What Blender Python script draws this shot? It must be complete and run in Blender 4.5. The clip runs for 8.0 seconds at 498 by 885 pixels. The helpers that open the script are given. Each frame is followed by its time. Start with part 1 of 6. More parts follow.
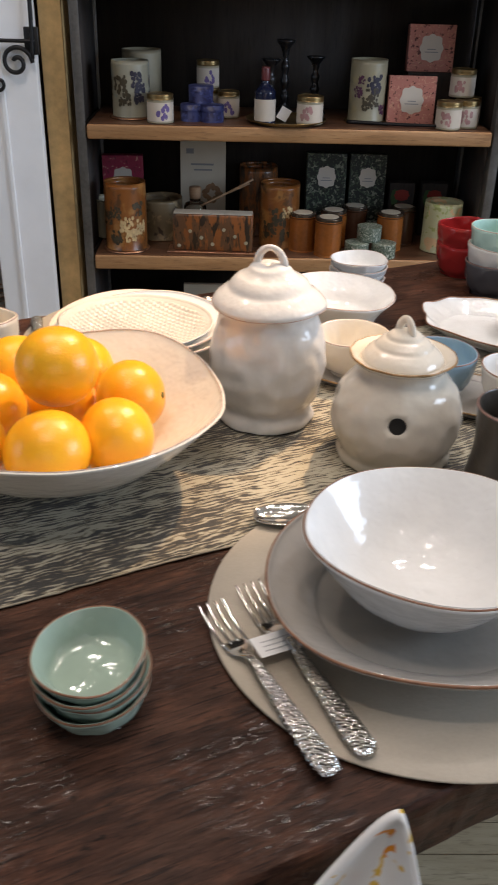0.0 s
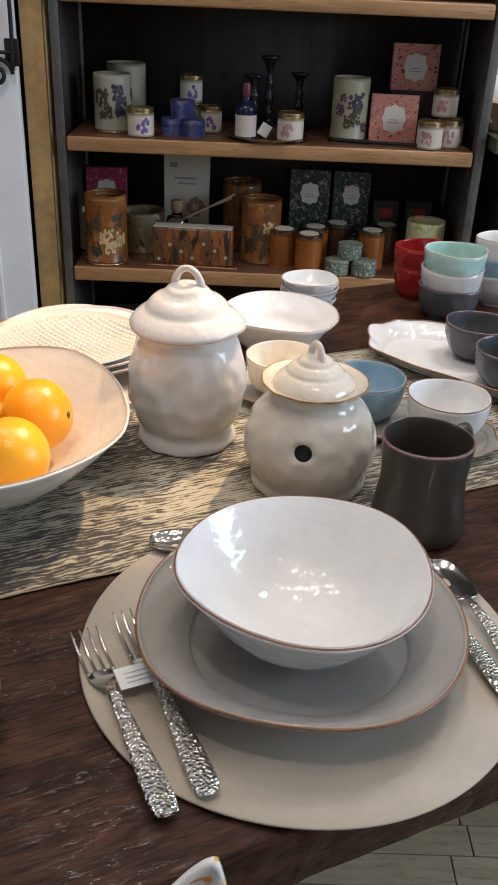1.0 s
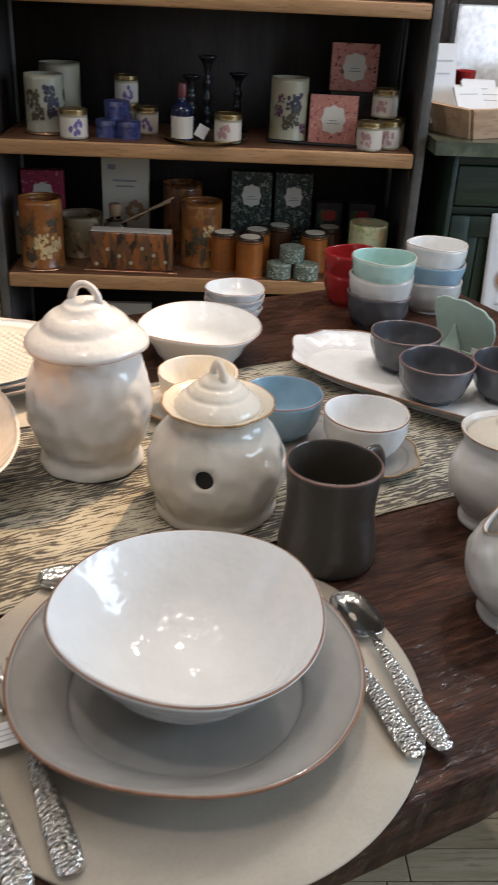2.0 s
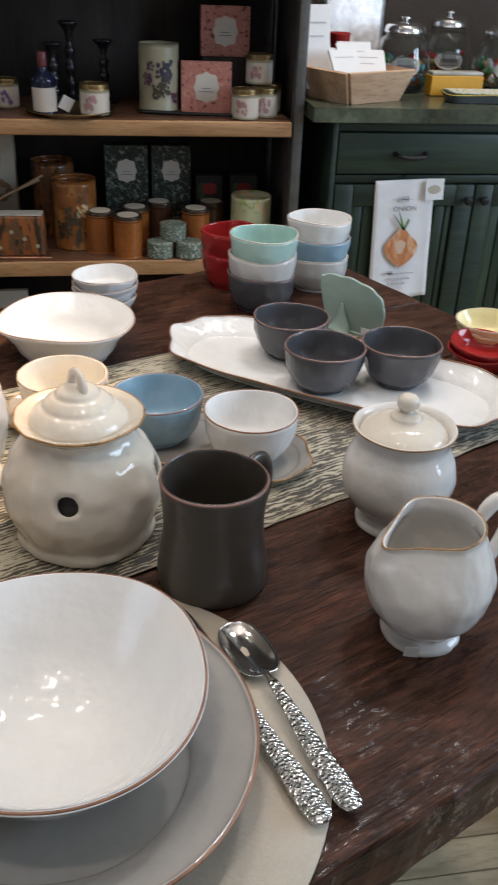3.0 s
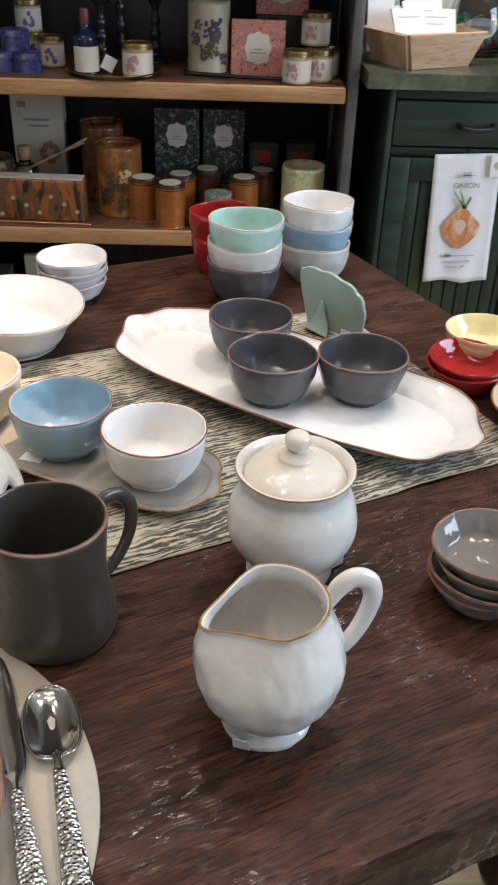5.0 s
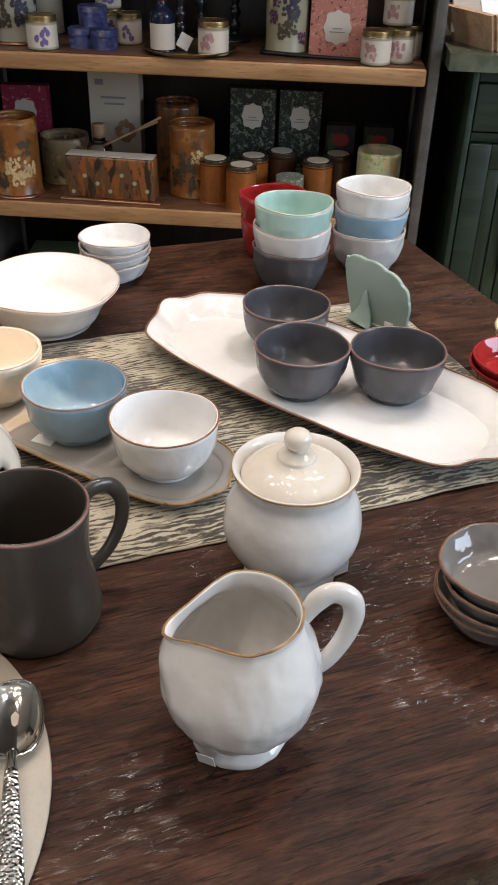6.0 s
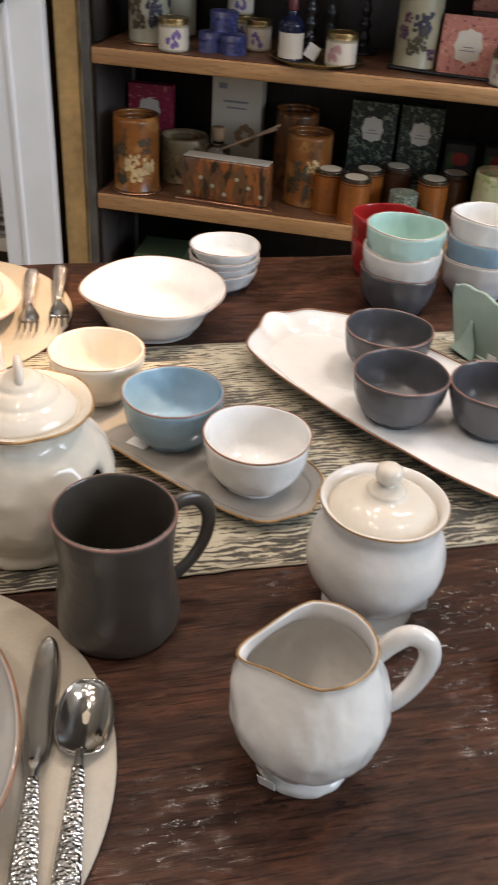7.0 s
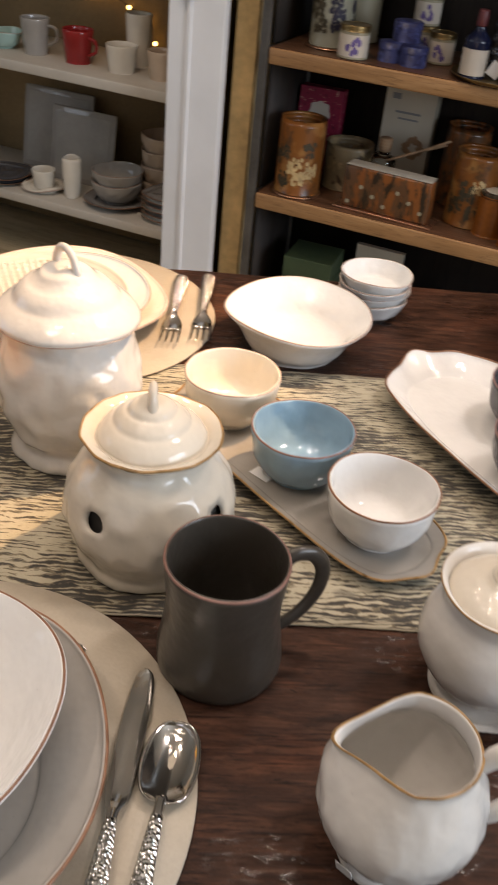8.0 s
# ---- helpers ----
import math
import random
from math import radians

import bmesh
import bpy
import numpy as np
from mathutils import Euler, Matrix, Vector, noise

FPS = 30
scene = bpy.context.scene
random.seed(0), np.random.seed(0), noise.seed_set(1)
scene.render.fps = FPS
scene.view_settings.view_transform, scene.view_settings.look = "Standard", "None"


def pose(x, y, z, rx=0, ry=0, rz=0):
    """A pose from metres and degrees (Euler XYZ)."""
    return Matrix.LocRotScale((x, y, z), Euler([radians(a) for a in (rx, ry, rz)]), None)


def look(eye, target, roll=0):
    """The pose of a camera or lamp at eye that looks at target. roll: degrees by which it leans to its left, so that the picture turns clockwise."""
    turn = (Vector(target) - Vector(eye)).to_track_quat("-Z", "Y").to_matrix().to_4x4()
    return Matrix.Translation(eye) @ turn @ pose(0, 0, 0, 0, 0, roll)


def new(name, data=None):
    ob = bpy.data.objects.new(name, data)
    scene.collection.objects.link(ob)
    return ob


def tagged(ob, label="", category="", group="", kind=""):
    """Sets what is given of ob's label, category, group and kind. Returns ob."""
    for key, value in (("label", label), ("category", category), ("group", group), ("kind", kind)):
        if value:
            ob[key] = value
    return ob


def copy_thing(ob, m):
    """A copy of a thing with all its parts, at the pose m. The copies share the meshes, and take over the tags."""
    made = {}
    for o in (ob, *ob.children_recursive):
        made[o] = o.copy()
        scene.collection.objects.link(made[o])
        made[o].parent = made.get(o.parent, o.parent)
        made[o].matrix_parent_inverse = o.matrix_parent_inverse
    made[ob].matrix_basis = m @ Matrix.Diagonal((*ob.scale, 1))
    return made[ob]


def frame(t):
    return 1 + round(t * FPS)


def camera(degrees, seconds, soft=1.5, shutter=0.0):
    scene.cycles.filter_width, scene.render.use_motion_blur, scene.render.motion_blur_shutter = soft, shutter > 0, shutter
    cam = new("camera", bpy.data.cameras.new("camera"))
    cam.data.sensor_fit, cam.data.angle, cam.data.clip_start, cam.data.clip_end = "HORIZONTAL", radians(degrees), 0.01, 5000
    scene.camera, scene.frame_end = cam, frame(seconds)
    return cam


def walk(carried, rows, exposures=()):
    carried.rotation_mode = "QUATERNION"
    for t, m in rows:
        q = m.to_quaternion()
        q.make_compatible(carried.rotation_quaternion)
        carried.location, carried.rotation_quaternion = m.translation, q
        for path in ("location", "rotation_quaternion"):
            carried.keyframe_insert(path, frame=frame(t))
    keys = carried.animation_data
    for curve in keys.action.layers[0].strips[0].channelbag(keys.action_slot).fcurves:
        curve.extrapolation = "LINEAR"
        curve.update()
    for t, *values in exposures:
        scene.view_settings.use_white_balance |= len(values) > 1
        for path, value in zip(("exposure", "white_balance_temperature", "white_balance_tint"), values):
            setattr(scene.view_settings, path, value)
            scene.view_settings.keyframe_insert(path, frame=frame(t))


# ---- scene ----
cam = camera(32.03, 8.0, soft=1.7, shutter=0.5)
# seconds, eye (metres), tilt, lean and turn (degrees)
PATH = [
    (0.0, -0.0113, -0.2732, 1.2781, 61.02, -1.33, -0.96),
    (0.5, 0.0614, -0.2672, 1.2797, 61.16, -1.97, -0.74),
    (1.0, 0.1099, -0.2545, 1.2883, 61.68, -2.25, 0.54),
    (1.2, 0.1294, -0.2480, 1.2883, 61.75, -2.12, 0.88),
    (2.3, 0.1983, -0.1553, 1.2913, 61.58, -2.13, -3.92),
    (2.5, 0.2099, -0.1261, 1.2831, 61.42, -1.75, -5.47),
    (3.0, 0.2206, -0.0867, 1.2740, 60.22, -2.18, -9.21),
    (3.5, 0.2446, -0.0594, 1.2729, 59.24, -1.54, -11.85),
    (4.0, 0.3004, -0.0234, 1.2768, 58.74, -2.10, -10.74),
    (4.5, 0.3808, 0.0040, 1.2806, 58.23, -2.43, -5.91),
    (4.7, 0.4089, 0.0098, 1.2821, 57.96, -2.34, -3.89),
    (5.8, 0.5085, 0.0592, 1.2707, 56.22, -0.96, 4.17),
    (6.0, 0.5149, 0.0637, 1.2679, 56.27, -1.46, 5.13),
    (6.5, 0.5292, 0.0682, 1.2674, 55.99, -1.85, 8.10),
    (7.0, 0.5077, 0.0682, 1.2853, 56.08, -3.14, 13.03),
    (7.5, 0.5016, 0.0770, 1.2936, 55.64, -3.87, 18.25),
    (8.0, 0.4878, 0.1080, 1.3130, 54.78, -5.12, 24.20),
]
EXPOSURE = [(0.0, -0.18, 6650, 17), (1.0, -0.26, 6450, 16), (2.5, -0.27, 6450, 14), (3.5, -0.19, 6450, 14), (4.5, 0.04, 6500, 15), (6.0, -0.02, 6850, 17), (6.5, -0.02, 6900, 18), (7.2, -0.06, 7200, 18), (8.0, -0.20, 7550, 20)]
walk(cam, [(t, pose(x, y, z, rx, ry, rz)) for t, x, y, z, rx, ry, rz in PATH], EXPOSURE)

# ---- light ----
world = bpy.data.worlds.new("shop_world")
world.use_nodes = True
scene.world = world
_bg = world.node_tree.nodes["Background"]
_sky = world.node_tree.nodes.new("ShaderNodeTexSky")
_sky.sky_type = "NISHITA"
_sky.sun_disc = False
_sky.sun_elevation = radians(40)
_sky.sun_rotation = radians(150)
world.node_tree.links.new(_sky.outputs["Color"], _bg.inputs["Color"])
_bg.inputs["Strength"].default_value = 0.08


def lamp(name, kind, eye, target, energy, colour, size=0.05, size_y=None, cone=None, blend=0.5):
    data = bpy.data.lights.new(name, kind)
    data.energy, data.color = energy, colour
    if kind == "AREA":
        data.shape, data.size, data.size_y = "RECTANGLE", size, size_y or size
    else:
        data.shadow_soft_size = size
    if kind == "SPOT":
        data.spot_size, data.spot_blend = radians(cone), blend
    ob = new(name, data)
    ob.matrix_world = look(eye, target)
    return ob


# daylight through the windows to both sides; a weak fill added behind the camera
lamp("side_daylight", "AREA", (3.42, 0.2, 1.7), (0.5, 0.7, 0.9), 84, (0.62, 0.81, 1.0), 1.6, 1.4)
lamp("rear_fill", "AREA", (0.1, -3.02, 1.65), (0.2, 0.5, 0.9), 8, (0.84, 0.92, 1.0), 2.2, 1.7)
lamp("west_daylight", "AREA", (-3.42, -0.2, 1.7), (-0.4, 1.2, 1.0), 15, (0.62, 0.81, 1.0), 1.5, 1.4)
# the warm display spot on the far side of the table, and the wider white one beside it
lamp("display_spot", "SPOT", (0.88, 1.70, 2.78), (-0.12, 0.86, 0.80), 300, (1.0, 0.70, 0.40), 0.03, cone=20, blend=0.4)
lamp("table_spot", "SPOT", (1.06, 1.42, 2.78), (0.58, 0.82, 0.80), 58, (0.96, 0.98, 1.0), 0.10, cone=46, blend=0.8)
# unseen ceiling spots, added as fill for table, shelving, counter, column and niche
for _x, _y, _e in ((-0.8, 1.15, 32), (0.08, 0.22, 10), (0.35, -0.25, 6), (-0.2, -0.25, 29), (1.0, -0.5, 2), (0.0, 0.95, 6), (1.75, 0.55, 6), (-0.45, 1.45, 19), (1.45, 1.5, 33), (1.22, 2.22, 88)):
    lamp("ceiling_fill_spot", "SPOT", (_x, _y, 2.80), (_x * 0.95, _y + 0.25, 0.8), _e, (1.0, 0.92, 0.82), 0.036, cone=100, blend=0.8)
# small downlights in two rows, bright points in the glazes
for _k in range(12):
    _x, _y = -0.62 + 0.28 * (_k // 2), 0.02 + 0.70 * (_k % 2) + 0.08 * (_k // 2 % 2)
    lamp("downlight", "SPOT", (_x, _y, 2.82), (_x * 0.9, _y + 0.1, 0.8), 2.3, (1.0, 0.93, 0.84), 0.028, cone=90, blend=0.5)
# the spot behind the table that throws the jug's shadow towards its near edge
lamp("back_spot", "SPOT", (0.30, 1.42, 2.80), (0.42, 0.62, 0.8), 30, (1.0, 0.93, 0.84), 0.05, cone=62, blend=0.7)

# ---- materials ----


def nodes_of(name):
    m = bpy.data.materials.new(name)
    m.use_nodes = True
    nt = m.node_tree
    return m, nt, nt.nodes["Principled BSDF"]


def add(nt, kind, **values):
    n = nt.nodes.new(kind)
    for k, v in values.items():
        if k in n.inputs:
            n.inputs[k].default_value = v
    return n


def coords(nt, scale=(1, 1, 1), rot=0.0, own=True):
    tc = nt.nodes.new("ShaderNodeTexCoord")
    mp = nt.nodes.new("ShaderNodeMapping")
    mp.inputs["Scale"].default_value = scale
    mp.inputs["Rotation"].default_value = (0, 0, rot)
    if own:
        oi = nt.nodes.new("ShaderNodeObjectInfo")
        ml = nt.nodes.new("ShaderNodeMath")
        ml.operation = "MULTIPLY"
        ml.inputs[1].default_value = 7.0
        nt.links.new(oi.outputs["Random"], ml.inputs[0])
        nt.links.new(ml.outputs[0], mp.inputs["Location"])
    nt.links.new(tc.outputs["Object"], mp.inputs["Vector"])
    return mp.outputs["Vector"]


def noise_tex(nt, vec, scale, detail=4.0, rough=0.55, distortion=0.0):
    n = add(nt, "ShaderNodeTexNoise", Scale=scale, Detail=detail, Roughness=rough, Distortion=distortion)
    nt.links.new(vec, n.inputs["Vector"])
    return n.outputs["Fac"]


def ramp(nt, fac, stops):
    r = nt.nodes.new("ShaderNodeValToRGB")
    e = r.color_ramp.elements
    while len(e) < len(stops):
        e.new(0.5)
    for el, (p, c) in zip(e, stops):
        el.position, el.color = p, (*c, 1.0)
    nt.links.new(fac, r.inputs["Fac"])
    return r.outputs["Color"]


def mixc(nt, fac, a, b, mode="MIX"):
    n = nt.nodes.new("ShaderNodeMix")
    n.data_type, n.blend_type = "RGBA", mode
    for sock, v in ((n.inputs[0], fac), (n.inputs[6], a), (n.inputs[7], b)):
        if isinstance(v, (int, float)):
            sock.default_value = v
        elif isinstance(v, tuple):
            sock.default_value = (*v, 1.0)
        else:
            nt.links.new(v, sock)
    return n.outputs[2]


def bump(nt, bsdf, height, strength, distance=0.001):
    b = add(nt, "ShaderNodeBump", Strength=strength, Distance=distance)
    nt.links.new(height, b.inputs["Height"])
    nt.links.new(b.outputs["Normal"], bsdf.inputs["Normal"])


def scaled(c, k):
    return tuple(min(1.0, v * k) for v in c)


def mat(name, col, rough=0.5, metal=0.0, var=0.12, scale=14.0, bstr=0.15, bscale=90.0, bdist=0.0006, coat=0.0):
    """A plain surface with variation at two scales and fine relief."""
    m, nt, b = nodes_of(name)
    v = coords(nt)
    big = noise_tex(nt, v, scale, 5)
    fine = noise_tex(nt, v, bscale, 3)
    c1 = ramp(nt, big, [(0.3, scaled(col, 1 - var)), (0.7, scaled(col, 1 + var * 0.6))])
    c2 = mixc(nt, 0.25 * min(1, var * 4), c1, ramp(nt, fine, [(0.35, scaled(col, 1 - var)), (0.65, scaled(col, 1 + var))]))
    nt.links.new(c2, b.inputs["Base Color"])
    b.inputs["Roughness"].default_value = rough
    b.inputs["Metallic"].default_value = metal
    b.inputs["Coat Weight"].default_value = coat
    rr = ramp(nt, big, [(0.3, (rough * 0.85,) * 3), (0.75, (min(1, rough * 1.2),) * 3)])
    nt.links.new(rr, b.inputs["Roughness"])
    if bstr:
        bump(nt, b, fine, bstr, bdist)
    return m


def glaze(name, col, rough=0.045, pool=0.12):
    """Hand-thrown glazed stoneware: glossy, slightly uneven, with faint specks."""
    m, nt, b = nodes_of(name)
    v = coords(nt)
    big = noise_tex(nt, v, 16.0, 3)
    specks = noise_tex(nt, v, 420.0, 2)
    wav = noise_tex(nt, v, 46.0, 2)
    c1 = ramp(nt, big, [(0.3, scaled(col, 1 - pool)), (0.65, col)])
    c2 = mixc(nt, ramp(nt, specks, [(0.24, (0.35,) * 3), (0.30, (0.0,) * 3)]), c1, scaled(col, 0.55))
    nt.links.new(c2, b.inputs["Base Color"])
    b.inputs["Roughness"].default_value = rough
    b.inputs["IOR"].default_value = 1.52
    bump(nt, b, wav, 0.50, 0.0028)
    return m


def wood(name, dark, mid, light, stretch=(3.0, 40.0, 40.0), rough=0.45, rot=0.0, bstr=0.35, patch=None, own=True, gloss=0.0, scuff=False):
    """Wood with the grain along x of the object."""
    m, nt, b = nodes_of(name)
    v = coords(nt, stretch, rot, own)
    w = coords(nt, (stretch[0] * 0.35, stretch[1] * 0.18, stretch[2] * 0.18), rot, own)
    grain = noise_tex(nt, v, 1.6, 8, 0.68, 0.6)
    fibre = noise_tex(nt, v, 7.0, 4, 0.7)
    broad = noise_tex(nt, w, 1.7, 5, 0.6, 0.8)
    k = 0.8 if scuff else 1.0
    c1 = ramp(nt, grain, [(0.5 - 0.2 * k, dark), (0.5, mid), (0.5 + 0.22 * k, light)])
    c2 = mixc(nt, 0.45, c1, ramp(nt, broad, [(0.32, dark), (0.55, mid), (0.75, patch or light)]))
    c3 = mixc(nt, ramp(nt, fibre, [(0.30, (0.6,) * 3), (0.46, (0.0,) * 3)]), c2, scaled(dark, 0.5))
    nt.links.new(c3, b.inputs["Base Color"])
    rr = ramp(nt, broad, [(0.3, (rough * 0.72,) * 3), (0.72, (min(1.0, rough * 1.3),) * 3)])
    if scuff:
        # worn, shinier flecks and small dark dents
        f1 = noise_tex(nt, coords(nt, (70, 190, 70), rot, own), 1.0, 5, 0.7, 0.2)
        f2 = noise_tex(nt, coords(nt, (9, 14, 9), rot, own), 1.0, 3)
        mk = mixc(nt, 1.0, ramp(nt, f1, [(0.52, (0, 0, 0)), (0.58, (1, 1, 1))]), ramp(nt, f2, [(0.52, (0, 0, 0)), (0.62, (1, 1, 1))]), "MULTIPLY")
        rr = mixc(nt, mk, rr, (0.13, 0.13, 0.13))
        nt.links.new(mixc(nt, mk, (0.13, 0.13, 0.13), (0.65, 0.65, 0.65)), b.inputs["Specular IOR Level"])
        dents = noise_tex(nt, coords(nt, (40, 110, 40), rot, own), 1.0, 3)
        # pores and saw lines along the grain, and worn paler patches
        pores = noise_tex(nt, coords(nt, (22, 420, 60), rot, own), 1.0, 4, 0.65, 0.3)
        worn = noise_tex(nt, coords(nt, (7, 26, 7), rot, own), 1.0, 5, 0.65, 0.5)
        c3 = mixc(nt, ramp(nt, worn, [(0.52, (0.0,) * 3), (0.72, (0.55,) * 3)]), c3, (0.105, 0.052, 0.034))
        c3 = mixc(nt, ramp(nt, pores, [(0.36, (0.85,) * 3), (0.47, (0.0,) * 3)]), c3, (0.009, 0.004, 0.003))
        c4 = mixc(nt, ramp(nt, dents, [(0.28, (0.8,) * 3), (0.33, (0.0,) * 3)]), c3, (0.006, 0.003, 0.002))
        fibre = pores
        nt.links.new(c4, b.inputs["Base Color"])
    nt.links.new(rr, b.inputs["Roughness"])
    b.inputs["Coat Weight"].default_value = gloss
    b.inputs["Coat Roughness"].default_value = 0.25
    mx = nt.nodes.new("ShaderNodeMath")
    mx.operation = "ADD"
    nt.links.new(grain, mx.inputs[0])
    nt.links.new(fibre, mx.inputs[1])
    bump(nt, b, mx.outputs[0], bstr, 0.0012)
    return m


def glass(name, col=(1, 1, 1), rough=0.02):
    m, nt, b = nodes_of(name)
    b.inputs["Base Color"].default_value = (*col, 1)
    b.inputs["Transmission Weight"].default_value = 1.0
    b.inputs["Roughness"].default_value = rough
    b.inputs["IOR"].default_value = 1.45
    return m


def blotchy(name, base, spots, scale=26.0, cut=0.56, rough=0.45, soft=0.03, stretch=(1, 1, 1)):
    """Printed or pressed decoration: patches of other colours on a ground."""
    m, nt, b = nodes_of(name)
    v = coords(nt, stretch)
    c = ramp(nt, noise_tex(nt, v, 9.0, 3), [(0.3, scaled(base, 0.86)), (0.7, base)])
    for i, s in enumerate(spots):
        vv = coords(nt, tuple(k * (1 + 0.23 * i) for k in stretch))
        f = noise_tex(nt, vv, scale * (1 + 0.31 * i), 3, 0.6, 0.4)
        c = mixc(nt, ramp(nt, f, [(cut, (0, 0, 0)), (cut + soft, (1, 1, 1))]), c, s)
    nt.links.new(c, b.inputs["Base Color"])
    b.inputs["Roughness"].default_value = rough
    bump(nt, b, noise_tex(nt, v, 120.0, 3), 0.12, 0.0006)
    return m


WHITE = glaze("white_glaze", (0.77, 0.765, 0.75), pool=0.08)
OFFWHITE = glaze("off_white_glaze", (0.70, 0.675, 0.64), pool=0.10)
CREAM = glaze("cream_glaze", (0.78, 0.72, 0.62), pool=0.07)
IVORY = glaze("ivory_glaze", (0.68, 0.62, 0.53), pool=0.10)
GREIGE = glaze("greige_glaze", (0.37, 0.345, 0.315), pool=0.14)
CHARCOAL = glaze("charcoal_glaze", (0.078, 0.078, 0.086), rough=0.24, pool=0.2)
UMBER = glaze("umber_glaze", (0.056, 0.047, 0.038), rough=0.28, pool=0.15)
BLUE = glaze("blue_glaze", (0.28, 0.43, 0.54), pool=0.22)
MINT = glaze("mint_glaze", (0.41, 0.60, 0.55), pool=0.16)
SAGE = glaze("sage_glaze", (0.30, 0.40, 0.35), rough=0.3, pool=0.2)
RED = glaze("red_glaze", (0.34, 0.022, 0.022), pool=0.2)
YELLOW = glaze("yellow_glaze", (0.74, 0.66, 0.36), pool=0.1)
SAND = glaze("sand_glaze", (0.55, 0.42, 0.31), pool=0.14)
PALEGREY = glaze("pale_grey_glaze", (0.60, 0.59, 0.57), pool=0.1)
TAUPE = glaze("taupe_glaze", (0.215, 0.198, 0.185), pool=0.25)
CELADON = glaze("celadon_glaze", (0.37, 0.48, 0.40), pool=0.2)
STONE = mat("unglazed_stoneware", (0.36, 0.335, 0.30), 0.5, var=0.15)
RIM = mat("bare_rim_line", (0.23, 0.105, 0.055), 0.35, var=0.45, scale=60)
GOLDRIM = mat("ochre_rim_line", (0.33, 0.19, 0.075), 0.3, var=0.5, scale=60)
REDRIM = mat("bare_red_clay_rim", (0.215, 0.112, 0.09), 0.45, var=0.3, scale=60)
PINKRIM = mat("faint_clay_rim", (0.45, 0.33, 0.27), 0.35, var=0.4, scale=60)
DARKHOLE = mat("painted_shade_inside", (0.05, 0.045, 0.04), 0.8)
TABLEWOOD = wood("dark_stained_table_wood", (0.010, 0.0043, 0.0028), (0.049, 0.0215, 0.0135), (0.138, 0.060, 0.035), (12.0, 52.0, 52.0), rough=0.42, bstr=0.6, patch=(0.16, 0.056, 0.029), gloss=0.0, scuff=True)
SHELFTOP = wood("darker_shelf_top", (0.050, 0.022, 0.012), (0.115, 0.052, 0.027), (0.19, 0.095, 0.05), (2.4, 26.0, 26.0), rough=0.4, bstr=0.2)
SHELFWOOD = wood("oiled_pine_shelf", (0.19, 0.09, 0.034), (0.38, 0.20, 0.085), (0.50, 0.30, 0.145), (2.4, 26.0, 26.0), rough=0.5, bstr=0.2)
CRATEWOOD = wood("raw_pine_crate", (0.36, 0.19, 0.10), (0.62, 0.40, 0.25), (0.70, 0.49, 0.33), (3.0, 26.0, 26.0), rough=0.6, bstr=0.2)
FLOORWOOD = wood("whitewashed_floorboard", (0.27, 0.20, 0.115), (0.47, 0.375, 0.235), (0.60, 0.50, 0.34), (2.5, 22.0, 22.0), rough=0.55, bstr=0.25)
GREENWOOD = wood("worn_green_paint", (0.005, 0.011, 0.008), (0.013, 0.029, 0.018), (0.034, 0.058, 0.032), (2.0, 30.0, 30.0), rough=0.5, bstr=0.3, patch=(0.060, 0.088, 0.040))
GREENBOARD = wood("worn_green_boards", (0.004, 0.010, 0.006), (0.016, 0.034, 0.017), (0.050, 0.082, 0.034), (30.0, 30.0, 2.0), rough=0.5, bstr=0.3, patch=(0.075, 0.110, 0.042))
GREENTOP = mat("green_stained_counter", (0.085, 0.098, 0.066), 0.25, var=0.6, scale=9, bstr=0.3, bscale=50)
STEEL_DARK = mat("raw_black_steel", (0.13, 0.125, 0.12), 0.45, metal=0.5, var=0.4, scale=12)
BACKBOARD = wood("blackened_backboard", (0.018, 0.013, 0.012), (0.036, 0.028, 0.024), (0.058, 0.045, 0.036), (20.0, 20.0, 2.0), rough=0.7)
DARKWALL = mat("dark_brown_wall", (0.045, 0.033, 0.025), 0.8, var=0.3, scale=3)
OCHREWALL = mat("ochre_plaster", (0.60, 0.41, 0.19), 0.8, var=0.42, scale=7, bstr=0.4, bscale=40)
COLUMNPAINT = mat("white_column_paint", (0.84, 0.86, 0.89), 0.5, var=0.05, scale=6)
SHELFPAINT = mat("cream_shelf_paint", (0.55, 0.50, 0.43), 0.55, var=0.12, scale=6)
NICHE = mat("tan_niche_board", (0.36, 0.245, 0.125), 0.8, var=0.25, scale=4)
PLASTER = mat("shop_plaster", (0.55, 0.50, 0.44), 0.85, var=0.1, scale=3, bstr=0.3)
CEILPAINT = mat("ceiling_paint", (0.68, 0.63, 0.56), 0.9, var=0.06, scale=2)
MATWOVEN = mat("taupe_placemat", (0.43, 0.375, 0.30), 0.55, var=0.16, scale=14, bstr=0.6, bscale=320)
HEM = mat("taupe_hem_thread", (0.30, 0.265, 0.20), 0.85, var=0.25, scale=120, bstr=0.6, bscale=700)
STEEL = mat("polished_steel", (0.78, 0.76, 0.73), 0.10, metal=1.0, var=0.05, bstr=0.05)
PAPER = mat("white_paper", (0.80, 0.80, 0.80), 0.7, var=0.04)
FAINT = mat("faint_grey_print", (0.50, 0.50, 0.53), 0.8, var=0.1)
INK = mat("grey_ink", (0.22, 0.22, 0.23), 0.7, var=0.1)
BRASS = mat("aged_brass", (0.22, 0.15, 0.065), 0.38, metal=0.9, var=0.3)
COPPER = mat("copper", (0.62, 0.33, 0.20), 0.3, metal=0.9, var=0.2)
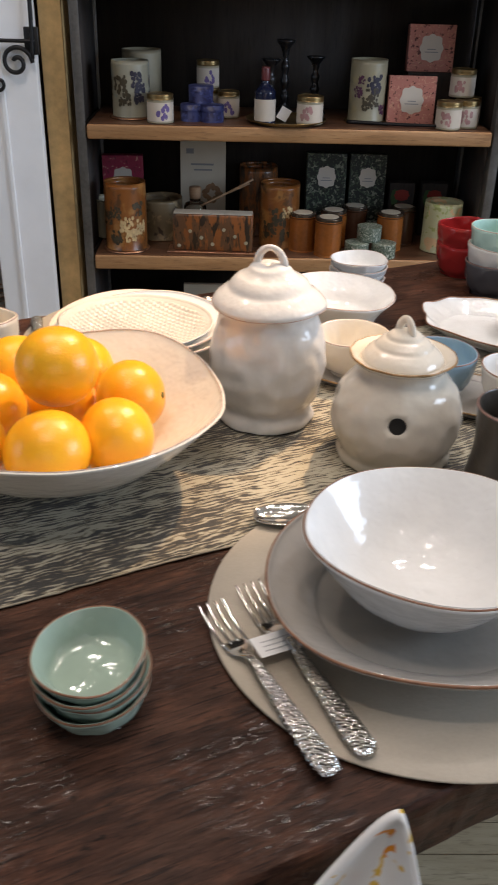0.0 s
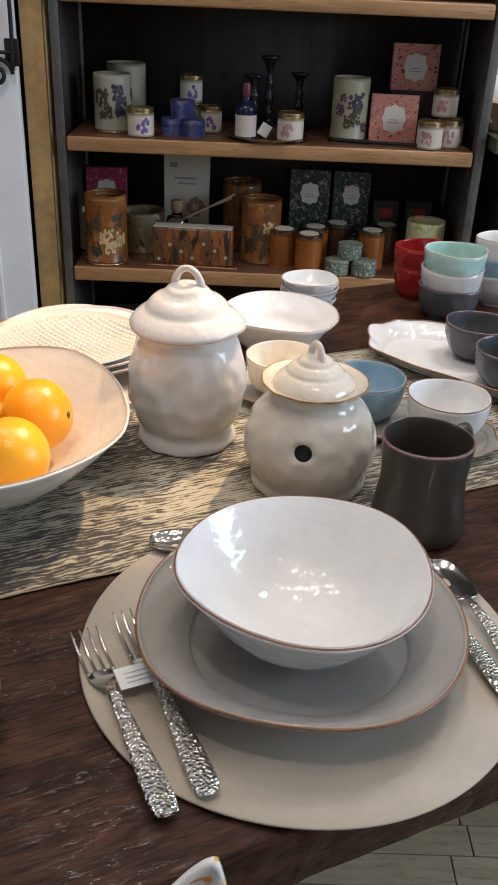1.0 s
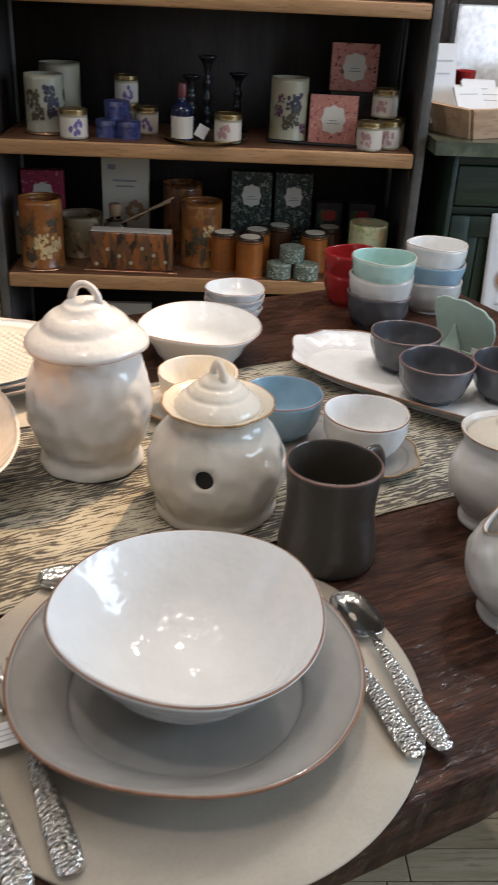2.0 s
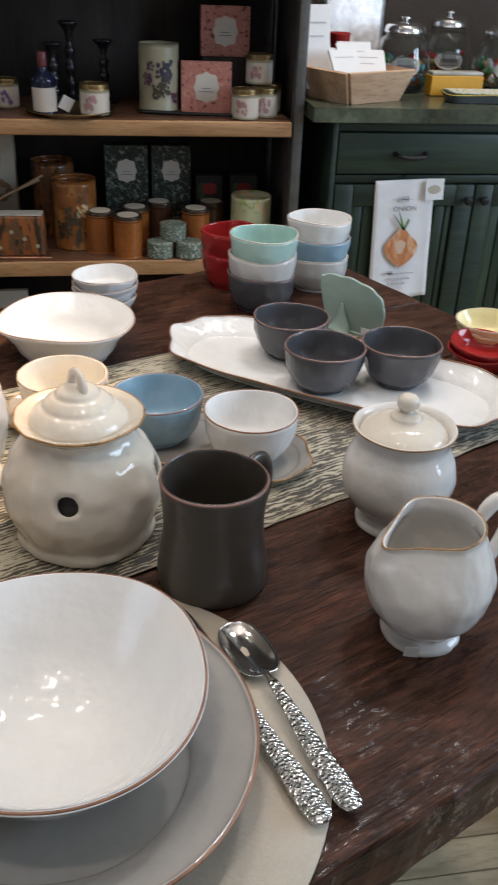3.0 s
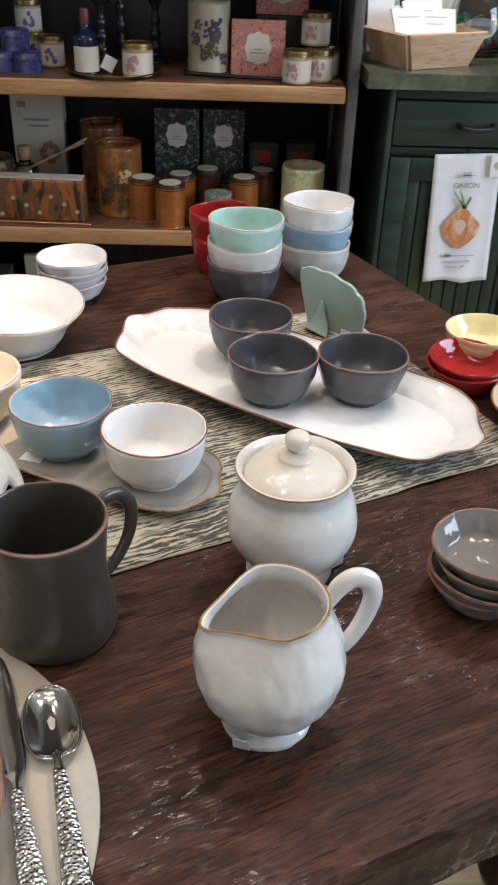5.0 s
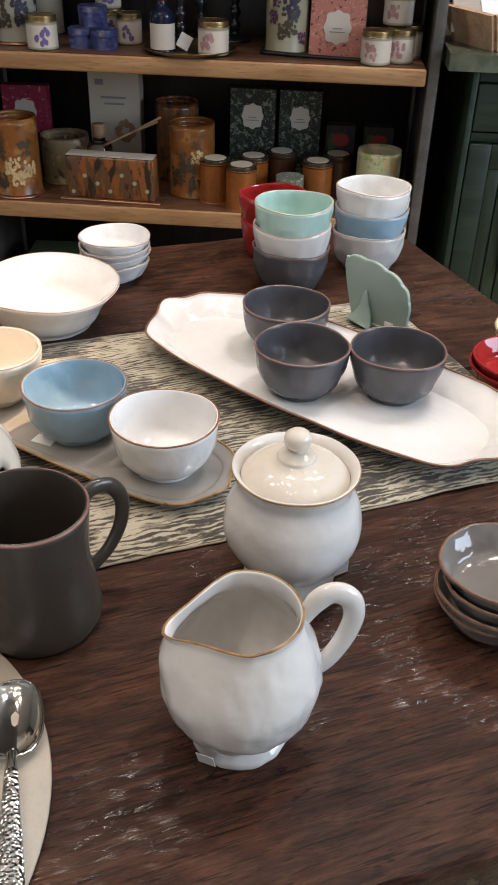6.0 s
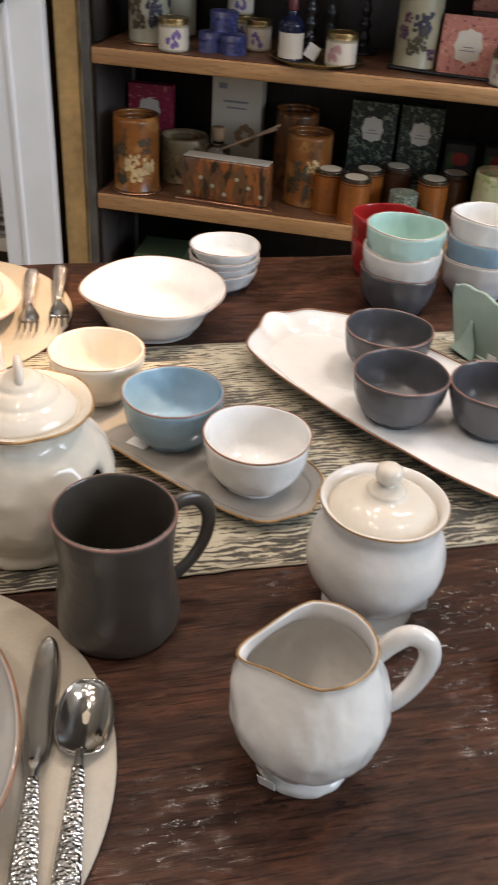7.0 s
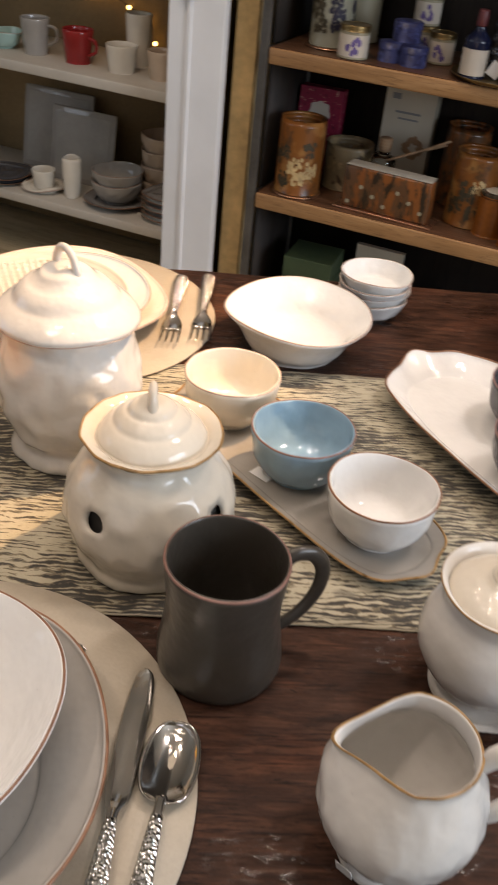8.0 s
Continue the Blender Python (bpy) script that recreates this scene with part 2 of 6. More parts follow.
BLACKIRON = mat("black_iron", (0.02, 0.02, 0.022), 0.45, metal=0.5, var=0.3)


def hammered_steel():
    m, nt, b = nodes_of("hammered_steel")
    v = coords(nt)
    vo = add(nt, "ShaderNodeTexVoronoi", Scale=400.0)
    nt.links.new(v, vo.inputs["Vector"])
    nt.links.new(ramp(nt, noise_tex(nt, v, 30), [(0.3, (0.70, 0.68, 0.65)), (0.7, (0.82, 0.80, 0.76))]), b.inputs["Base Color"])
    b.inputs["Metallic"].default_value = 1.0
    b.inputs["Roughness"].default_value = 0.17
    bump(nt, b, vo.outputs["Distance"], 1.0, 0.0019)
    return m


HAMMERED = hammered_steel()


def orange_peel():
    m, nt, b = nodes_of("orange_peel")
    v = coords(nt)
    nt.links.new(ramp(nt, noise_tex(nt, v, 12, 3), [(0.3, (0.84, 0.36, 0.012)), (0.7, (0.93, 0.49, 0.022))]), b.inputs["Base Color"])
    b.inputs["Roughness"].default_value = 0.30
    b.inputs["Subsurface Weight"].default_value = 0.12
    b.inputs["Subsurface Radius"].default_value = (0.01, 0.004, 0.001)
    vo = add(nt, "ShaderNodeTexVoronoi", Scale=420.0)
    nt.links.new(v, vo.inputs["Vector"])
    bump(nt, b, vo.outputs["Distance"], 0.22, 0.0008)
    return m


PEEL = orange_peel()


def bark_cloth():
    """Woven runner: cream with wavy bark lines along its length, broken patches and a few ringed knots."""
    m, nt, b = nodes_of("bark_print_cloth")
    v = coords(nt, (1, 1, 1), own=False)

    def warped(vec, scale, amount):
        """Pushes the lines sideways by a noise stretched along the cloth."""
        mp = nt.nodes.new("ShaderNodeMapping")
        mp.inputs["Scale"].default_value = scale
        nt.links.new(v, mp.inputs["Vector"])
        mw = add(nt, "ShaderNodeVectorMath")
        mw.operation = "MULTIPLY_ADD"
        mw.inputs[1].default_value = (0.0, amount, 0.0)
        nt.links.new(noise_tex(nt, mp.outputs["Vector"], 1.0, 2), mw.inputs[0])
        nt.links.new(vec, mw.inputs[2])
        return mw.outputs[0]

    def stretched(vec, scale, detail, rough):
        mp = nt.nodes.new("ShaderNodeMapping")
        mp.inputs["Scale"].default_value = scale
        nt.links.new(vec, mp.inputs["Vector"])
        return noise_tex(nt, mp.outputs["Vector"], 1.0, detail, rough, 0.3)

    bent = warped(warped(v, (4, 8, 1), 0.032), (30, 50, 1), 0.013)
    wave = add(nt, "ShaderNodeTexWave", Scale=58.0, Distortion=1.2, Detail=2.0)
    wave.wave_type, wave.bands_direction = "BANDS", "Y"
    nt.links.new(bent, wave.inputs["Vector"])
    breaks = stretched(bent, (44, 165, 1), 4, 0.62)
    area = stretched(v, (5, 11, 1), 2, 0.5)
    total = nt.nodes.new("ShaderNodeMath")
    total.operation = "MULTIPLY_ADD"
    total.inputs[1].default_value = 0.17
    nt.links.new(wave.outputs["Fac"], total.inputs[0])
    nt.links.new(breaks, total.inputs[2])
    total2 = nt.nodes.new("ShaderNodeMath")
    total2.operation = "MULTIPLY_ADD"
    total2.inputs[1].default_value = 0.50
    nt.links.new(area, total2.inputs[0])
    nt.links.new(total.outputs[0], total2.inputs[2])
    # knots: squashed rings round scattered centres
    mp3 = nt.nodes.new("ShaderNodeMapping")
    mp3.inputs["Scale"].default_value = (8.0, 16.0, 1)
    nt.links.new(bent, mp3.inputs["Vector"])
    vo = add(nt, "ShaderNodeTexVoronoi", Scale=1.0, Randomness=1.0)
    nt.links.new(mp3.outputs["Vector"], vo.inputs["Vector"])
    ring = ramp(nt, vo.outputs["Distance"], [(0.0, (0.75,) * 3), (0.05, (0.0,) * 3), (0.10, (0.0,) * 3), (0.125, (0.9,) * 3), (0.15, (0.0,) * 3), (0.19, (0.6,) * 3), (0.22, (0.0,) * 3)])
    cream, tan, dark = (0.46, 0.415, 0.31), (0.18, 0.152, 0.104), (0.045, 0.041, 0.036)
    weave = noise_tex(nt, v, 900.0, 2)
    base = mixc(nt, ramp(nt, weave, [(0.35, (0.35,) * 3), (0.6, (0.0,) * 3)]), cream, (0.30, 0.275, 0.215))
    c1 = mixc(nt, ramp(nt, total2.outputs[0], [(0.805, (0.0,) * 3), (0.825, (1.0,) * 3)]), base, tan)
    c2 = mixc(nt, ramp(nt, total2.outputs[0], [(0.88, (0.0,) * 3), (0.905, (1.0,) * 3)]), c1, dark)
    fine = stretched(bent, (12, 170, 1), 4, 0.6)
    c2 = mixc(nt, ramp(nt, fine, [(0.39, (0.85,) * 3), (0.42, (0.0,) * 3)]), c2, dark)
    c3 = mixc(nt, ring, c2, dark)
    nt.links.new(c3, b.inputs["Base Color"])
    b.inputs["Roughness"].default_value = 0.85
    b.inputs["Sheen Weight"].default_value = 0.15
    bump(nt, b, weave, 0.5, 0.0012)
    return m


BARK = bark_cloth()

# ---- mesh helpers ----


def part(name, bm, material, parent=None, label="", smooth=True):
    """Links a bmesh as one mesh object, under a thing or a part."""
    me = bpy.data.meshes.new(name)
    bm.normal_update()
    bm.to_mesh(me)
    bm.free()
    me.materials.append(material)
    if smooth:
        me.polygons.foreach_set("use_smooth", [True] * len(me.polygons))
    ob = new(name, me)
    if parent is not None:
        ob.parent = parent
    if label:
        ob["label"] = label
    return ob


def thing(name, x, y, z, rz, label, category, group="", kind="", tilt=(0, 0)):
    ob = new(name)
    ob.empty_display_size = 0.02
    ob.matrix_basis = pose(x, y, z, tilt[0], tilt[1], rz)
    return tagged(ob, label, category, group, kind)


def curve_through(pts, n=5):
    """A smooth line through points (Catmull-Rom); a point given twice keeps its corner."""
    out = []
    for i in range(len(pts) - 1):
        p1, p2 = Vector(pts[i]), Vector(pts[i + 1])
        if (p1 - p2).length < 1e-9:
            continue
        p0 = Vector(pts[i - 1]) if i and (Vector(pts[i - 1]) - p1).length > 1e-9 else p1
        p3 = Vector(pts[i + 2]) if i + 2 < len(pts) and (Vector(pts[i + 2]) - p2).length > 1e-9 else p2
        for k in range(n):
            s = k / n
            out.append(0.5 * (2 * p1 + (p2 - p0) * s + (2 * p0 - 5 * p1 + 4 * p2 - p3) * s * s + (3 * p1 - p0 - 3 * p2 + p3) * s ** 3))
    out.append(Vector(pts[-1]))
    return out


def lathe(profile, seg=64, wob=None, n=4, bm=None):
    """Turns a profile of (radius, height) round z. wob(angle, r, z) gives the place of a point."""
    bm = bm or bmesh.new()
    prof = [(max(0.0, p[0]), p[1]) for p in (curve_through(profile, n) if n > 1 else [Vector(p) for p in profile])]
    rings = []
    for r, z in prof:
        if r < 1e-6:
            q = wob(0.0, 0.0, z) if wob else (0, 0, z)
            rings.append([bm.verts.new((0, 0, q[2]))])
        else:
            ring = []
            for i in range(seg):
                a = 2 * math.pi * i / seg
                ring.append(bm.verts.new(wob(a, r, z) if wob else (r * math.cos(a), r * math.sin(a), z)))
            rings.append(ring)
    for a, b in zip(rings, rings[1:]):
        for i in range(seg):
            j = (i + 1) % seg
            if len(a) == 1 and len(b) > 1:
                bm.faces.new((a[0], b[j], b[i]))
            elif len(b) == 1 and len(a) > 1:
                bm.faces.new((a[i], a[j], b[0]))
            elif len(a) > 1:
                bm.faces.new((a[i], a[j], b[j], b[i]))
    bmesh.ops.recalc_face_normals(bm, faces=bm.faces)
    return bm


def handmade(seed, dent=0.02, lift=0.002, lobes=3, freq=9.0, out=0.012, z_ref=1.0):
    """The uneven shape of hand-thrown ware: dents in the wall, a rim that rises, falls and bows."""
    ph = [random.Random(seed * 7 + k).uniform(0, 6.28) for k in range(4)]

    def wob(a, r, z):
        c, s = math.cos(a), math.sin(a)
        d = noise.noise((c * r * freq * 7 + seed * 3.1, s * r * freq * 7, z * freq * 6 + seed)) if r else 0
        d *= 1 - 0.8 * min(1.0, z / z_ref) ** 5
        k = 1 + dent * d + out * math.sin(lobes * a + ph[0]) + out * 0.6 * math.sin((lobes + 2) * a + ph[1])
        zz = z + lift * (z / z_ref) * (math.sin(2 * a + ph[2]) + 0.6 * math.sin(3 * a + ph[3]))
        return (r * k * c, r * k * s, zz)
    return wob


def ring_line(r, z, wob, thick=0.0012, seg=64, tall=1.0):
    """A thin bead along a rim."""
    bm = bmesh.new()
    rings = []
    for i in range(seg):
        a = 2 * math.pi * i / seg
        row = []
        for k in range(6):
            b = 2 * math.pi * k / 6
            row.append(bm.verts.new(wob(a, r + thick * math.cos(b), z + thick * tall * math.sin(b)) if wob else ((r + thick * math.cos(b)) * math.cos(a), (r + thick * math.cos(b)) * math.sin(a), z + thick * tall * math.sin(b))))
        rings.append(row)
    for i in range(seg):
        a, b = rings[i], rings[(i + 1) % seg]
        for k in range(6):
            bm.faces.new((a[k], b[k], b[(k + 1) % 6], a[(k + 1) % 6]))
    bmesh.ops.recalc_face_normals(bm, faces=bm.faces)
    return bm


def sweep(points, radii, seg=10, flat=1.0, up=(0, 0, 1), n=5, bm=None):
    """A tube along points; radii per given point; flat squashes it along 'up'."""
    bm = bm or bmesh.new()
    line = curve_through([(*p, r) for p, r in zip(points, radii)], n) if n > 1 else [Vector((*p, r)) for p, r in zip(points, radii)]
    rings = []
    for i, q in enumerate(line):
        p = Vector(q[:3])
        t = (Vector(line[min(i + 1, len(line) - 1)][:3]) - Vector(line[max(i - 1, 0)][:3])).normalized()
        side = t.cross(Vector(up))
        side = side.normalized() if side.length > 1e-6 else Vector((1, 0, 0))
        u = side.cross(t)
        rings.append([bm.verts.new(p + side * math.cos(2 * math.pi * k / seg) * q[3] + u * math.sin(2 * math.pi * k / seg) * q[3] * flat) for k in range(seg)])
    for a, b in zip(rings, rings[1:]):
        for k in range(seg):
            bm.faces.new((a[k], a[(k + 1) % seg], b[(k + 1) % seg], b[k]))
    bm.faces.new(rings[0][::-1])
    bm.faces.new(rings[-1])
    bmesh.ops.recalc_face_normals(bm, faces=bm.faces)
    return bm


def box(x0, y0, z0, x1, y1, z1, bevel=0.0, seg=2, bm=None, rough=0.0, cuts=0):
    """A box with rounded edges, joined to bm if given."""
    one = bmesh.new()
    bmesh.ops.create_cube(one, size=1.0)
    for v in one.verts:
        v.co = Vector(((x0 + x1) / 2 + v.co.x * (x1 - x0), (y0 + y1) / 2 + v.co.y * (y1 - y0), (z0 + z1) / 2 + v.co.z * (z1 - z0)))
    if bevel:
        bmesh.ops.bevel(one, geom=one.edges[:], offset=bevel, segments=seg, profile=0.5, affect="EDGES")
    if bm is None:
        return one
    tmp = bpy.data.meshes.new("tmp")
    one.to_mesh(tmp)
    one.free()
    bm.from_mesh(tmp)
    bpy.data.meshes.remove(tmp)
    return bm


def setting(name, bm, material, label="", smooth=False):
    ob = part(name, bm, material, None, label, smooth)
    ob["kind"] = "structure"
    return ob

# ---- structure of the shop ----
floor = setting("floor", box(-3.6, -3.2, -0.12, 3.6, 3.4, -0.012), FLOORWOOD, "pale whitewashed timber floor")
ceiling = setting("ceiling", box(-3.6, -3.2, 2.86, 3.6, 3.4, 2.98), CEILPAINT, "plain pale shop ceiling")
wall_north = setting("wall_north", box(-3.6, 3.0, -0.01, 3.6, 3.15, 2.86), DARKWALL, "dark brown shop wall")
wall_east = bmesh.new()
for _b in ((3.5, -3.2, -0.01, 3.6, -0.7, 2.86), (3.5, 1.1, -0.01, 3.6, 3.0, 2.86), (3.5, -0.7, -0.01, 3.6, 1.1, 0.9), (3.5, -0.7, 2.5, 3.6, 1.1, 2.86)):
    box(*_b, bm=wall_east)
setting("wall_east", wall_east, PLASTER, "plain plaster wall with a window opening")
wall_west = bmesh.new()
for _b in ((-3.6, -3.2, -0.01, -3.5, -1.0, 2.86), (-3.6, 0.6, -0.01, -3.5, 3.0, 2.86), (-3.6, -1.0, -0.01, -3.5, 0.6, 0.9), (-3.6, -1.0, 2.5, -3.5, 0.6, 2.86)):
    box(*_b, bm=wall_west)
setting("wall_west", wall_west, PLASTER, "plain plaster wall with a window opening")
wall_south = bmesh.new()
for _b in ((-3.5, -3.2, -0.01, -0.3, -3.1, 2.86), (2.1, -3.2, -0.01, 3.5, -3.1, 2.86), (-0.3, -3.2, -0.01, 2.1, -3.1, 0.7), (-0.3, -3.2, 2.6, 2.1, -3.1, 2.86)):
    box(*_b, bm=wall_south)
setting("wall_south", wall_south, PLASTER, "plain unseen plaster wall with an opening added for the fill")

# ochre wall strip and white column beside the shelving
setting("wall_ochre", box(-0.551, 2.43, -0.01, -0.488, 3.0, 2.86), OCHREWALL, "ochre plaster wall strip")
column = bmesh.new()
box(-0.72, 2.36, -0.01, -0.552, 2.39, 2.86, 0.004, bm=column)
box(-0.66, 2.352, -0.005, -0.648, 2.362, 2.85, 0.002, bm=column)
setting("column", column, COLUMNPAINT, "white painted column with a grooved face")
# scrolled iron bracket on the column
bracket = thing("iron_bracket", -0.60, 2.345, 1.02, 0, "black wrought iron scroll bracket on the white column", "bracket")
_pts = [(0.045 * (1 - k / 26) * math.cos(k * 0.42) - 0.005, 0.0, 0.045 * (1 - k / 26) * math.sin(k * 0.42)) for k in range(22)]
part("scroll", sweep(_pts, [0.006] * len(_pts), 8, n=2, up=(0, 1, 0)), BLACKIRON, bracket)
_pts = [(-0.06 + 0.026 * (1 - k / 22) * math.cos(k * 0.42 + 2), 0.0, -0.055 + 0.026 * (1 - k / 22) * math.sin(k * 0.42 + 2)) for k in range(18)]
part("scroll", sweep(_pts, [0.005] * len(_pts), 8, n=2, up=(0, 1, 0)), BLACKIRON, bracket)
part("bar", sweep([(0.04, 0, 0.01), (0.045, 0, 0.12), (0.045, 0, 0.3)], [0.006] * 3, 8, up=(0, 1, 0)), BLACKIRON, bracket)
part("arm", sweep([(-0.12, 0.0, 0.055), (-0.02, 0.0, 0.055), (0.05, 0.0, 0.055)], [0.005] * 3, 8, up=(0, 1, 0)), BLACKIRON, bracket)
part("wall_plate", box(0.02, 0.006, 0.02, 0.06, 0.016, 0.09, 0.003), BLACKIRON, bracket)

# ---- shelving unit of steel and pine ----
SH_X0, SH_X1, SH_Y0, SH_Y1 = -0.428, 0.757, 2.375, 2.78
shelving = thing("shelving_unit", (SH_X0 + SH_X1) / 2, SH_Y0, 0, 0, "tall black steel shelving unit with thick pine boards", "shelf")
_cx = (SH_X0 + SH_X1) / 2


def rel(bm, dx, dy, dz=0.0):
    bmesh.ops.translate(bm, verts=bm.verts, vec=(-dx, -dy, -dz))
    return bm


for _z0, _z1 in ((0.426, 0.472), (0.816, 0.859), (1.206, 1.246), (0.05, 0.095), (1.60, 1.64)):
    _board = part("board", rel(box(SH_X0, SH_Y0, _z0, SH_X1, SH_Y1 - 0.01, _z1 - 0.002, 0.005), _cx, SH_Y0), SHELFWOOD, shelving, "raw pine board edge")
    # the upper face gets a darker wood colour than the board's edge
    part("stained_top", rel(box(SH_X0 + 0.004, SH_Y0 + 0.007, _z1 - 0.004, SH_X1 - 0.004, SH_Y1 - 0.014, _z1), _cx, SH_Y0), SHELFTOP, _board, "darker upper face", False)
for _x in (SH_X0 - 0.03, SH_X1 + 0.006):
    for _y in (SH_Y0 + 0.006, SH_Y1 - 0.05):
        _bm = bmesh.new()
        box(_x, _y, 0, _x + 0.026, _y + 0.006, 2.1, 0.001, bm=_bm)
        box(_x if _x > 0 else _x, _y + 0.0062, 0, _x + 0.006, _y + 0.045, 2.1, 0.001, bm=_bm)
        part("post", rel(_bm, _cx, SH_Y0), STEEL_DARK, shelving)
for _x in (SH_X0 - 0.024, SH_X1 + 0.012):
    for _z in (0.43, 0.82, 1.21, 1.605):
        part("brace", rel(box(_x, SH_Y0 + 0.052, _z, _x + 0.012, SH_Y1 - 0.05, _z + 0.03, 0.001), _cx, SH_Y0), STEEL_DARK, shelving)
for _x in (SH_X0 - 0.024, SH_X1 + 0.012):
    part("side_panel", rel(box(_x + 0.0005, SH_Y0 + 0.075, 0.0, _x + 0.0115, SH_Y1 - 0.055, 0.425, 0.0), _cx, SH_Y0), BACKBOARD, shelving)
    for _z in (0.465, 0.855, 1.245, 1.645):
        part("side_panel", rel(box(_x + 0.0005, SH_Y0 + 0.075, _z, _x + 0.0115, SH_Y1 - 0.055, _z + 0.35, 0.0), _cx, SH_Y0), BACKBOARD, shelving)
part("back_panel", rel(box(SH_X0 - 0.03, SH_Y1, 0.0, SH_X1 + 0.03, SH_Y1 + 0.02, 2.1), _cx, SH_Y0), BACKBOARD, shelving, "blackened timber back panel")

# ---- green counter cabinet ----
CX0, CX1, CY = 0.866, 2.35, 2.34
cabinet = thing("counter_cabinet", CX0, CY, 0, 0, "worn dark green painted counter cabinet with drawers and beadboard doors", "cabinet")


def cab(bm):
    return rel(bm, CX0, CY)


part("body", cab(box(CX0, CY + 0.022, 0.0, CX1, 2.95, 0.868, 0.003)), GREENWOOD, cabinet)
for _a, _b in ((CX0, CX0 + 0.016), (1.60, 1.655)):
    part("stile", cab(box(_a, CY, 0.0, _b, CY + 0.02, 0.866, 0.003)), GREENWOOD, cabinet)
part("rail", cab(box(CX0 + 0.017, CY + 0.004, 0.700, 1.599, CY + 0.02, 0.722, 0.002)), GREENWOOD, cabinet)
part("rail", cab(box(CX0 + 0.017, CY + 0.004, 0.84, 1.599, CY + 0.02, 0.866, 0.002)), GREENWOOD, cabinet)
for _a, _b in ((CX0 + 0.018, 1.597), (1.658, 2.345)):
    _d = part("drawer", cab(box(_a, CY - 0.004, 0.726, _b, CY + 0.018, 0.838, 0.004)), GREENWOOD, cabinet)
    for _m in ((1.095, 1.50) if _a < 1.2 else (2.0,)):
        _h = sweep([(_m - 0.045, CY - 0.006, 0.782), (_m - 0.035, CY - 0.03, 0.779), (_m, CY - 0.034, 0.775), (_m + 0.035, CY - 0.03, 0.779), (_m + 0.045, CY - 0.006, 0.782)], [0.008, 0.006, 0.007, 0.006, 0.008], 8, up=(0, 0, 1))
        part("handle", rel(_h, CX0, CY), BLACKIRON, _d, "black iron pull handle")
for _a, _b in ((CX0 + 0.018, 1.304), (1.309, 1.597), (1.658, 2.0), (2.005, 2.345)):
    _bm = bmesh.new()
    for _q in ((_a, 0.08, _a + 0.055, 0.696), (_b - 0.055, 0.08, _b, 0.696), (_a + 0.055, 0.08, _b - 0.055, 0.15), (_a + 0.055, 0.635, _b - 0.055, 0.696)):
        box(_q[0], CY - 0.004, _q[1], _q[2], CY + 0.018, _q[3], 0.003, bm=_bm)
    _d = part("door", cab(_bm), GREENWOOD, cabinet)
    _x = _a + 0.056
    while _x < _b - 0.06:
        _w = min(0.036, _b - 0.056 - _x)
        part("bead_board", cab(box(_x, CY + 0.006, 0.151, _x + _w - 0.003, CY + 0.017, 0.634, 0.003)), GREENBOARD, _d)
        _x += 0.036
    _k = _b - 0.022 if _a < 1.2 or 1.65 < _a < 1.8 else _a + 0.022
    _h = lathe([(0, 0.03), (0.011, 0.028), (0.013, 0.02), (0.006, 0.012), (0.006, 0.0)], 14, n=3)
    bmesh.ops.rotate(_h, verts=_h.verts, cent=(0, 0, 0), matrix=Matrix.Rotation(radians(90), 3, "X"))
    bmesh.ops.translate(_h, verts=_h.verts, vec=(_k - CX0, -0.004, 0.655))
    part("latch", _h, BLACKIRON, _d, "black iron latch knob")
_top = bmesh.new()
bmesh.ops.create_grid(_top, x_segments=80, y_segments=30, size=0.5)
for v in _top.verts:
    v.co = Vector((0.80 + (v.co.x + 0.5) * 1.6, 2.302 + (v.co.y + 0.5) * 0.66, 0.908 + 0.0012 * noise.noise(v.co * 14)))
_ext = bmesh.ops.extrude_face_region(_top, geom=_top.faces[:])
for v in [g for g in _ext["geom"] if isinstance(g, bmesh.types.BMVert)]:
    v.co.z = 0.870
for v in _top.verts:
    if v.co.y < 2.31:
        v.co.y += 0.006 * noise.noise((v.co.x * 9, v.co.z * 30, 1))
bmesh.ops.recalc_face_normals(_top, faces=_top.faces)
countertop = part("countertop", _top, GREENTOP, None, "thick green-stained timber countertop with a worn edge", smooth=False)
tagged(countertop, category="countertop")

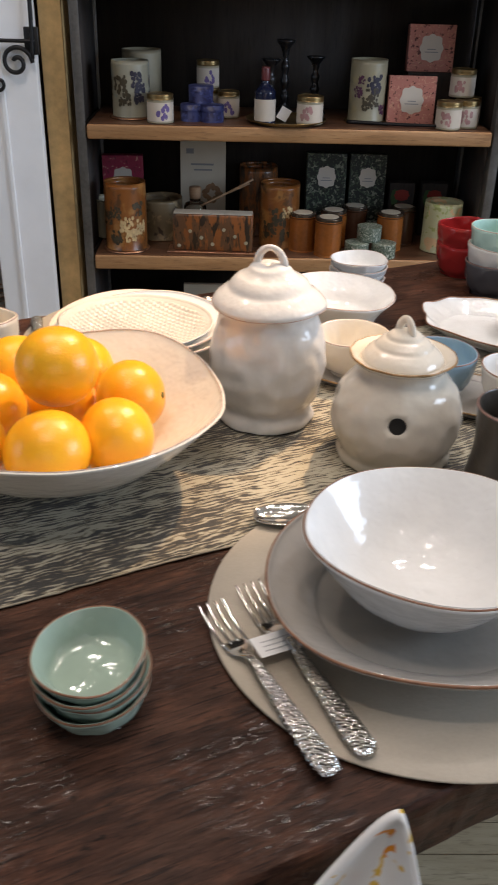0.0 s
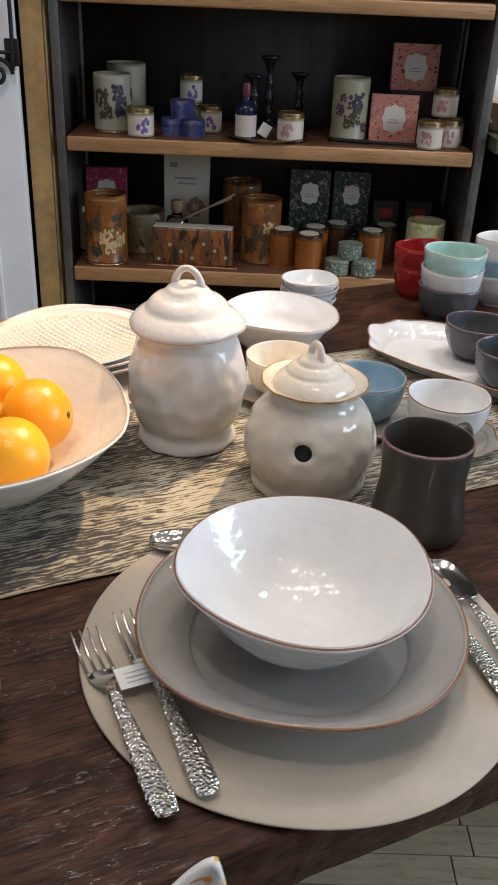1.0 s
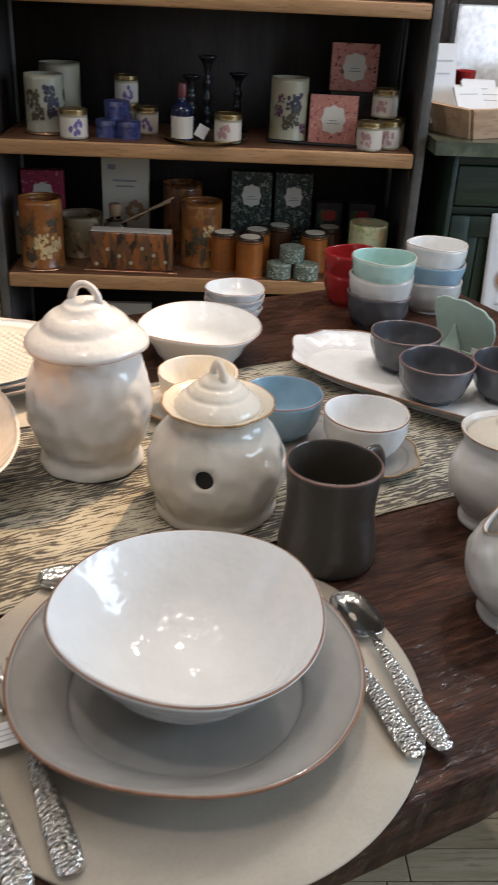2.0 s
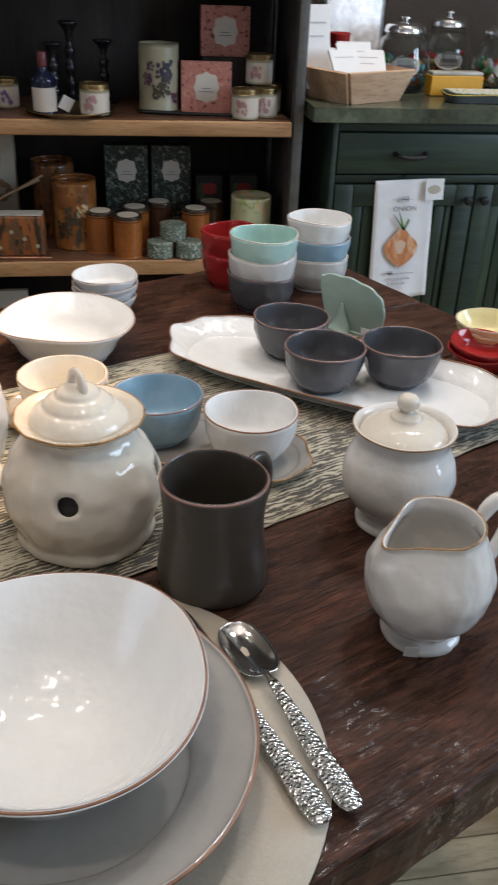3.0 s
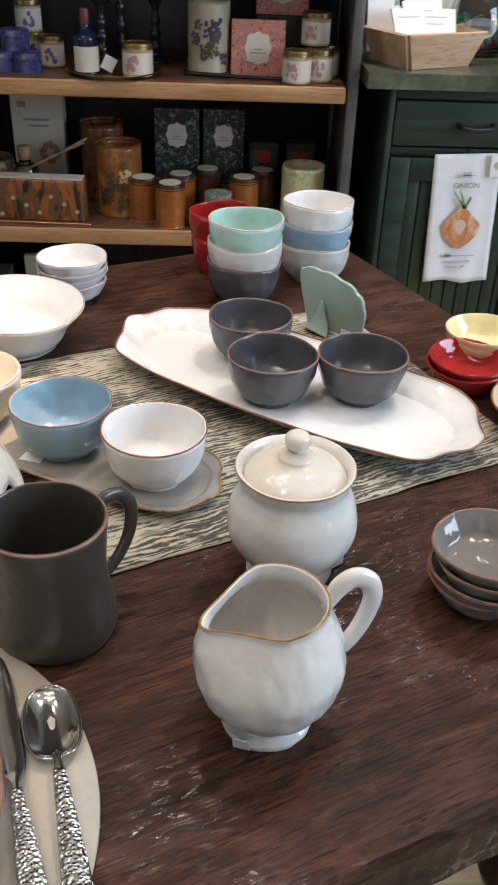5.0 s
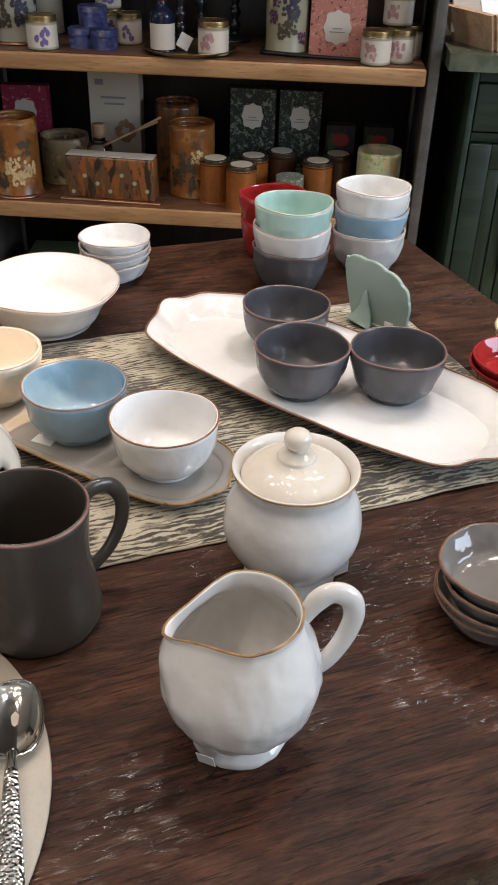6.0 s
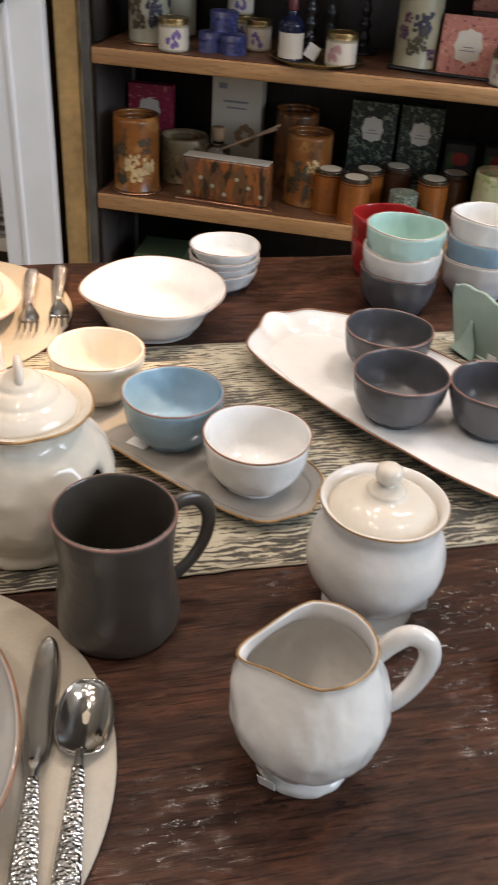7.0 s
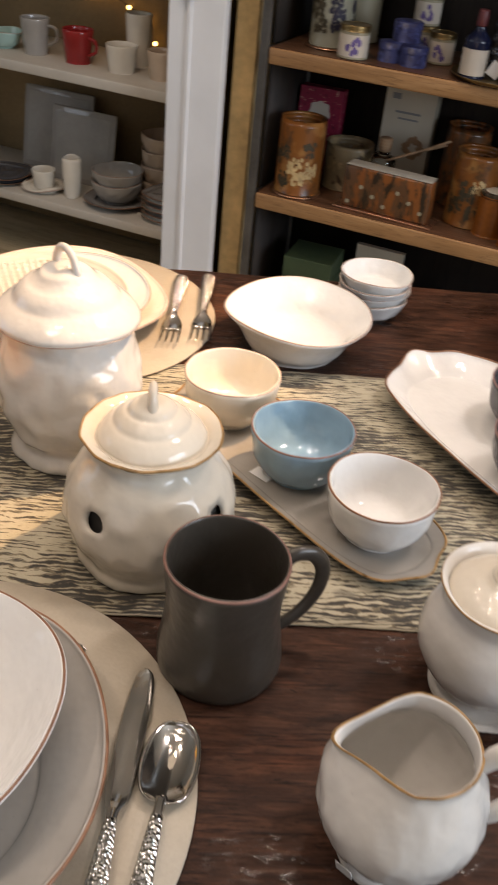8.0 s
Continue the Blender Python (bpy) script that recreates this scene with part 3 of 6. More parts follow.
# ---- the display table ----
TA = 25.3
T_U0, T_U1, T_V0, T_V1, T_Z = -0.95, 1.236, 0.074, 1.146, 0.75
table = thing("display_table", 0, 0, 0, TA, "heavy dark-stained plank table in a shop", "table")
PLANKS = [T_V0 + k for k in (0.0, 0.362, 0.56, 0.752, T_V1 - T_V0)]
for _i, (_a, _b) in enumerate(zip(PLANKS, PLANKS[1:])):
    _bm = bmesh.new()
    nu, nv = 150, 8
    sec = [(_a + 0.0008, T_Z - 0.06), (_a + 0.0006, T_Z - 0.012), (_a + 0.0012, T_Z - 0.004), (_a + 0.004, T_Z - 0.0006)] + [(_a + (_b - _a) * k / nv, T_Z) for k in range(1, nv)] + [(_b - 0.004, T_Z - 0.0006), (_b - 0.0012, T_Z - 0.004), (_b - 0.0006, T_Z - 0.012), (_b - 0.0008, T_Z - 0.06)]
    rows = []
    for k in range(nu + 1):
        u = T_U0 + (T_U1 - T_U0) * k / nu
        row = []
        for v, z in sec:
            edge = 0.0
            if _i == 0 and v < _a + 0.006:
                edge = 0.004 * noise.noise((u * 7, z * 20, 3)) + 0.0018 * noise.noise((u * 40, z * 60, 5))
            if _i == 3 and v > _b - 0.006:
                edge = 0.004 * noise.noise((u * 7, z * 20, 8))
            dz = -0.0007 * abs(noise.noise((u * 3, v * 30, 2))) if z > T_Z - 0.005 else 0
            row.append(_bm.verts.new((u, v + edge, z + dz)))
        rows.append(row)
    for r0, r1 in zip(rows, rows[1:]):
        for k in range(len(sec) - 1):
            _bm.faces.new((r0[k], r1[k], r1[k + 1], r0[k + 1]))
        _bm.faces.new((r0[-1], r1[-1], r1[0], r0[0]))
    _bm.faces.new(rows[0])
    _bm.faces.new(rows[-1][::-1])
    bmesh.ops.recalc_face_normals(_bm, faces=_bm.faces)
    part("plank", _bm, TABLEWOOD, table, smooth=False)
for _v in (T_V0 + 0.14, T_V1 - 0.17):
    part("apron", box(T_U0 + 0.2, _v, 0.60, T_U1 - 0.15, _v + 0.03, 0.6895, 0.003), TABLEWOOD, table)
for _u in (T_U0 + 0.17, T_U1 - 0.045):
    for _v in (0.32, T_V1 - 0.25):
        _bm = lathe([(0, 0.0), (0.07, 0.0), (0.075, 0.02), (0.06, 0.06), (0.045, 0.12), (0.055, 0.3), (0.06, 0.45), (0.05, 0.58), (0.06, 0.6), (0.06, 0.689), (0, 0.689)], 20)
        bmesh.ops.translate(_bm, verts=_bm.verts, vec=(_u, _v, 0))
        part("leg", _bm, TABLEWOOD, table)

# ---- runner ----
R_U0, R_U1, R_V0, R_V1 = -0.97, 1.085, 0.415, 0.848
runner = bmesh.new()
nu, nv = 260, 44
grid = []
for i in range(nu + 1):
    row = []
    for j in range(nv + 1):
        u, v = R_U0 + (R_U1 - R_U0) * i / nu, R_V0 + (R_V1 - R_V0) * j / nv
        e = min(j, nv - j)
        dv = (0.005 * noise.noise((u * 6, 1 if j < nv / 2 else 4, 0)) + 0.0015 * noise.noise((u * 60, j, 9))) * max(0, 1 - e / 6)
        lift = 0.0012 + 0.0014 * max(0.0, noise.noise((u * 5, v * 8, 7))) + (0.004 * max(0.0, noise.noise((u * 9, 5 + (j > 9), 2))) * (1 - e / 4) if e < 4 else 0)
        row.append(runner.verts.new((u, v + dv, T_Z + lift)))
    grid.append(row)
for a, b in zip(grid, grid[1:]):
    for j in range(nv):
        runner.faces.new((a[j], b[j], b[j + 1], a[j + 1]))
_hems = [[tuple(row[j].co) for row in grid[::2]] for j in (0, nv)]
_run = thing("table_runner", 0, 0, 0, TA, "cream and charcoal bark-print woven runner along the table", "table runner")
_ob = part("cloth", runner, BARK, _run)
_sol = _ob.modifiers.new("thickness", "SOLIDIFY")
_sol.thickness, _sol.offset = 0.0011, -1.0
for _line in _hems:
    part("hem", sweep([(x, y, z + 0.0002) for x, y, z in _line], [0.0011] * len(_line), 6, n=1), HEM, _run, "narrow rolled taupe hem")

# ---- place setting ----


def disc_mat(name, r, label):
    wob = handmade(4, 0, 0.0, 5, out=0.002)
    ob = thing(name, 0, 0, 0, 0, label, "placemat", "round placemats")
    part("sheet", lathe([(0, 0.0002), (r - 0.001, 0.0002), (r - 0.001, 0.0002), (r, 0.0012), (r - 0.001, 0.0026), (r - 0.001, 0.0026), (r * 0.5, 0.0026), (0, 0.0026)], 96, wob, n=2), MATWOVEN, ob)
    return ob


M_C = (0.172, 0.358)
placemat = disc_mat("placemat", 0.199, "round taupe woven-vinyl placemat on the dark table")
placemat.matrix_basis = pose(*M_C, 0.7524, 0, 0, 0)
copy_thing(placemat, pose(-0.135, 1.015, 0.7524, 0, 0, 40))


def dinner_plate(name, r, h, material, rim_mat, label, seed, thick=0.006):
    ob = thing(name, 0, 0, 0, 0, label, "plate")
    w = handmade(seed, 0.0, 0.003, 3, out=0.012, z_ref=h)
    prof = [(0, 0.003), (r * 0.58, 0.003), (r * 0.60, 0.0), (r * 0.63, 0.0), (r * 0.66, 0.004), (r * 0.82, h * 0.52), (r * 0.97, h * 0.86), (r, h), (r, h), (r - 0.003, h + 0.001), (r * 0.95, h * 0.92), (r * 0.80, h * 0.62 + 0.002), (r * 0.685, 0.016), (r * 0.65, 0.010), (r * 0.5, 0.009), (0, 0.0085)]
    part("dish", lathe(prof, 112, w, n=4), material, ob)
    part("rim", ring_line(r - 0.001, h, w, 0.0014, 112), rim_mat, ob, "narrow unglazed brown rim line")
    return ob


plate = dinner_plate("dinner_plate", 0.145, 0.043, GREIGE, RIM, "greige stoneware dinner plate with a brown rim line", 3)
plate.matrix_basis = pose(0.169, 0.349, 0.7555, 0, 0, 200)


def open_bowl(name, r, h, foot, material, rim_mat, label, seed, group="", dent=0.02, lift=0.002, out=0.012, thick=0.004, belly=0.80, seg=72, rim_t=0.0013, lobes=3, low=0.48):
    ob = thing(name, 0, 0, 0, 0, label, "bowl", group)
    w = handmade(seed, dent, lift, lobes, out=out, z_ref=h)
    prof = [(0, 0.003), (foot - 0.004, 0.003), (foot - 0.003, 0.0), (foot, 0.0), (foot + 0.001, 0.004), (foot + (r - foot) * low, h * 0.22), (foot + (r - foot) * belly, h * 0.58), (r, h), (r, h), (r - thick * 0.6, h + 0.0012), (r - thick, h - 0.001), (foot + (r - foot) * belly - thick, h * 0.6), (foot + (r - foot) * (low - 0.06) - thick * 0.6, h * 0.25 + thick * 0.6), (foot * 0.7, thick + 0.006), (0, thick + 0.005)]
    part("body", lathe(prof, seg, w, n=4), material, ob)
    if rim_mat:
        part("rim", ring_line(r - thick * 0.30, h + 0.0005, w, rim_t * 0.95, seg), rim_mat, ob, "thin unglazed rim line")
    return ob


serving = open_bowl("serving_bowl", 0.1115, 0.078, 0.044, WHITE, RIM, "white glazed hand-shaped bowl on the dinner plate", 11, dent=0.008, lift=0.003, out=0.009, thick=0.0055, belly=0.66, low=0.34, seg=112, rim_t=0.0012)
serving.matrix_basis = pose(0.169, 0.357, 0.7655, 0, 0, 15)

# ---- cutlery ----


def strip(sections, m=10, closed=True):
    """A flat bar along y: sections of (y, half width, z, half thickness)."""
    bm = bmesh.new()
    line = curve_through([tuple(s) for s in [(a, b, c) for a, b, c, _ in sections]], 4)
    tk = curve_through([(d, 0, 0) for *_, d in sections], 4)
    rings = []
    for p, t in zip(line, tk):
        rings.append([bm.verts.new((p[1] * math.cos(2 * math.pi * k / m), p[0], p[2] + max(0.0003, t[0]) * math.sin(2 * math.pi * k / m))) for k in range(m)])
    for a, b in zip(rings, rings[1:]):
        for k in range(m):
            bm.faces.new((a[k], a[(k + 1) % m], b[(k + 1) % m], b[k]))
    bm.faces.new(rings[0][::-1])
    bm.faces.new(rings[-1])
    bmesh.ops.recalc_face_normals(bm, faces=bm.faces)
    return bm


def handle_part(ob, y0, y1):
    h = y1 - y0
    part("handle", strip([(y0, 0.004, 0.0065, 0.002), (y0 + 0.004, 0.0082, 0.0065, 0.0032), (y0 + h * 0.18, 0.0100, 0.0062, 0.0036), (y0 + h * 0.5, 0.0082, 0.0075, 0.0034), (y0 + h * 0.8, 0.0058, 0.0098, 0.003), (y1, 0.0042, 0.0115, 0.0024)], 14), HAMMERED, ob, "hammered steel handle")


def fork(label):
    ob = thing("fork", 0, 0, 0, 0, label, "fork", "forks")
    handle_part(ob, 0.0, 0.120)
    bm = strip([(0.119, 0.0042, 0.0112, 0.0022), (0.126, 0.0050, 0.0100, 0.0018), (0.134, 0.0095, 0.0068, 0.0013), (0.143, 0.0122, 0.0040, 0.0011), (0.153, 0.0124, 0.0028, 0.001)], 12)
    for k in range(4):
        x = -0.0106 + k * 0.00707
        sweep([(x, 0.150, 0.0030), (x, 0.165, 0.0034), (x * 1.02, 0.182, 0.0060), (x * 1.03, 0.199, 0.0105)], [0.0019, 0.0016, 0.0014, 0.0007], 6, 0.7, n=4, bm=bm)
    part("head", bm, STEEL, ob, "polished four-tined head")
    return ob


def spoon(label):
    ob = thing("spoon", 0, 0, 0, 0, label, "spoon", "spoons")
    handle_part(ob, 0.0, 0.122)
    bm = bmesh.new()
    rings = []
    for i in range(15):
        s = i / 14
        y = 0.133 + 0.066 * (1 - math.cos(math.pi * s)) / 2
        w = 0.0215 * math.sin(math.pi * s) ** 0.62 * (1 - 0.12 * s) if 0 < i < 14 else 0.0008
        row = []
        for k in range(-7, 8):
            x = w * k / 7
            d = (1 - (k / 7) ** 2)
            z = 0.0105 - 0.0085 * d * math.sin(math.pi * s) ** 0.8 - 0.003 * math.sin(math.pi * s * 0.5)
            row.append(bm.verts.new((x, y, z)))
        rings.append(row)
    for a, b in zip(rings, rings[1:]):
        for k in range(14):
            bm.faces.new((a[k], a[k + 1], b[k + 1], b[k]))
    bmesh.ops.recalc_face_normals(bm, faces=bm.faces)
    if sum(f.normal.z for f in bm.faces) < 0:
        bmesh.ops.reverse_faces(bm, faces=bm.faces)
    bmesh.ops.solidify(bm, geom=bm.faces[:], thickness=0.0012)
    sweep([(0, 0.119, 0.0113), (0, 0.127, 0.0112), (0, 0.137, 0.0098)], [0.0042, 0.0036, 0.004], 8, 0.5, n=3, bm=bm)
    part("bowl", bm, STEEL, ob, "polished spoon bowl")
    return ob


def knife(label):
    ob = thing("knife", 0, 0, 0, 0, label, "knife", "knives")
    handle_part(ob, 0.0, 0.110)
    bm = strip([(0.109, 0.0042, 0.0112, 0.0022), (0.117, 0.0048, 0.0095, 0.0018), (0.13, 0.0090, 0.0065, 0.0012), (0.16, 0.0100, 0.005, 0.001), (0.20, 0.0100, 0.004, 0.0009), (0.228, 0.0068, 0.0035, 0.0008), (0.236, 0.002, 0.0035, 0.0005)], 10)
    part("blade", bm, STEEL, ob, "polished blade")
    return ob


def lay(ob, tail, head, z, size=1.0):
    """Lays a piece of cutlery with its handle end at tail, pointing at head."""
    a = math.degrees(math.atan2(-(head[0] - tail[0]), head[1] - tail[1]))
    ob.matrix_basis = pose(tail[0], tail[1], z, 0, 0, a) @ Matrix.Diagonal((size, size, 1.0, 1.0))
    return ob


fork_a = lay(fork("hammered steel dinner fork on a round placemat"), (0.070, 0.163), (-0.026, 0.356), 0.7527, 1.07)
fork_b = fork("hammered steel salad fork with a paper price tag")
lay(fork_b, (0.099, 0.180), (0.000, 0.402), 0.7550, 1.10)
part("price_tag", box(-0.030, 0.108, 0.0125, 0.013, 0.131, 0.0129, 0.0), PAPER, fork_b, "small white paper price tag", False)
for _k in range(3):
    part("print", box(-0.024, 0.113 + _k * 0.005, 0.0131, -0.003 + 0.004 * _k, 0.1140 + _k * 0.005, 0.0133), FAINT, fork_b, "bar of small grey print", False)
lay(spoon("hammered steel soup spoon on a round placemat"), (0.375, 0.286), (0.316, 0.484), 0.7550, 1.03)
knife_a = lay(knife("hammered steel table knife beside the plate"), (0.352, 0.279), (0.268, 0.518), 0.7552, 1.07)
lay(spoon("hammered steel dessert spoon above the plate"), (0.218, 0.503), (0.024, 0.500), 0.7550)
for _t, _h in (((-0.052, 1.185), (0.028, 0.995)), ((-0.02, 1.212), (0.056, 1.03))):
    _f = copy_thing(fork_a, pose(0, 0, 0))
    lay(_f, _t, _h, 0.7552, 1.07)
    _f["label"] = "hammered steel fork lying on the far placemat"
lay(copy_thing(knife_a, pose(0, 0, 0)), (-0.325, 1.075), (-0.28, 0.86), 0.7552)["label"] = "hammered steel knife beside the far plates"

# ---- far place setting: stacked plates ----
under = dinner_plate("dinner_plate", 0.147, 0.028, CREAM, PINKRIM, "cream stoneware dinner plate on the far placemat", 5)
under.matrix_basis = pose(-0.143, 1.0, 0.7552, 0, 0, 30)
under_b = dinner_plate("dinner_plate", 0.128, 0.028, WHITE, PINKRIM, "white stoneware plate stacked on a cream plate", 6)
under_b.matrix_basis = pose(-0.143, 0.985, 0.7665, 0, 0, 80)


def textured_plate(r, h):
    ob = thing("textured_plate", 0, 0, 0, 0, "cream plate with pressed woven texture on a plate stack", "plate")

    def w(a, rr, z):
        k = 1 + 0.008 * math.sin(3 * a + 1)
        zz = z
        if rr < r * 0.9 and z > 0.006:
            zz += 0.0034 * math.sin(rr * math.cos(a) * 470) * math.sin(rr * math.sin(a) * 470)
        return (rr * k * math.cos(a), rr * k * math.sin(a), zz)
    prof = [(0, 0.002), (r * 0.6, 0.0), (r * 0.65, 0.0), (r, h), (r, h), (r - 0.002, h + 0.001)] + [(r * s, 0.0075 + (h - 0.0075) * s ** 4) for s in [0.97 - 0.016 * k for k in range(60)]] + [(0, 0.0075)]
    part("dish", lathe(prof, 240, w, n=1), IVORY, ob)
    part("rim", ring_line(r - 0.001, h, lambda a, rr, z: w(a, rr, z), 0.0012, 100), CREAM, ob)
    return ob


tex = textured_plate(0.116, 0.022)
tex.matrix_basis = pose(-0.150, 0.965, 0.7785, 0, 0, 0)
cup = open_bowl("cup", 0.040, 0.075, 0.024, CREAM, PINKRIM, "cream stoneware cup behind the bowl of oranges", 8, dent=0.01, belly=0.9)
cup.matrix_basis = pose(-0.352, 0.90, 0.752, 0, 0, 0)

# ---- large bowl of oranges ----


def fruit_bowl():
    ob = thing("fruit_bowl", 0, 0, 0, 0, "large cream squarish bowl filled with oranges", "bowl")
    R, H = 0.183, 0.100

    def w(a, r, z):
        q = (abs(math.cos(a)) ** 3.2 + abs(math.sin(a)) ** 3.2) ** (-1 / 3.2)
        k = 1 + (q - 1) * 0.30 * min(1, (r / R) ** 1.5) + 0.012 * noise.noise((math.cos(a) * 3, math.sin(a) * 3, z * 20))
        zz = z + (q - 1.06) * 0.06 * (z / H) ** 2 + 0.004 * (z / H) * math.sin(3 * a + 0.6)
        return (r * k * math.cos(a), r * k * math.sin(a), zz)
    f = 0.062
    prof = [(0, 0.004), (f - 0.006, 0.004), (f - 0.004, 0), (f, 0), (f + 0.004, 0.006), (0.112, 0.029), (0.152, 0.065), (R, H), (R, H), (R - 0.004, H + 0.001), (R - 0.007, H - 0.003), (0.147, 0.070), (0.108, 0.036), (0.06, 0.014), (0, 0.012)]
    part("body", lathe(prof, 128, w, n=5), CREAM, ob)
    part("rim", ring_line(R - 0.003, H + 0.0006, w, 0.0011, 128), PINKRIM, ob, "thin pinkish-brown rim line")
    return ob


fb = fruit_bowl()
fb.matrix_basis = pose(-0.200, 0.606, 0.7535, 0, 0, 21)


def orange(i, r):
    ob = thing("orange", 0, 0, 0, 0, "ripe glossy orange in the large bowl", "orange", "oranges in the bowl")
    bm = bmesh.new()
    bmesh.ops.create_uvsphere(bm, u_segments=36, v_segments=22, radius=r)
    for v in bm.verts:
        n = v.co.normalized()
        k = 1 + 0.012 * noise.noise(n * 1.6 + Vector((i, 0, 0)))
        dip = 0.06 * math.exp(-((1 - n.z) / 0.02)) + 0.03 * math.exp(-((1 + n.z) / 0.02))
        v.co = n * r * (k - dip)
        v.co.z *= 0.95
    part("peel", bm, PEEL, ob)
    st = lathe([(0, 0.002), (0.003, 0.0015), (0.0042, 0), (0.003, -0.002), (0, -0.002)], 9, handmade(i, 0.3, 0, out=0.15), n=2)
    bmesh.ops.translate(st, verts=st.verts, vec=(0, 0, r * 0.895))
    part("stem_button", st, mat("dry_stem", (0.10, 0.10, 0.03), 0.8), ob, "dry green-brown stem button")
    return ob


ORANGES = [(-0.193, 0.497, 0.838, 0.045, 150, 60), (-0.128, 0.533, 0.836, 0.042, 80, -62), (-0.122, 0.628, 0.838, 0.042, 82, 80), (-0.190, 0.565, 0.902, 0.044, 60, 200), (-0.262, 0.680, 0.846, 0.043, 150, 10), (-0.205, 0.640, 0.826, 0.041, 30, 180), (-0.276, 0.590, 0.838, 0.043, 150, 130), (-0.278, 0.502, 0.842, 0.043, 150, 250), (-0.190, 0.70, 0.84, 0.040, 150, 0)]
for _i, (_x, _y, _z, _r, _t, _rz) in enumerate(ORANGES):
    orange(_i, _r).matrix_basis = pose(_x, _y, _z, _t, 0, _rz)

# ---- canister ----


def arch(half, height, thick, base_z, dip=0.0):
    pts = [(-half, 0, base_z), (-half * 0.92, 0, base_z + height * 0.45), (-half * 0.55, 0, base_z + height * 0.85), (0, 0, base_z + height), (half * 0.55, 0, base_z + height * 0.85), (half * 0.92, 0, base_z + height * 0.45), (half, 0, base_z)]
    return sweep(pts, [thick * 1.15, thick, thick * 0.9, thick * 0.85, thick * 0.9, thick, thick * 1.15], 12, 0.75, up=(0, 1, 0))


canister = thing("canister", 0.040, 0.755, 0.7535, 0, "tall white glazed lidded canister on the runner", "canister")
_w = handmade(21, 0.05, 0.0, 3, out=0.006)
part("body", lathe([(0, 0.004), (0.056, 0.004), (0.058, 0.0), (0.062, 0.0), (0.063, 0.005), (0.0615, 0.011), (0.0575, 0.018), (0.0585, 0.024), (0.066, 0.036), (0.0725, 0.056), (0.0745, 0.078), (0.072, 0.102), (0.066, 0.126), (0.0615, 0.143), (0.062, 0.151), (0.058, 0.152), (0.057, 0.14), (0.06, 0.1), (0.0, 0.02)], 96, _w, n=4), OFFWHITE, canister)
_lid = part("lid", lathe([(0.058, 0.153), (0.069, 0.1525), (0.0725, 0.1545), (0.0735, 0.1575), (0.0725, 0.161), (0.068, 0.167), (0.060, 0.174), (0.054, 0.1785), (0.0485, 0.1865), (0.042, 0.1925), (0.035, 0.196), (0.0295, 0.2005), (0.024, 0.2065), (0.014, 0.2095), (0, 0.2095)], 96, handmade(22, 0.012, 0.0012, 5, out=0.006, z_ref=0.2), n=4), OFFWHITE, canister, "domed white lid")
_lid.matrix_basis = pose(0, 0, 0.0125) @ Matrix.Diagonal((0.975, 0.975, 0.918, 1))
part("handle", arch(0.0185, 0.027, 0.0052, 0.2035), OFFWHITE, _lid, "arched loop handle").matrix_basis = pose(0, 0, 0, 0, 0, -25)
part("rim", ring_line(0.0728, 0.1545, handmade(22, 0.012, 0.0012, 5, out=0.006, z_ref=0.2), 0.0008, 96), PINKRIM, _lid)

# ---- garlic pot with round holes ----
pot = thing("garlic_keeper", 0.1925, 0.654, 0.7535, 0, "round ivory glazed lidded garlic pot with air holes", "pot")
_w = handmade(31, 0.035, 0.0, 3, out=0.006)
_bm = lathe([(0, 0.004), (0.062, 0.004), (0.064, 0.0), (0.068, 0.0), (0.069, 0.006), (0.067, 0.012), (0.0685, 0.018), (0.0755, 0.034), (0.0785, 0.052), (0.0760, 0.072), (0.067, 0.092), (0.055, 0.106), (0.0505, 0.114), (0.053, 0.121), (0.0605, 0.1275), (0.0620, 0.1300), (0.0600, 0.1312), (0.052, 0.1275), (0.047, 0.121), (0.047, 0.112)], 128, _w, n=5)
for _a in (-100, -10, 80, 170):
    _c = Vector((math.cos(radians(_a)) * 0.074, math.sin(radians(_a)) * 0.074, 0.0735))
    _n = Vector((_c.x, _c.y, 0.022)).normalized()
    _gone = [v for v in _bm.verts if v.co.xy.dot(_n.xy) > 0.03 and ((v.co - _c) - _n * (v.co - _c).dot(_n)).length < 0.0098]
    bmesh.ops.delete(_bm, geom=_gone, context="VERTS")
    _edge = [e for e in _bm.edges if e.is_boundary and all(((v.co - _c) - _n * (v.co - _c).dot(_n)).length < 0.018 and v.co.xy.dot(_n.xy) > 0.03 for v in e.verts)]
    for v in {v for e in _edge for v in e.verts}:
        d = (v.co - _c) - _n * (v.co - _c).dot(_n)
        v.co += d.normalized() * 0.0102 - d
    _ex = bmesh.ops.extrude_edge_only(_bm, edges=_edge)
    for v in [g for g in _ex["geom"] if isinstance(g, bmesh.types.BMVert)]:
        v.co -= _n * 0.004
part("body", _bm, IVORY, pot)
# near-black liner added to paint the shade behind the air holes
part("inside", lathe([(0, 0.006), (0.058, 0.008), (0.066, 0.034), (0.069, 0.052), (0.066, 0.072), (0.058, 0.090), (0.047, 0.104), (0.045, 0.121), (0, 0.122)], 48, None, n=3), DARKHOLE, pot, "dark added liner, the pot's inner shade painted on")
part("rim", ring_line(0.0612, 0.1303, _w, 0.0014, 96), GOLDRIM, pot, "ochre rim line")
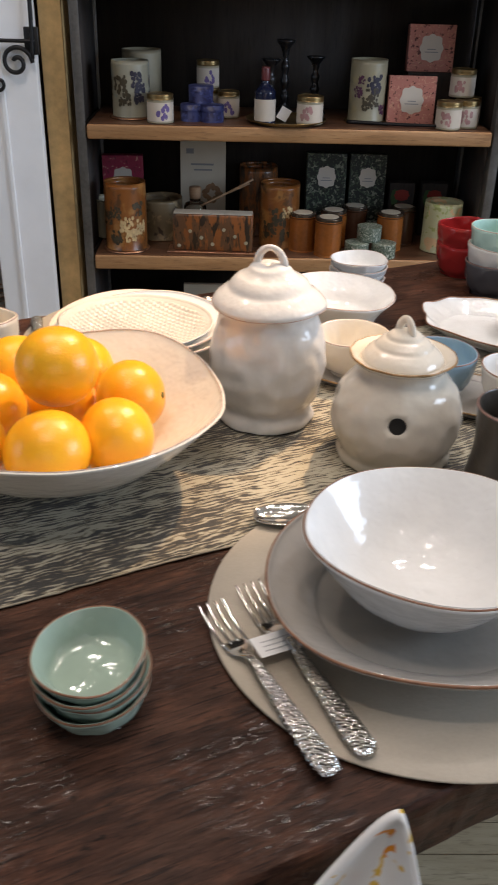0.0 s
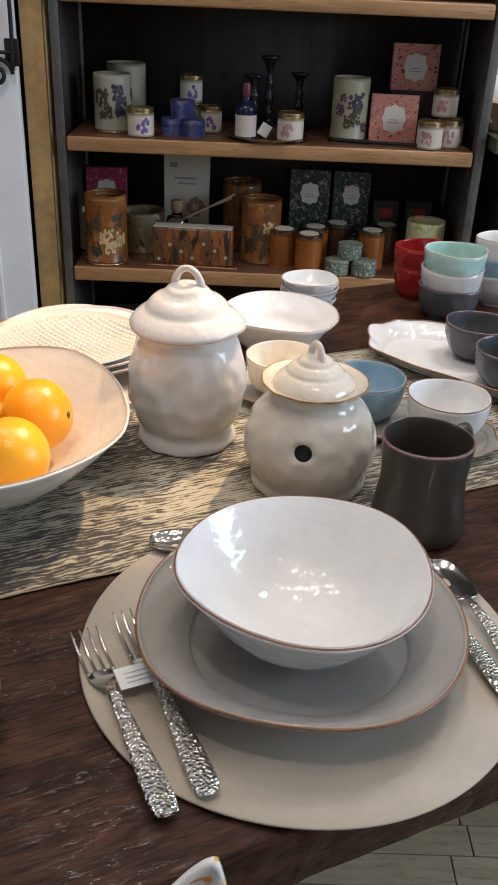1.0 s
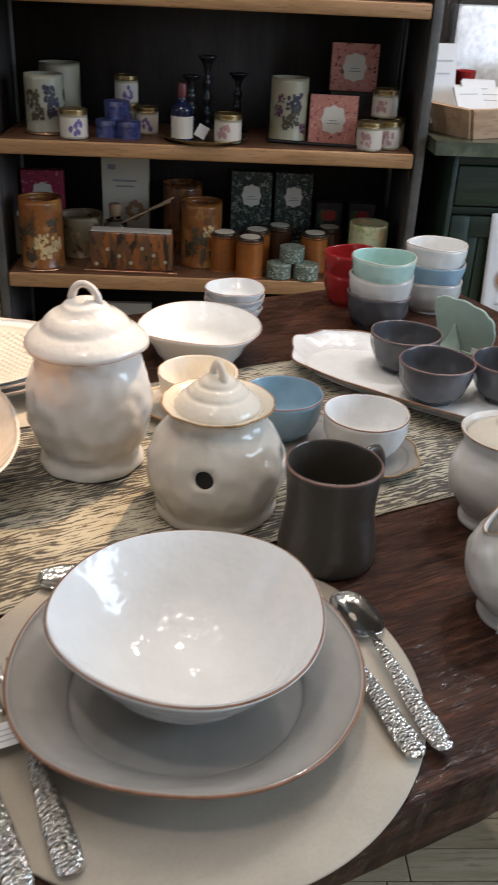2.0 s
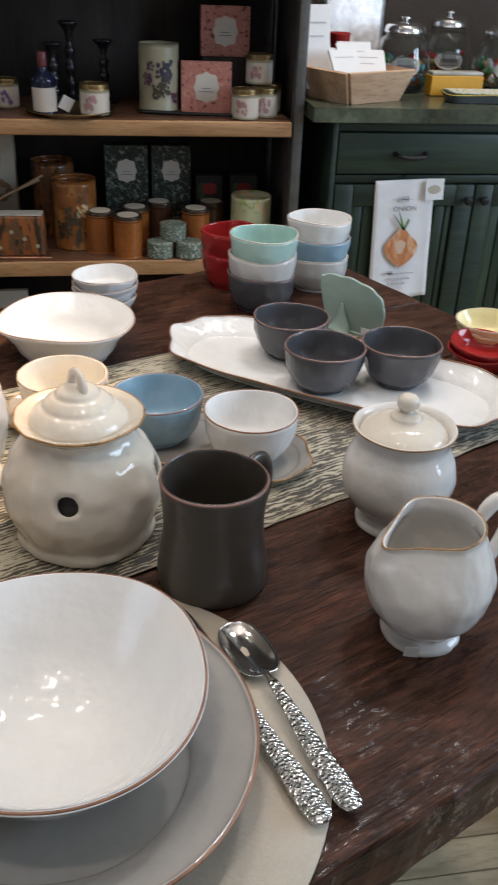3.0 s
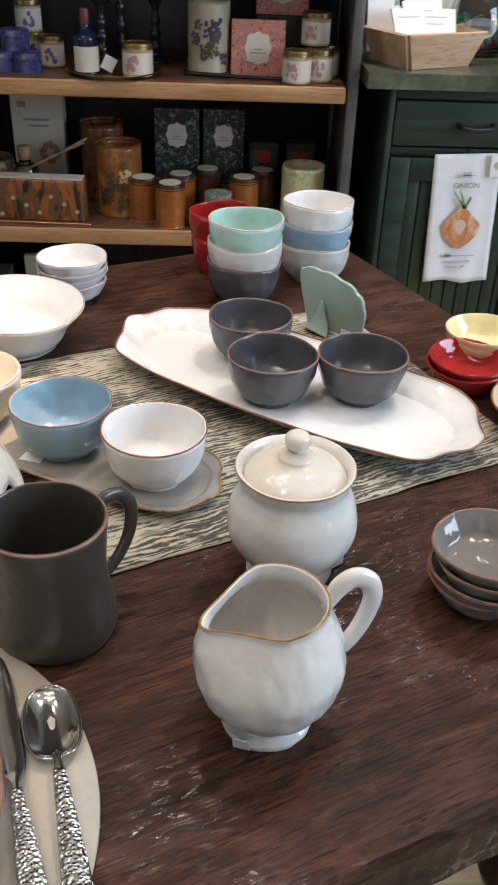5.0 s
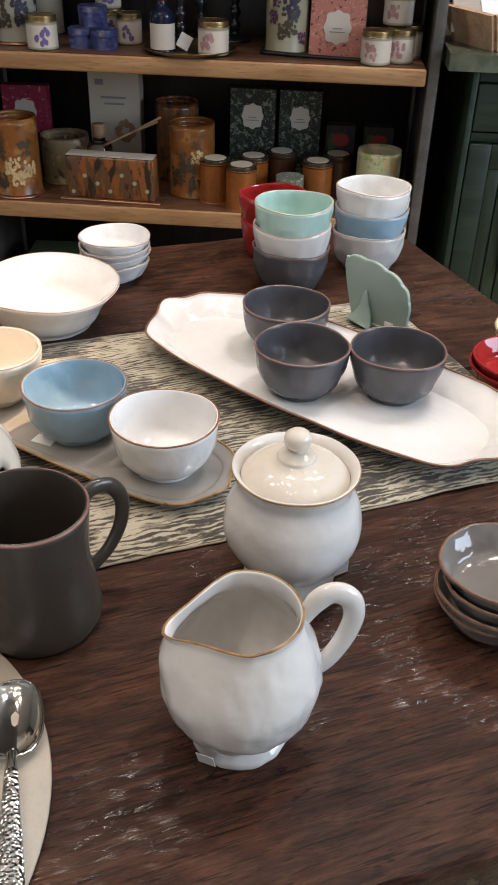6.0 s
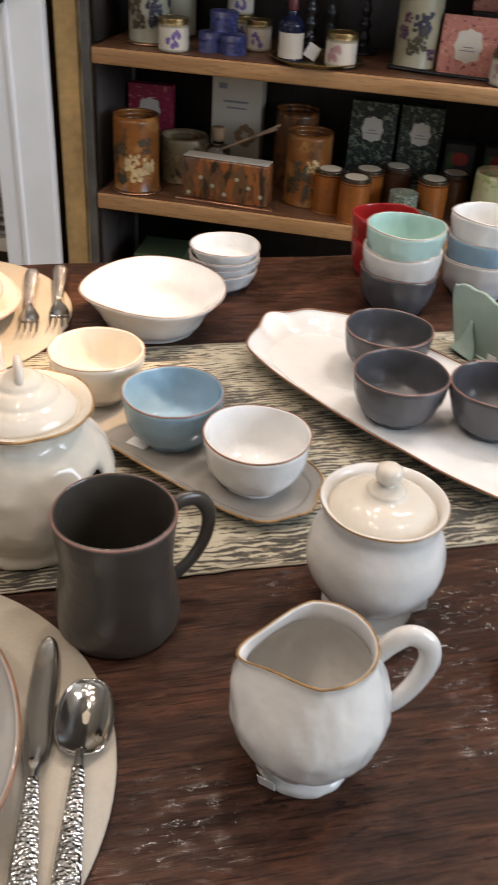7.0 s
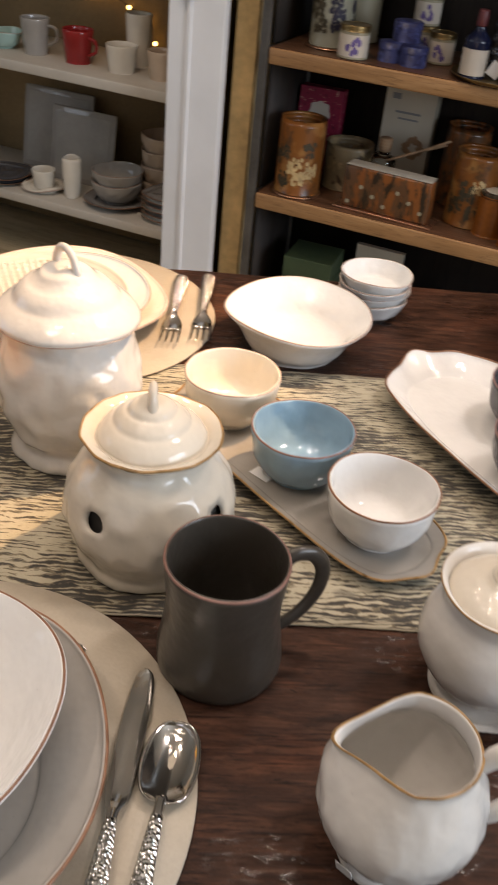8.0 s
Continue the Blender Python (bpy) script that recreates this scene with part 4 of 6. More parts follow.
_lid = part("lid", lathe([(0.0, 0.1235), (0.046, 0.1235), (0.0475, 0.126), (0.047, 0.1285), (0.0435, 0.134), (0.038, 0.139), (0.034, 0.1415), (0.031, 0.1455), (0.0255, 0.150), (0.0215, 0.152), (0.018, 0.1565), (0.011, 0.160), (0, 0.161)], 80, handmade(33, 0.01, 0, 3, out=0.006), n=4), IVORY, pot, "stepped domed lid")
_h = arch(0.0105, 0.0175, 0.0056, 0.156)
bmesh.ops.rotate(_h, verts=_h.verts, cent=(0, 0, 0), matrix=Matrix.Rotation(radians(118), 3, "Z"))
part("handle", _h, IVORY, _lid, "small loop handle")

# ---- mug ----
mug = thing("mug", 0.3105, 0.562, 0.7502, 44, "matte dark brown stoneware mug with a clay-red rim", "mug")
_w = handmade(41, 0.012, 0.0006, 2, out=0.006, z_ref=0.11)
part("body", lathe([(0, 0.003), (0.044, 0.003), (0.046, 0.0), (0.049, 0.001), (0.0512, 0.007), (0.0512, 0.020), (0.0490, 0.036), (0.0464, 0.054), (0.0458, 0.070), (0.0470, 0.090), (0.0492, 0.112), (0.0492, 0.112), (0.0475, 0.1135), (0.0458, 0.112), (0.0435, 0.09), (0.0425, 0.065), (0.044, 0.04), (0.045, 0.012), (0.038, 0.007), (0, 0.006)], 80, _w, n=4), UMBER, mug)
part("rim", ring_line(0.0477, 0.1122, _w, 0.0016, 80), REDRIM, mug, "bare red clay rim")
part("handle", sweep([(0.0485, 0, 0.097), (0.058, 0, 0.103), (0.074, 0, 0.099), (0.084, 0, 0.081), (0.081, 0, 0.056), (0.067, 0, 0.035), (0.0485, 0, 0.024)], [0.0075, 0.0072, 0.007, 0.0068, 0.0066, 0.0064, 0.007], 12, 0.62, up=(0, 1, 0)), UMBER, mug)

# ---- sugar bowl ----
sugar = thing("sugar_bowl", 0.512, 0.637, 0.7502, 0, "white glazed lidded sugar bowl with an ochre rim", "sugar bowl")
_w = handmade(51, 0.020, 0.0004, 6, out=0.0035, z_ref=0.11)
part("body", lathe([(0, 0.004), (0.034, 0.004), (0.036, 0.0), (0.039, 0.0), (0.0395, 0.005), (0.036, 0.011), (0.037, 0.016), (0.047, 0.028), (0.0555, 0.044), (0.0582, 0.060), (0.0555, 0.077), (0.0495, 0.091), (0.0472, 0.099), (0.0495, 0.108), (0.0520, 0.1135), (0.0505, 0.1150), (0.046, 0.110), (0.044, 0.1), (0.044, 0.08), (0, 0.02)], 88, _w, n=4), OFFWHITE, sugar)
part("rim", ring_line(0.0515, 0.1138, _w, 0.0011, 88), GOLDRIM, sugar, "ochre rim line")
_lid = part("lid", lathe([(0, 0.1065), (0.042, 0.1065), (0.0432, 0.109), (0.042, 0.1125), (0.036, 0.1185), (0.027, 0.1235), (0.0165, 0.1265), (0.0145, 0.130), (0.010, 0.1325), (0.0058, 0.1345), (0.0055, 0.1365), (0.0095, 0.1395), (0.0108, 0.1445), (0.0095, 0.1495), (0.0055, 0.1525), (0, 0.1530)], 64, None, n=4), IVORY, sugar, "cream domed lid with a ball knob")
_lid.matrix_basis = pose(0, 0, -0.0042) @ Matrix.Diagonal((1.035, 1.035, 1.0, 1.0))
part("price_sticker", box(0.030, -0.024, 0.0006, 0.046, -0.0235, 0.014), PAPER, sugar, "white paper sticker", False).matrix_basis = pose(0, 0, 0, 0, 0, 35)

# ---- cream jug ----
jug = thing("cream_jug", 0.4845, 0.467, 0.7502, 14, "white glazed cream jug with an ochre-lined lip", "jug")


def jug_wob(a, r, z):
    c, s = math.cos(a), math.sin(a)
    d = noise.noise((c * r * 105 + 5, s * r * 105, z * 70)) if r else 0
    t = max(0.0, min(1.0, (z - 0.072) / 0.045)) ** 1.3
    lip = math.exp(-((a - math.pi) / 0.52) ** 2)
    taper = 0.42 * max(0.0, -c) ** 1.2
    k = 1 + 0.028 * d * (1 - 0.7 * t) + t * (0.31 * lip + 0.02 * math.cos(2 * a))
    zz = z + t * (-0.005 * lip + 0.0035 * math.cos(a) - 0.0015 * math.cos(2 * a))
    return (r * k * c, r * k * s * (1 - taper * t), zz)


part("body", lathe([(0, 0.003), (0.030, 0.003), (0.032, 0.0), (0.0345, 0.0), (0.0352, 0.005), (0.0315, 0.010), (0.0318, 0.014), (0.0405, 0.024), (0.0505, 0.040), (0.0550, 0.060), (0.0530, 0.079), (0.0460, 0.096), (0.0415, 0.106), (0.0398, 0.1105), (0.0400, 0.1145), (0.0400, 0.1145), (0.0385, 0.1155), (0.0370, 0.1135), (0.037, 0.104), (0.043, 0.093), (0.049, 0.078), (0.050, 0.058), (0.044, 0.036), (0.028, 0.018), (0, 0.015)], 112, jug_wob, n=4), OFFWHITE, jug)
part("rim", ring_line(0.0390, 0.1149, jug_wob, 0.0011, 112), GOLDRIM, jug, "ochre line along the lip")
part("handle", sweep([(0.0405, 0, 0.102), (0.048, 0, 0.118), (0.059, 0, 0.126), (0.071, 0, 0.120), (0.0755, 0, 0.104), (0.070, 0, 0.082), (0.060, 0, 0.064), (0.049, 0, 0.053)], [0.0045, 0.0078, 0.0080, 0.0078, 0.0075, 0.0072, 0.007, 0.006], 14, 0.72, up=(0, 1, 0)), OFFWHITE, jug)
_tag = box(-0.012, -0.0004, 0.0, 0.006, 0.0004, 0.016)
part("price_sticker", _tag, PAPER, jug, "white paper sticker under the foot", False).matrix_basis = pose(-0.024, -0.027, 0.0004, 18, 0, -30) @ Matrix.Diagonal((0.7, 0.7, 1, 1))

# ---- condiment tray with three bowls ----


def long_dish(name, a, b, h, power, material, rim_mat, label, category, scallop=0.0, seg=144, well=0.78, base_t=0.004, flute=0.0, gentle=False):
    """An elongated dish: half length a, half width b, rim height h."""
    ob = thing(name, 0, 0, 0, 0, label, category)

    def w(t, s, z):
        c, sn = math.cos(t), math.sin(t)
        q = (abs(c) ** power + abs(sn) ** power) ** (-1 / power)
        sc = 1 + scallop * s ** 6 * (0.55 * math.cos(8 * t) + 0.45 * math.cos(4 * t + 0.5)) * (0.35 + 0.65 * abs(c))
        inset = (1 - s)
        return ((a - inset * b) * q * c * sc if s > 0 else 0, (b - inset * b) * q * sn * sc if s > 0 else 0, z + 0.0016 * math.sin(3 * t) * s ** 4 + (flute * math.cos(14 * t) * max(0.0, min(1.0, (s - 0.62) / 0.25)) * abs(c) if z > 0.003 else 0.0))
    prof = [(0, 0.002), (well - 0.06, 0.002), (well - 0.04, 0.0), (well, 0.0), (well + 0.02, 0.003), (0.93, h * 0.75), (1, h), (1, h), (0.99, h + 0.001), (0.95, h * 0.93), (well + 0.05, base_t + h * 0.28), (well, base_t + 0.001), (well * 0.6, base_t), (0, base_t)]
    if gentle:
        prof = prof[:9] + [(0.965, h * 0.88), (0.88, h * 0.62), (0.79, base_t + h * 0.22), (0.73, base_t + h * 0.03), (0.70, base_t), (0.5, base_t), (0, base_t)]
    part("dish", lathe(prof, seg, w, n=3), material, ob)
    bm = bmesh.new()
    loop = [w(2 * math.pi * i / seg, 0.997, h + 0.0004) for i in range(seg)]
    rings = []
    for i in range(seg):
        p = Vector(loop[i])
        t = (Vector(loop[(i + 1) % seg]) - Vector(loop[i - 1])).normalized()
        side = t.cross(Vector((0, 0, 1))).normalized()
        rings.append([bm.verts.new(p + side * 0.0014 * math.cos(k * math.pi / 3) + Vector((0, 0, 0.0014 * math.sin(k * math.pi / 3)))) for k in range(6)])
    for i in range(seg):
        r0, r1 = rings[i], rings[(i + 1) % seg]
        for k in range(6):
            bm.faces.new((r0[k], r1[k], r1[(k + 1) % 6], r0[(k + 1) % 6]))
    bmesh.ops.recalc_face_normals(bm, faces=bm.faces)
    part("rim", bm, rim_mat, ob, "ochre rim line")
    return ob


tray = long_dish("condiment_tray", 0.192, 0.068, 0.011, 3.6, GREIGE, GOLDRIM, "long greige stoneware tray holding three small bowls", "tray", 0.035)
tray.matrix_basis = pose(0.272, 0.828, 0.7545, 0, 0, -28.5)
platter = long_dish("serving_platter", 0.247, 0.107, 0.024, 3.0, WHITE, RIM, "long white scalloped serving platter with a brown rim line", "platter", 0.045, well=0.70, flute=0.0018, gentle=True)
platter.matrix_basis = pose(0.527, 0.968, 0.7545, 0, 0, -36)


def small_bowl(material, rim_mat, label, seed, h=0.058, r=0.0545, group="small bowls"):
    return open_bowl("small_bowl", r, h, 0.030, material, rim_mat, label, seed, group, dent=0.052, lift=0.0007, out=0.004, thick=0.0035, belly=0.86, seg=64, rim_t=0.0012)


for _x, _y, _m, _rm, _s, _l in ((0.168, 0.884, CREAM, PINKRIM, 61, "cream stoneware bowl on the long greige tray"), (0.2775, 0.823, BLUE, REDRIM, 62, "pale blue stoneware bowl on the long greige tray"), (0.380, 0.771, WHITE, RIM, 63, "white stoneware bowl on the long greige tray")):
    small_bowl(_m, _rm, _l, _s, group="bowls on the tray").matrix_basis = pose(_x, _y, 0.7592, 0, 0, _s * 50)
part("price_sticker", box(-0.012, -0.001, 0, 0.012, 0.014, 0.0005), PAPER, tray, "white paper sticker", False).matrix_basis = pose(-0.008, -0.043, 0.0052, 0, 0, 10)
for _x, _y, _s in ((0.4845, 1.052, 71), (0.508, 0.943, 72), (0.6165, 0.949, 73)):
    small_bowl(CHARCOAL, REDRIM, "charcoal stoneware bowl with a reddish rim on the white platter", _s, group="charcoal bowls on the platter").matrix_basis = pose(_x, _y, 0.7592, 0, 0, _s * 40)

# ---- stacks of bowls ----


def stack(x, y, z, step, entries, r, h, group, foot=0.040, jitter=0.0015, belly=0.84, lean=(0.0, 0.0)):
    rnd = random.Random(int(x * 1000))
    for i, (m, rm, label) in enumerate(entries):
        b = open_bowl("bowl", r, h, foot, m, rm, label, int(x * 100) + 7 * i, group, dent=0.06, lift=0.0012, out=0.008, thick=0.0035, belly=belly, seg=64, rim_t=0.0011)
        b.matrix_basis = pose(x + rnd.uniform(-jitter, jitter), y + rnd.uniform(-jitter, jitter), z + i * step, lean[0] * (0.4 + 0.2 * i) + rnd.uniform(-1, 1), lean[1] * (0.4 + 0.2 * i) + rnd.uniform(-1, 1), rnd.uniform(0, 40))


stack(0.480, 1.269, 0.7503, 0.0325, [(CHARCOAL, REDRIM, "charcoal bowl at the foot of a stack"), (PALEGREY, PINKRIM, "pale grey bowl in a stack"), (MINT, PINKRIM, "mint green bowl on top of a stack")], 0.056, 0.058, "stacked cereal bowls")
stack(0.596, 1.365, 0.7503, 0.0325, [(PALEGREY, PINKRIM, "pale grey bowl at the foot of a stack"), (BLUE, PINKRIM, "blue bowl in a stack"), (WHITE, PINKRIM, "white bowl on top of a stack")], 0.056, 0.057, "stacked cereal bowls")
stack(0.4465, 1.385, 0.7503, 0.036, [(RED, RED, "glossy red bowl at the foot of a stack"), (RED, RED, "glossy red bowl on top of a stack")], 0.053, 0.060, "stacked red bowls")
stack(0.224, 1.254, 0.7503, 0.0115, [(WHITE, PINKRIM, "small white dip bowl in a stack of four")] * 4, 0.052, 0.030, "stacked white dip bowls", 0.026, 0.003, 0.75)
stack(0.797, 1.067, 0.7503, 0.011, [(YELLOW, PINKRIM, "pale yellow dip bowl in a stack")] * 2, 0.051, 0.034, "stacked dip bowls", 0.024, 0.002, 0.75)
stack(0.760, 0.993, 0.7503, 0.010, [(RED, RED, "glossy red dip bowl in a stack")] * 2, 0.051, 0.032, "stacked dip bowls", 0.024, 0.002, 0.75)
stack(0.683, 0.597, 0.7503, 0.0102, [(TAUPE, RIM, "taupe squarish dip bowl in a stack of four")] * 4, 0.051, 0.030, "stacked taupe dip bowls", 0.024, 0.003, 0.75)
stack(-0.115, 0.238, 0.7503, 0.0098, [(CELADON, RIM, "mint dip bowl with a brown rim in a stack of four")] * 4, 0.0455, 0.032, "stacked mint dip bowls", 0.023, 0.003, 0.75, (7.0, -6.0))

oval = open_bowl("oval_bowl", 0.098, 0.056, 0.058, WHITE, PINKRIM, "white oval serving bowl behind the runner", 91, dent=0.014, lift=0.003, out=0.0, thick=0.005, belly=0.50, low=0.22, seg=96)
oval.matrix_basis = pose(0.166, 1.094, 0.7503, 0, 0, -20)
peach = dinner_plate("salad_plate", 0.100, 0.026, SAND, RIM, "sand-coloured stoneware plate at the table's end", 95)
peach.matrix_basis = pose(0.865, 0.895, 0.7545, 0, 0, 0)

# ---- sage napkin holder ----
napkin = thing("napkin_holder", 0.606, 1.150, 0.7503, -42, "sage green scalloped leaf-shaped ceramic holder", "napkin holder")


def fan_panel(y):
    """A fan-shaped panel with a scalloped upper edge."""
    bm = bmesh.new()
    rough_line = curve_through([(-0.034, 0.0), (-0.046, 0.040), (-0.053, 0.072), (-0.048, 0.084), (-0.020, 0.088), (0.012, 0.084), (0.038, 0.073), (0.051, 0.054), (0.052, 0.026), (0.050, 0.0)], 8)
    out = []
    for k, p in enumerate(rough_line):
        t = k / (len(rough_line) - 1)
        s = 1 + 0.028 * abs(math.sin(t * 9 * math.pi)) * (0.3 < t < 0.95)
        out.append((p[0] * s * 1.06, p[1] * s))
    front = [bm.verts.new((x, y, z)) for x, z in out]
    back = [bm.verts.new((x, y + 0.006, z)) for x, z in out]
    bm.faces.new(front[::-1])
    bm.faces.new(back)
    for i in range(len(out)):
        j = (i + 1) % len(out)
        bm.faces.new((front[i], front[j], back[j], back[i]))
    bmesh.ops.recalc_face_normals(bm, faces=bm.faces)
    bmesh.ops.bevel(bm, geom=[e for e in bm.edges if abs(e.verts[0].co.y - e.verts[1].co.y) < 1e-6], offset=0.0018, segments=2, profile=0.5, affect="EDGES")
    return bm


part("panel", fan_panel(-0.012), SAGE, napkin, smooth=False)
part("base", box(-0.029, -0.014, 0.0, 0.040, 0.022, 0.006, 0.002), SAGE, napkin)
part("rib", sweep([(-0.012, -0.026, 0.003), (-0.011, -0.020, 0.014), (-0.012, -0.017, 0.030), (-0.014, -0.014, 0.048)], [0.021, 0.016, 0.008, 0.002], 12, 0.42, up=(0, 1, 0)), SAGE, napkin, "raised leaf rib")
part("price_sticker", box(0.022, -0.0135, 0.006, 0.036, -0.0125, 0.016), PAPER, napkin, "small white sticker", False)
part("price_sticker", box(-0.016, -0.006, 0, 0.016, 0.006, 0.0004), PAPER, sugar, "white paper sticker", False).matrix_basis = pose(0.02, -0.035, 0.0006, 0, 0, 20)
_st = thing("price_sticker", -0.101, 0.218, 0.7506, 15, "small white paper sticker under the mint bowls", "sticker")
part("paper", box(-0.008, -0.006, 0, 0.008, 0.008, 0.0004), PAPER, _st, smooth=False)

# ---- white dish with orange flowers, standing below the table's near edge ----
stool = thing("low_stool", 0.10, -0.06, 0.0, 20, "low dark wooden stool in front of the table", "stool")
part("seat", box(-0.15, -0.12, 0.50, 0.15, 0.12, 0.53, 0.006), TABLEWOOD, stool)
for _x in (-0.12, 0.12):
    for _y in (-0.09, 0.09):
        part("leg", box(_x - 0.018, _y - 0.018, 0.0, _x + 0.018, _y + 0.018, 0.499, 0.004), TABLEWOOD, stool)
DECOR = blotchy("white_dish_orange_flowers", (0.80, 0.79, 0.78), [(0.72, 0.26, 0.03), (0.70, 0.45, 0.08)], 24.0, 0.605, 0.14, 0.025)
dish = thing("square_dish", 0.106, 0.021, 0.5305, 0, "white glazed square dish with orange flower marks, leaning upright", "dish")
_bm = bmesh.new()
n = 24
_g = []
for i in range(n + 1):
    row = []
    for j in range(n + 1):
        x, z = -1 + 2 * i / n, -1 + 2 * j / n
        m = max(abs(x), abs(z))
        k = 1 - 0.10 * (abs(x) * abs(z)) ** 3
        d = 0.022 * max(0, (m - 0.62) / 0.38) ** 1.5
        row.append(_bm.verts.new((x * 0.098 * k, -d, z * 0.098 * k)))
    _g.append(row)
for r0, r1 in zip(_g, _g[1:]):
    for j in range(n):
        _bm.faces.new((r0[j], r1[j], r1[j + 1], r0[j + 1]))
bmesh.ops.rotate(_bm, verts=_bm.verts, cent=(0, 0, 0), matrix=Matrix.Rotation(radians(66), 3, "Y"))
bmesh.ops.recalc_face_normals(_bm, faces=_bm.faces)
bmesh.ops.solidify(_bm, geom=_bm.faces[:], thickness=0.005)
bmesh.ops.rotate(_bm, verts=_bm.verts, cent=(0, 0, 0), matrix=Matrix.Rotation(radians(-30), 3, "X"))
_low = min(v.co.z for v in _bm.verts)
_hi = max(v.co.z for v in _bm.verts)
for v in _bm.verts:
    v.co.z = (v.co.z - _low) * (0.268 / (_hi - _low))
    v.co.x *= 0.47
_top = max(_bm.verts, key=lambda v: v.co.z).co
bmesh.ops.translate(_bm, verts=_bm.verts, vec=(-_top.x, 0.082 - _top.y, 0))
part("plate", _bm, DECOR, dish)

# ---- goods on the shelving ----
U_Z, L_Z, F_Z = 0.8592, 0.4722, 0.0952
WAX = mat("ivory_wax", (0.34, 0.30, 0.21), 0.45, var=0.1, scale=8)
WAXBLUE = blotchy("ivory_wax_violet_petals", (0.32, 0.31, 0.24), [(0.17, 0.24, 0.26), (0.34, 0.32, 0.22)], 17.0, 0.58, 0.4, 0.12)
WAXPLUM = blotchy("ivory_wax_plum_petals", (0.31, 0.28, 0.19), [(0.17, 0.17, 0.13), (0.32, 0.28, 0.16)], 15.0, 0.58, 0.4, 0.12)
WAXORANGE = blotchy("amber_wax_daisies", (0.235, 0.080, 0.018), [(0.34, 0.16, 0.05), (0.10, 0.042, 0.016)], 16.0, 0.53, 0.30, 0.12)
WAXDARK = blotchy("amber_wax_spice", (0.26, 0.085, 0.022), [(0.030, 0.018, 0.010), (0.12, 0.055, 0.025)], 22.0, 0.50, 0.3, 0.06, (1.6, 1.6, 0.5))
WAXHERB = blotchy("tan_wax_dried_herbs", (0.20, 0.15, 0.085), [(0.05, 0.03, 0.018), (0.30, 0.22, 0.12)], 18.0, 0.53, 0.4, 0.08)
DRYVIOLET = mat("dried_violet_petals", (0.024, 0.021, 0.042), 0.6, var=0.5, scale=60)
DRYPLUM = mat("dried_plum_petals", (0.085, 0.022, 0.060), 0.6, var=0.5, scale=60)
DRYHERB = mat("dried_herb_leaves", (0.055, 0.042, 0.022), 0.6, var=0.5, scale=60)
DAISY = mat("dried_daisy_petals", (0.56, 0.40, 0.20), 0.6, var=0.4, scale=60)
WAXGREEN = blotchy("pale_green_wax_slices", (0.50, 0.50, 0.30), [(0.62, 0.40, 0.22), (0.30, 0.33, 0.12)], 24.0, 0.58, 0.4)
AMBER = mat("amber_glass_wax", (0.27, 0.085, 0.018), 0.10, var=0.3, scale=10, bstr=0.05)
AMBERDK = mat("dark_amber_glass", (0.085, 0.035, 0.018), 0.2, var=0.3, scale=10, bstr=0.05)
BLUEBOX = blotchy("blue_violet_tin", (0.030, 0.038, 0.12), [(0.06, 0.075, 0.20), (0.015, 0.016, 0.06)], 40.0, 0.54, 0.4)
PINKBOX = blotchy("pink_dotted_box", (0.47, 0.175, 0.135), [(0.10, 0.022, 0.02), (0.54, 0.27, 0.18)], 85.0, 0.60, 0.55, 0.02)
REDBOX = blotchy("crimson_flowered_box", (0.26, 0.012, 0.045), [(0.60, 0.34, 0.26), (0.10, 0.004, 0.02)], 75.0, 0.62, 0.55, 0.02)
GREENBOX = blotchy("dark_green_leaf_box", (0.010, 0.014, 0.010), [(0.19, 0.20, 0.15), (0.07, 0.10, 0.06)], 75.0, 0.57, 0.55, 0.02)
FOILGREEN = blotchy("green_foil_wrap", (0.16, 0.20, 0.16), [(0.42, 0.44, 0.38), (0.05, 0.08, 0.05)], 130.0, 0.53, 0.45, 0.02)
CARD = mat("cream_card", (0.50, 0.45, 0.36), 0.7, var=0.06)
LABEL = mat("cream_paper_label", (0.54, 0.48, 0.41), 0.65, var=0.06)
LILAC = mat("violet_print", (0.13, 0.09, 0.26), 0.65, var=0.3, scale=60)
PINKPRINT = mat("rose_print", (0.40, 0.22, 0.22), 0.65, var=0.3, scale=60)
BROWNPRINT = mat("brown_print", (0.30, 0.17, 0.09), 0.65, var=0.3, scale=60)
NAVY = mat("navy_glass", (0.008, 0.012, 0.035), 0.12, var=0.2)
TWIG = wood("bare_stick", (0.16, 0.09, 0.045), (0.30, 0.18, 0.10), (0.38, 0.25, 0.15), (6, 60, 60), rough=0.7)


def pillar_candle(name, r, h, material, label, seed, group=""):
    ob = thing(name, 0, 0, 0, 0, label, "candle", group)
    w = handmade(seed, 0.01, 0.0, 4, out=0.008)
    part("wax", lathe([(0, 0), (r * 0.94, 0.0), (r, 0.006), (r, 0.006), (r, h - 0.006), (r * 0.96, h), (r * 0.90, h + 0.001), (r * 0.84, h - 0.006), (r * 0.80, h - 0.020), (0, h - 0.022)], 40, w, n=3), material, ob)
    part("wick", sweep([(0, 0, h - 0.022), (0.001, 0, h - 0.012), (0.003, 0, h - 0.004)], [0.0012] * 3, 6), INK, ob)
    return ob


def coaster(x, y, z, r, m, label):
    ob = thing("coaster", x, y, z, 0, label, "coaster")
    part("dish", lathe([(0, 0), (r, 0.0), (r + 0.004, 0.004), (r, 0.006), (r - 0.004, 0.004), (0, 0.0038)], 32, None, n=2), m, ob)
    return ob


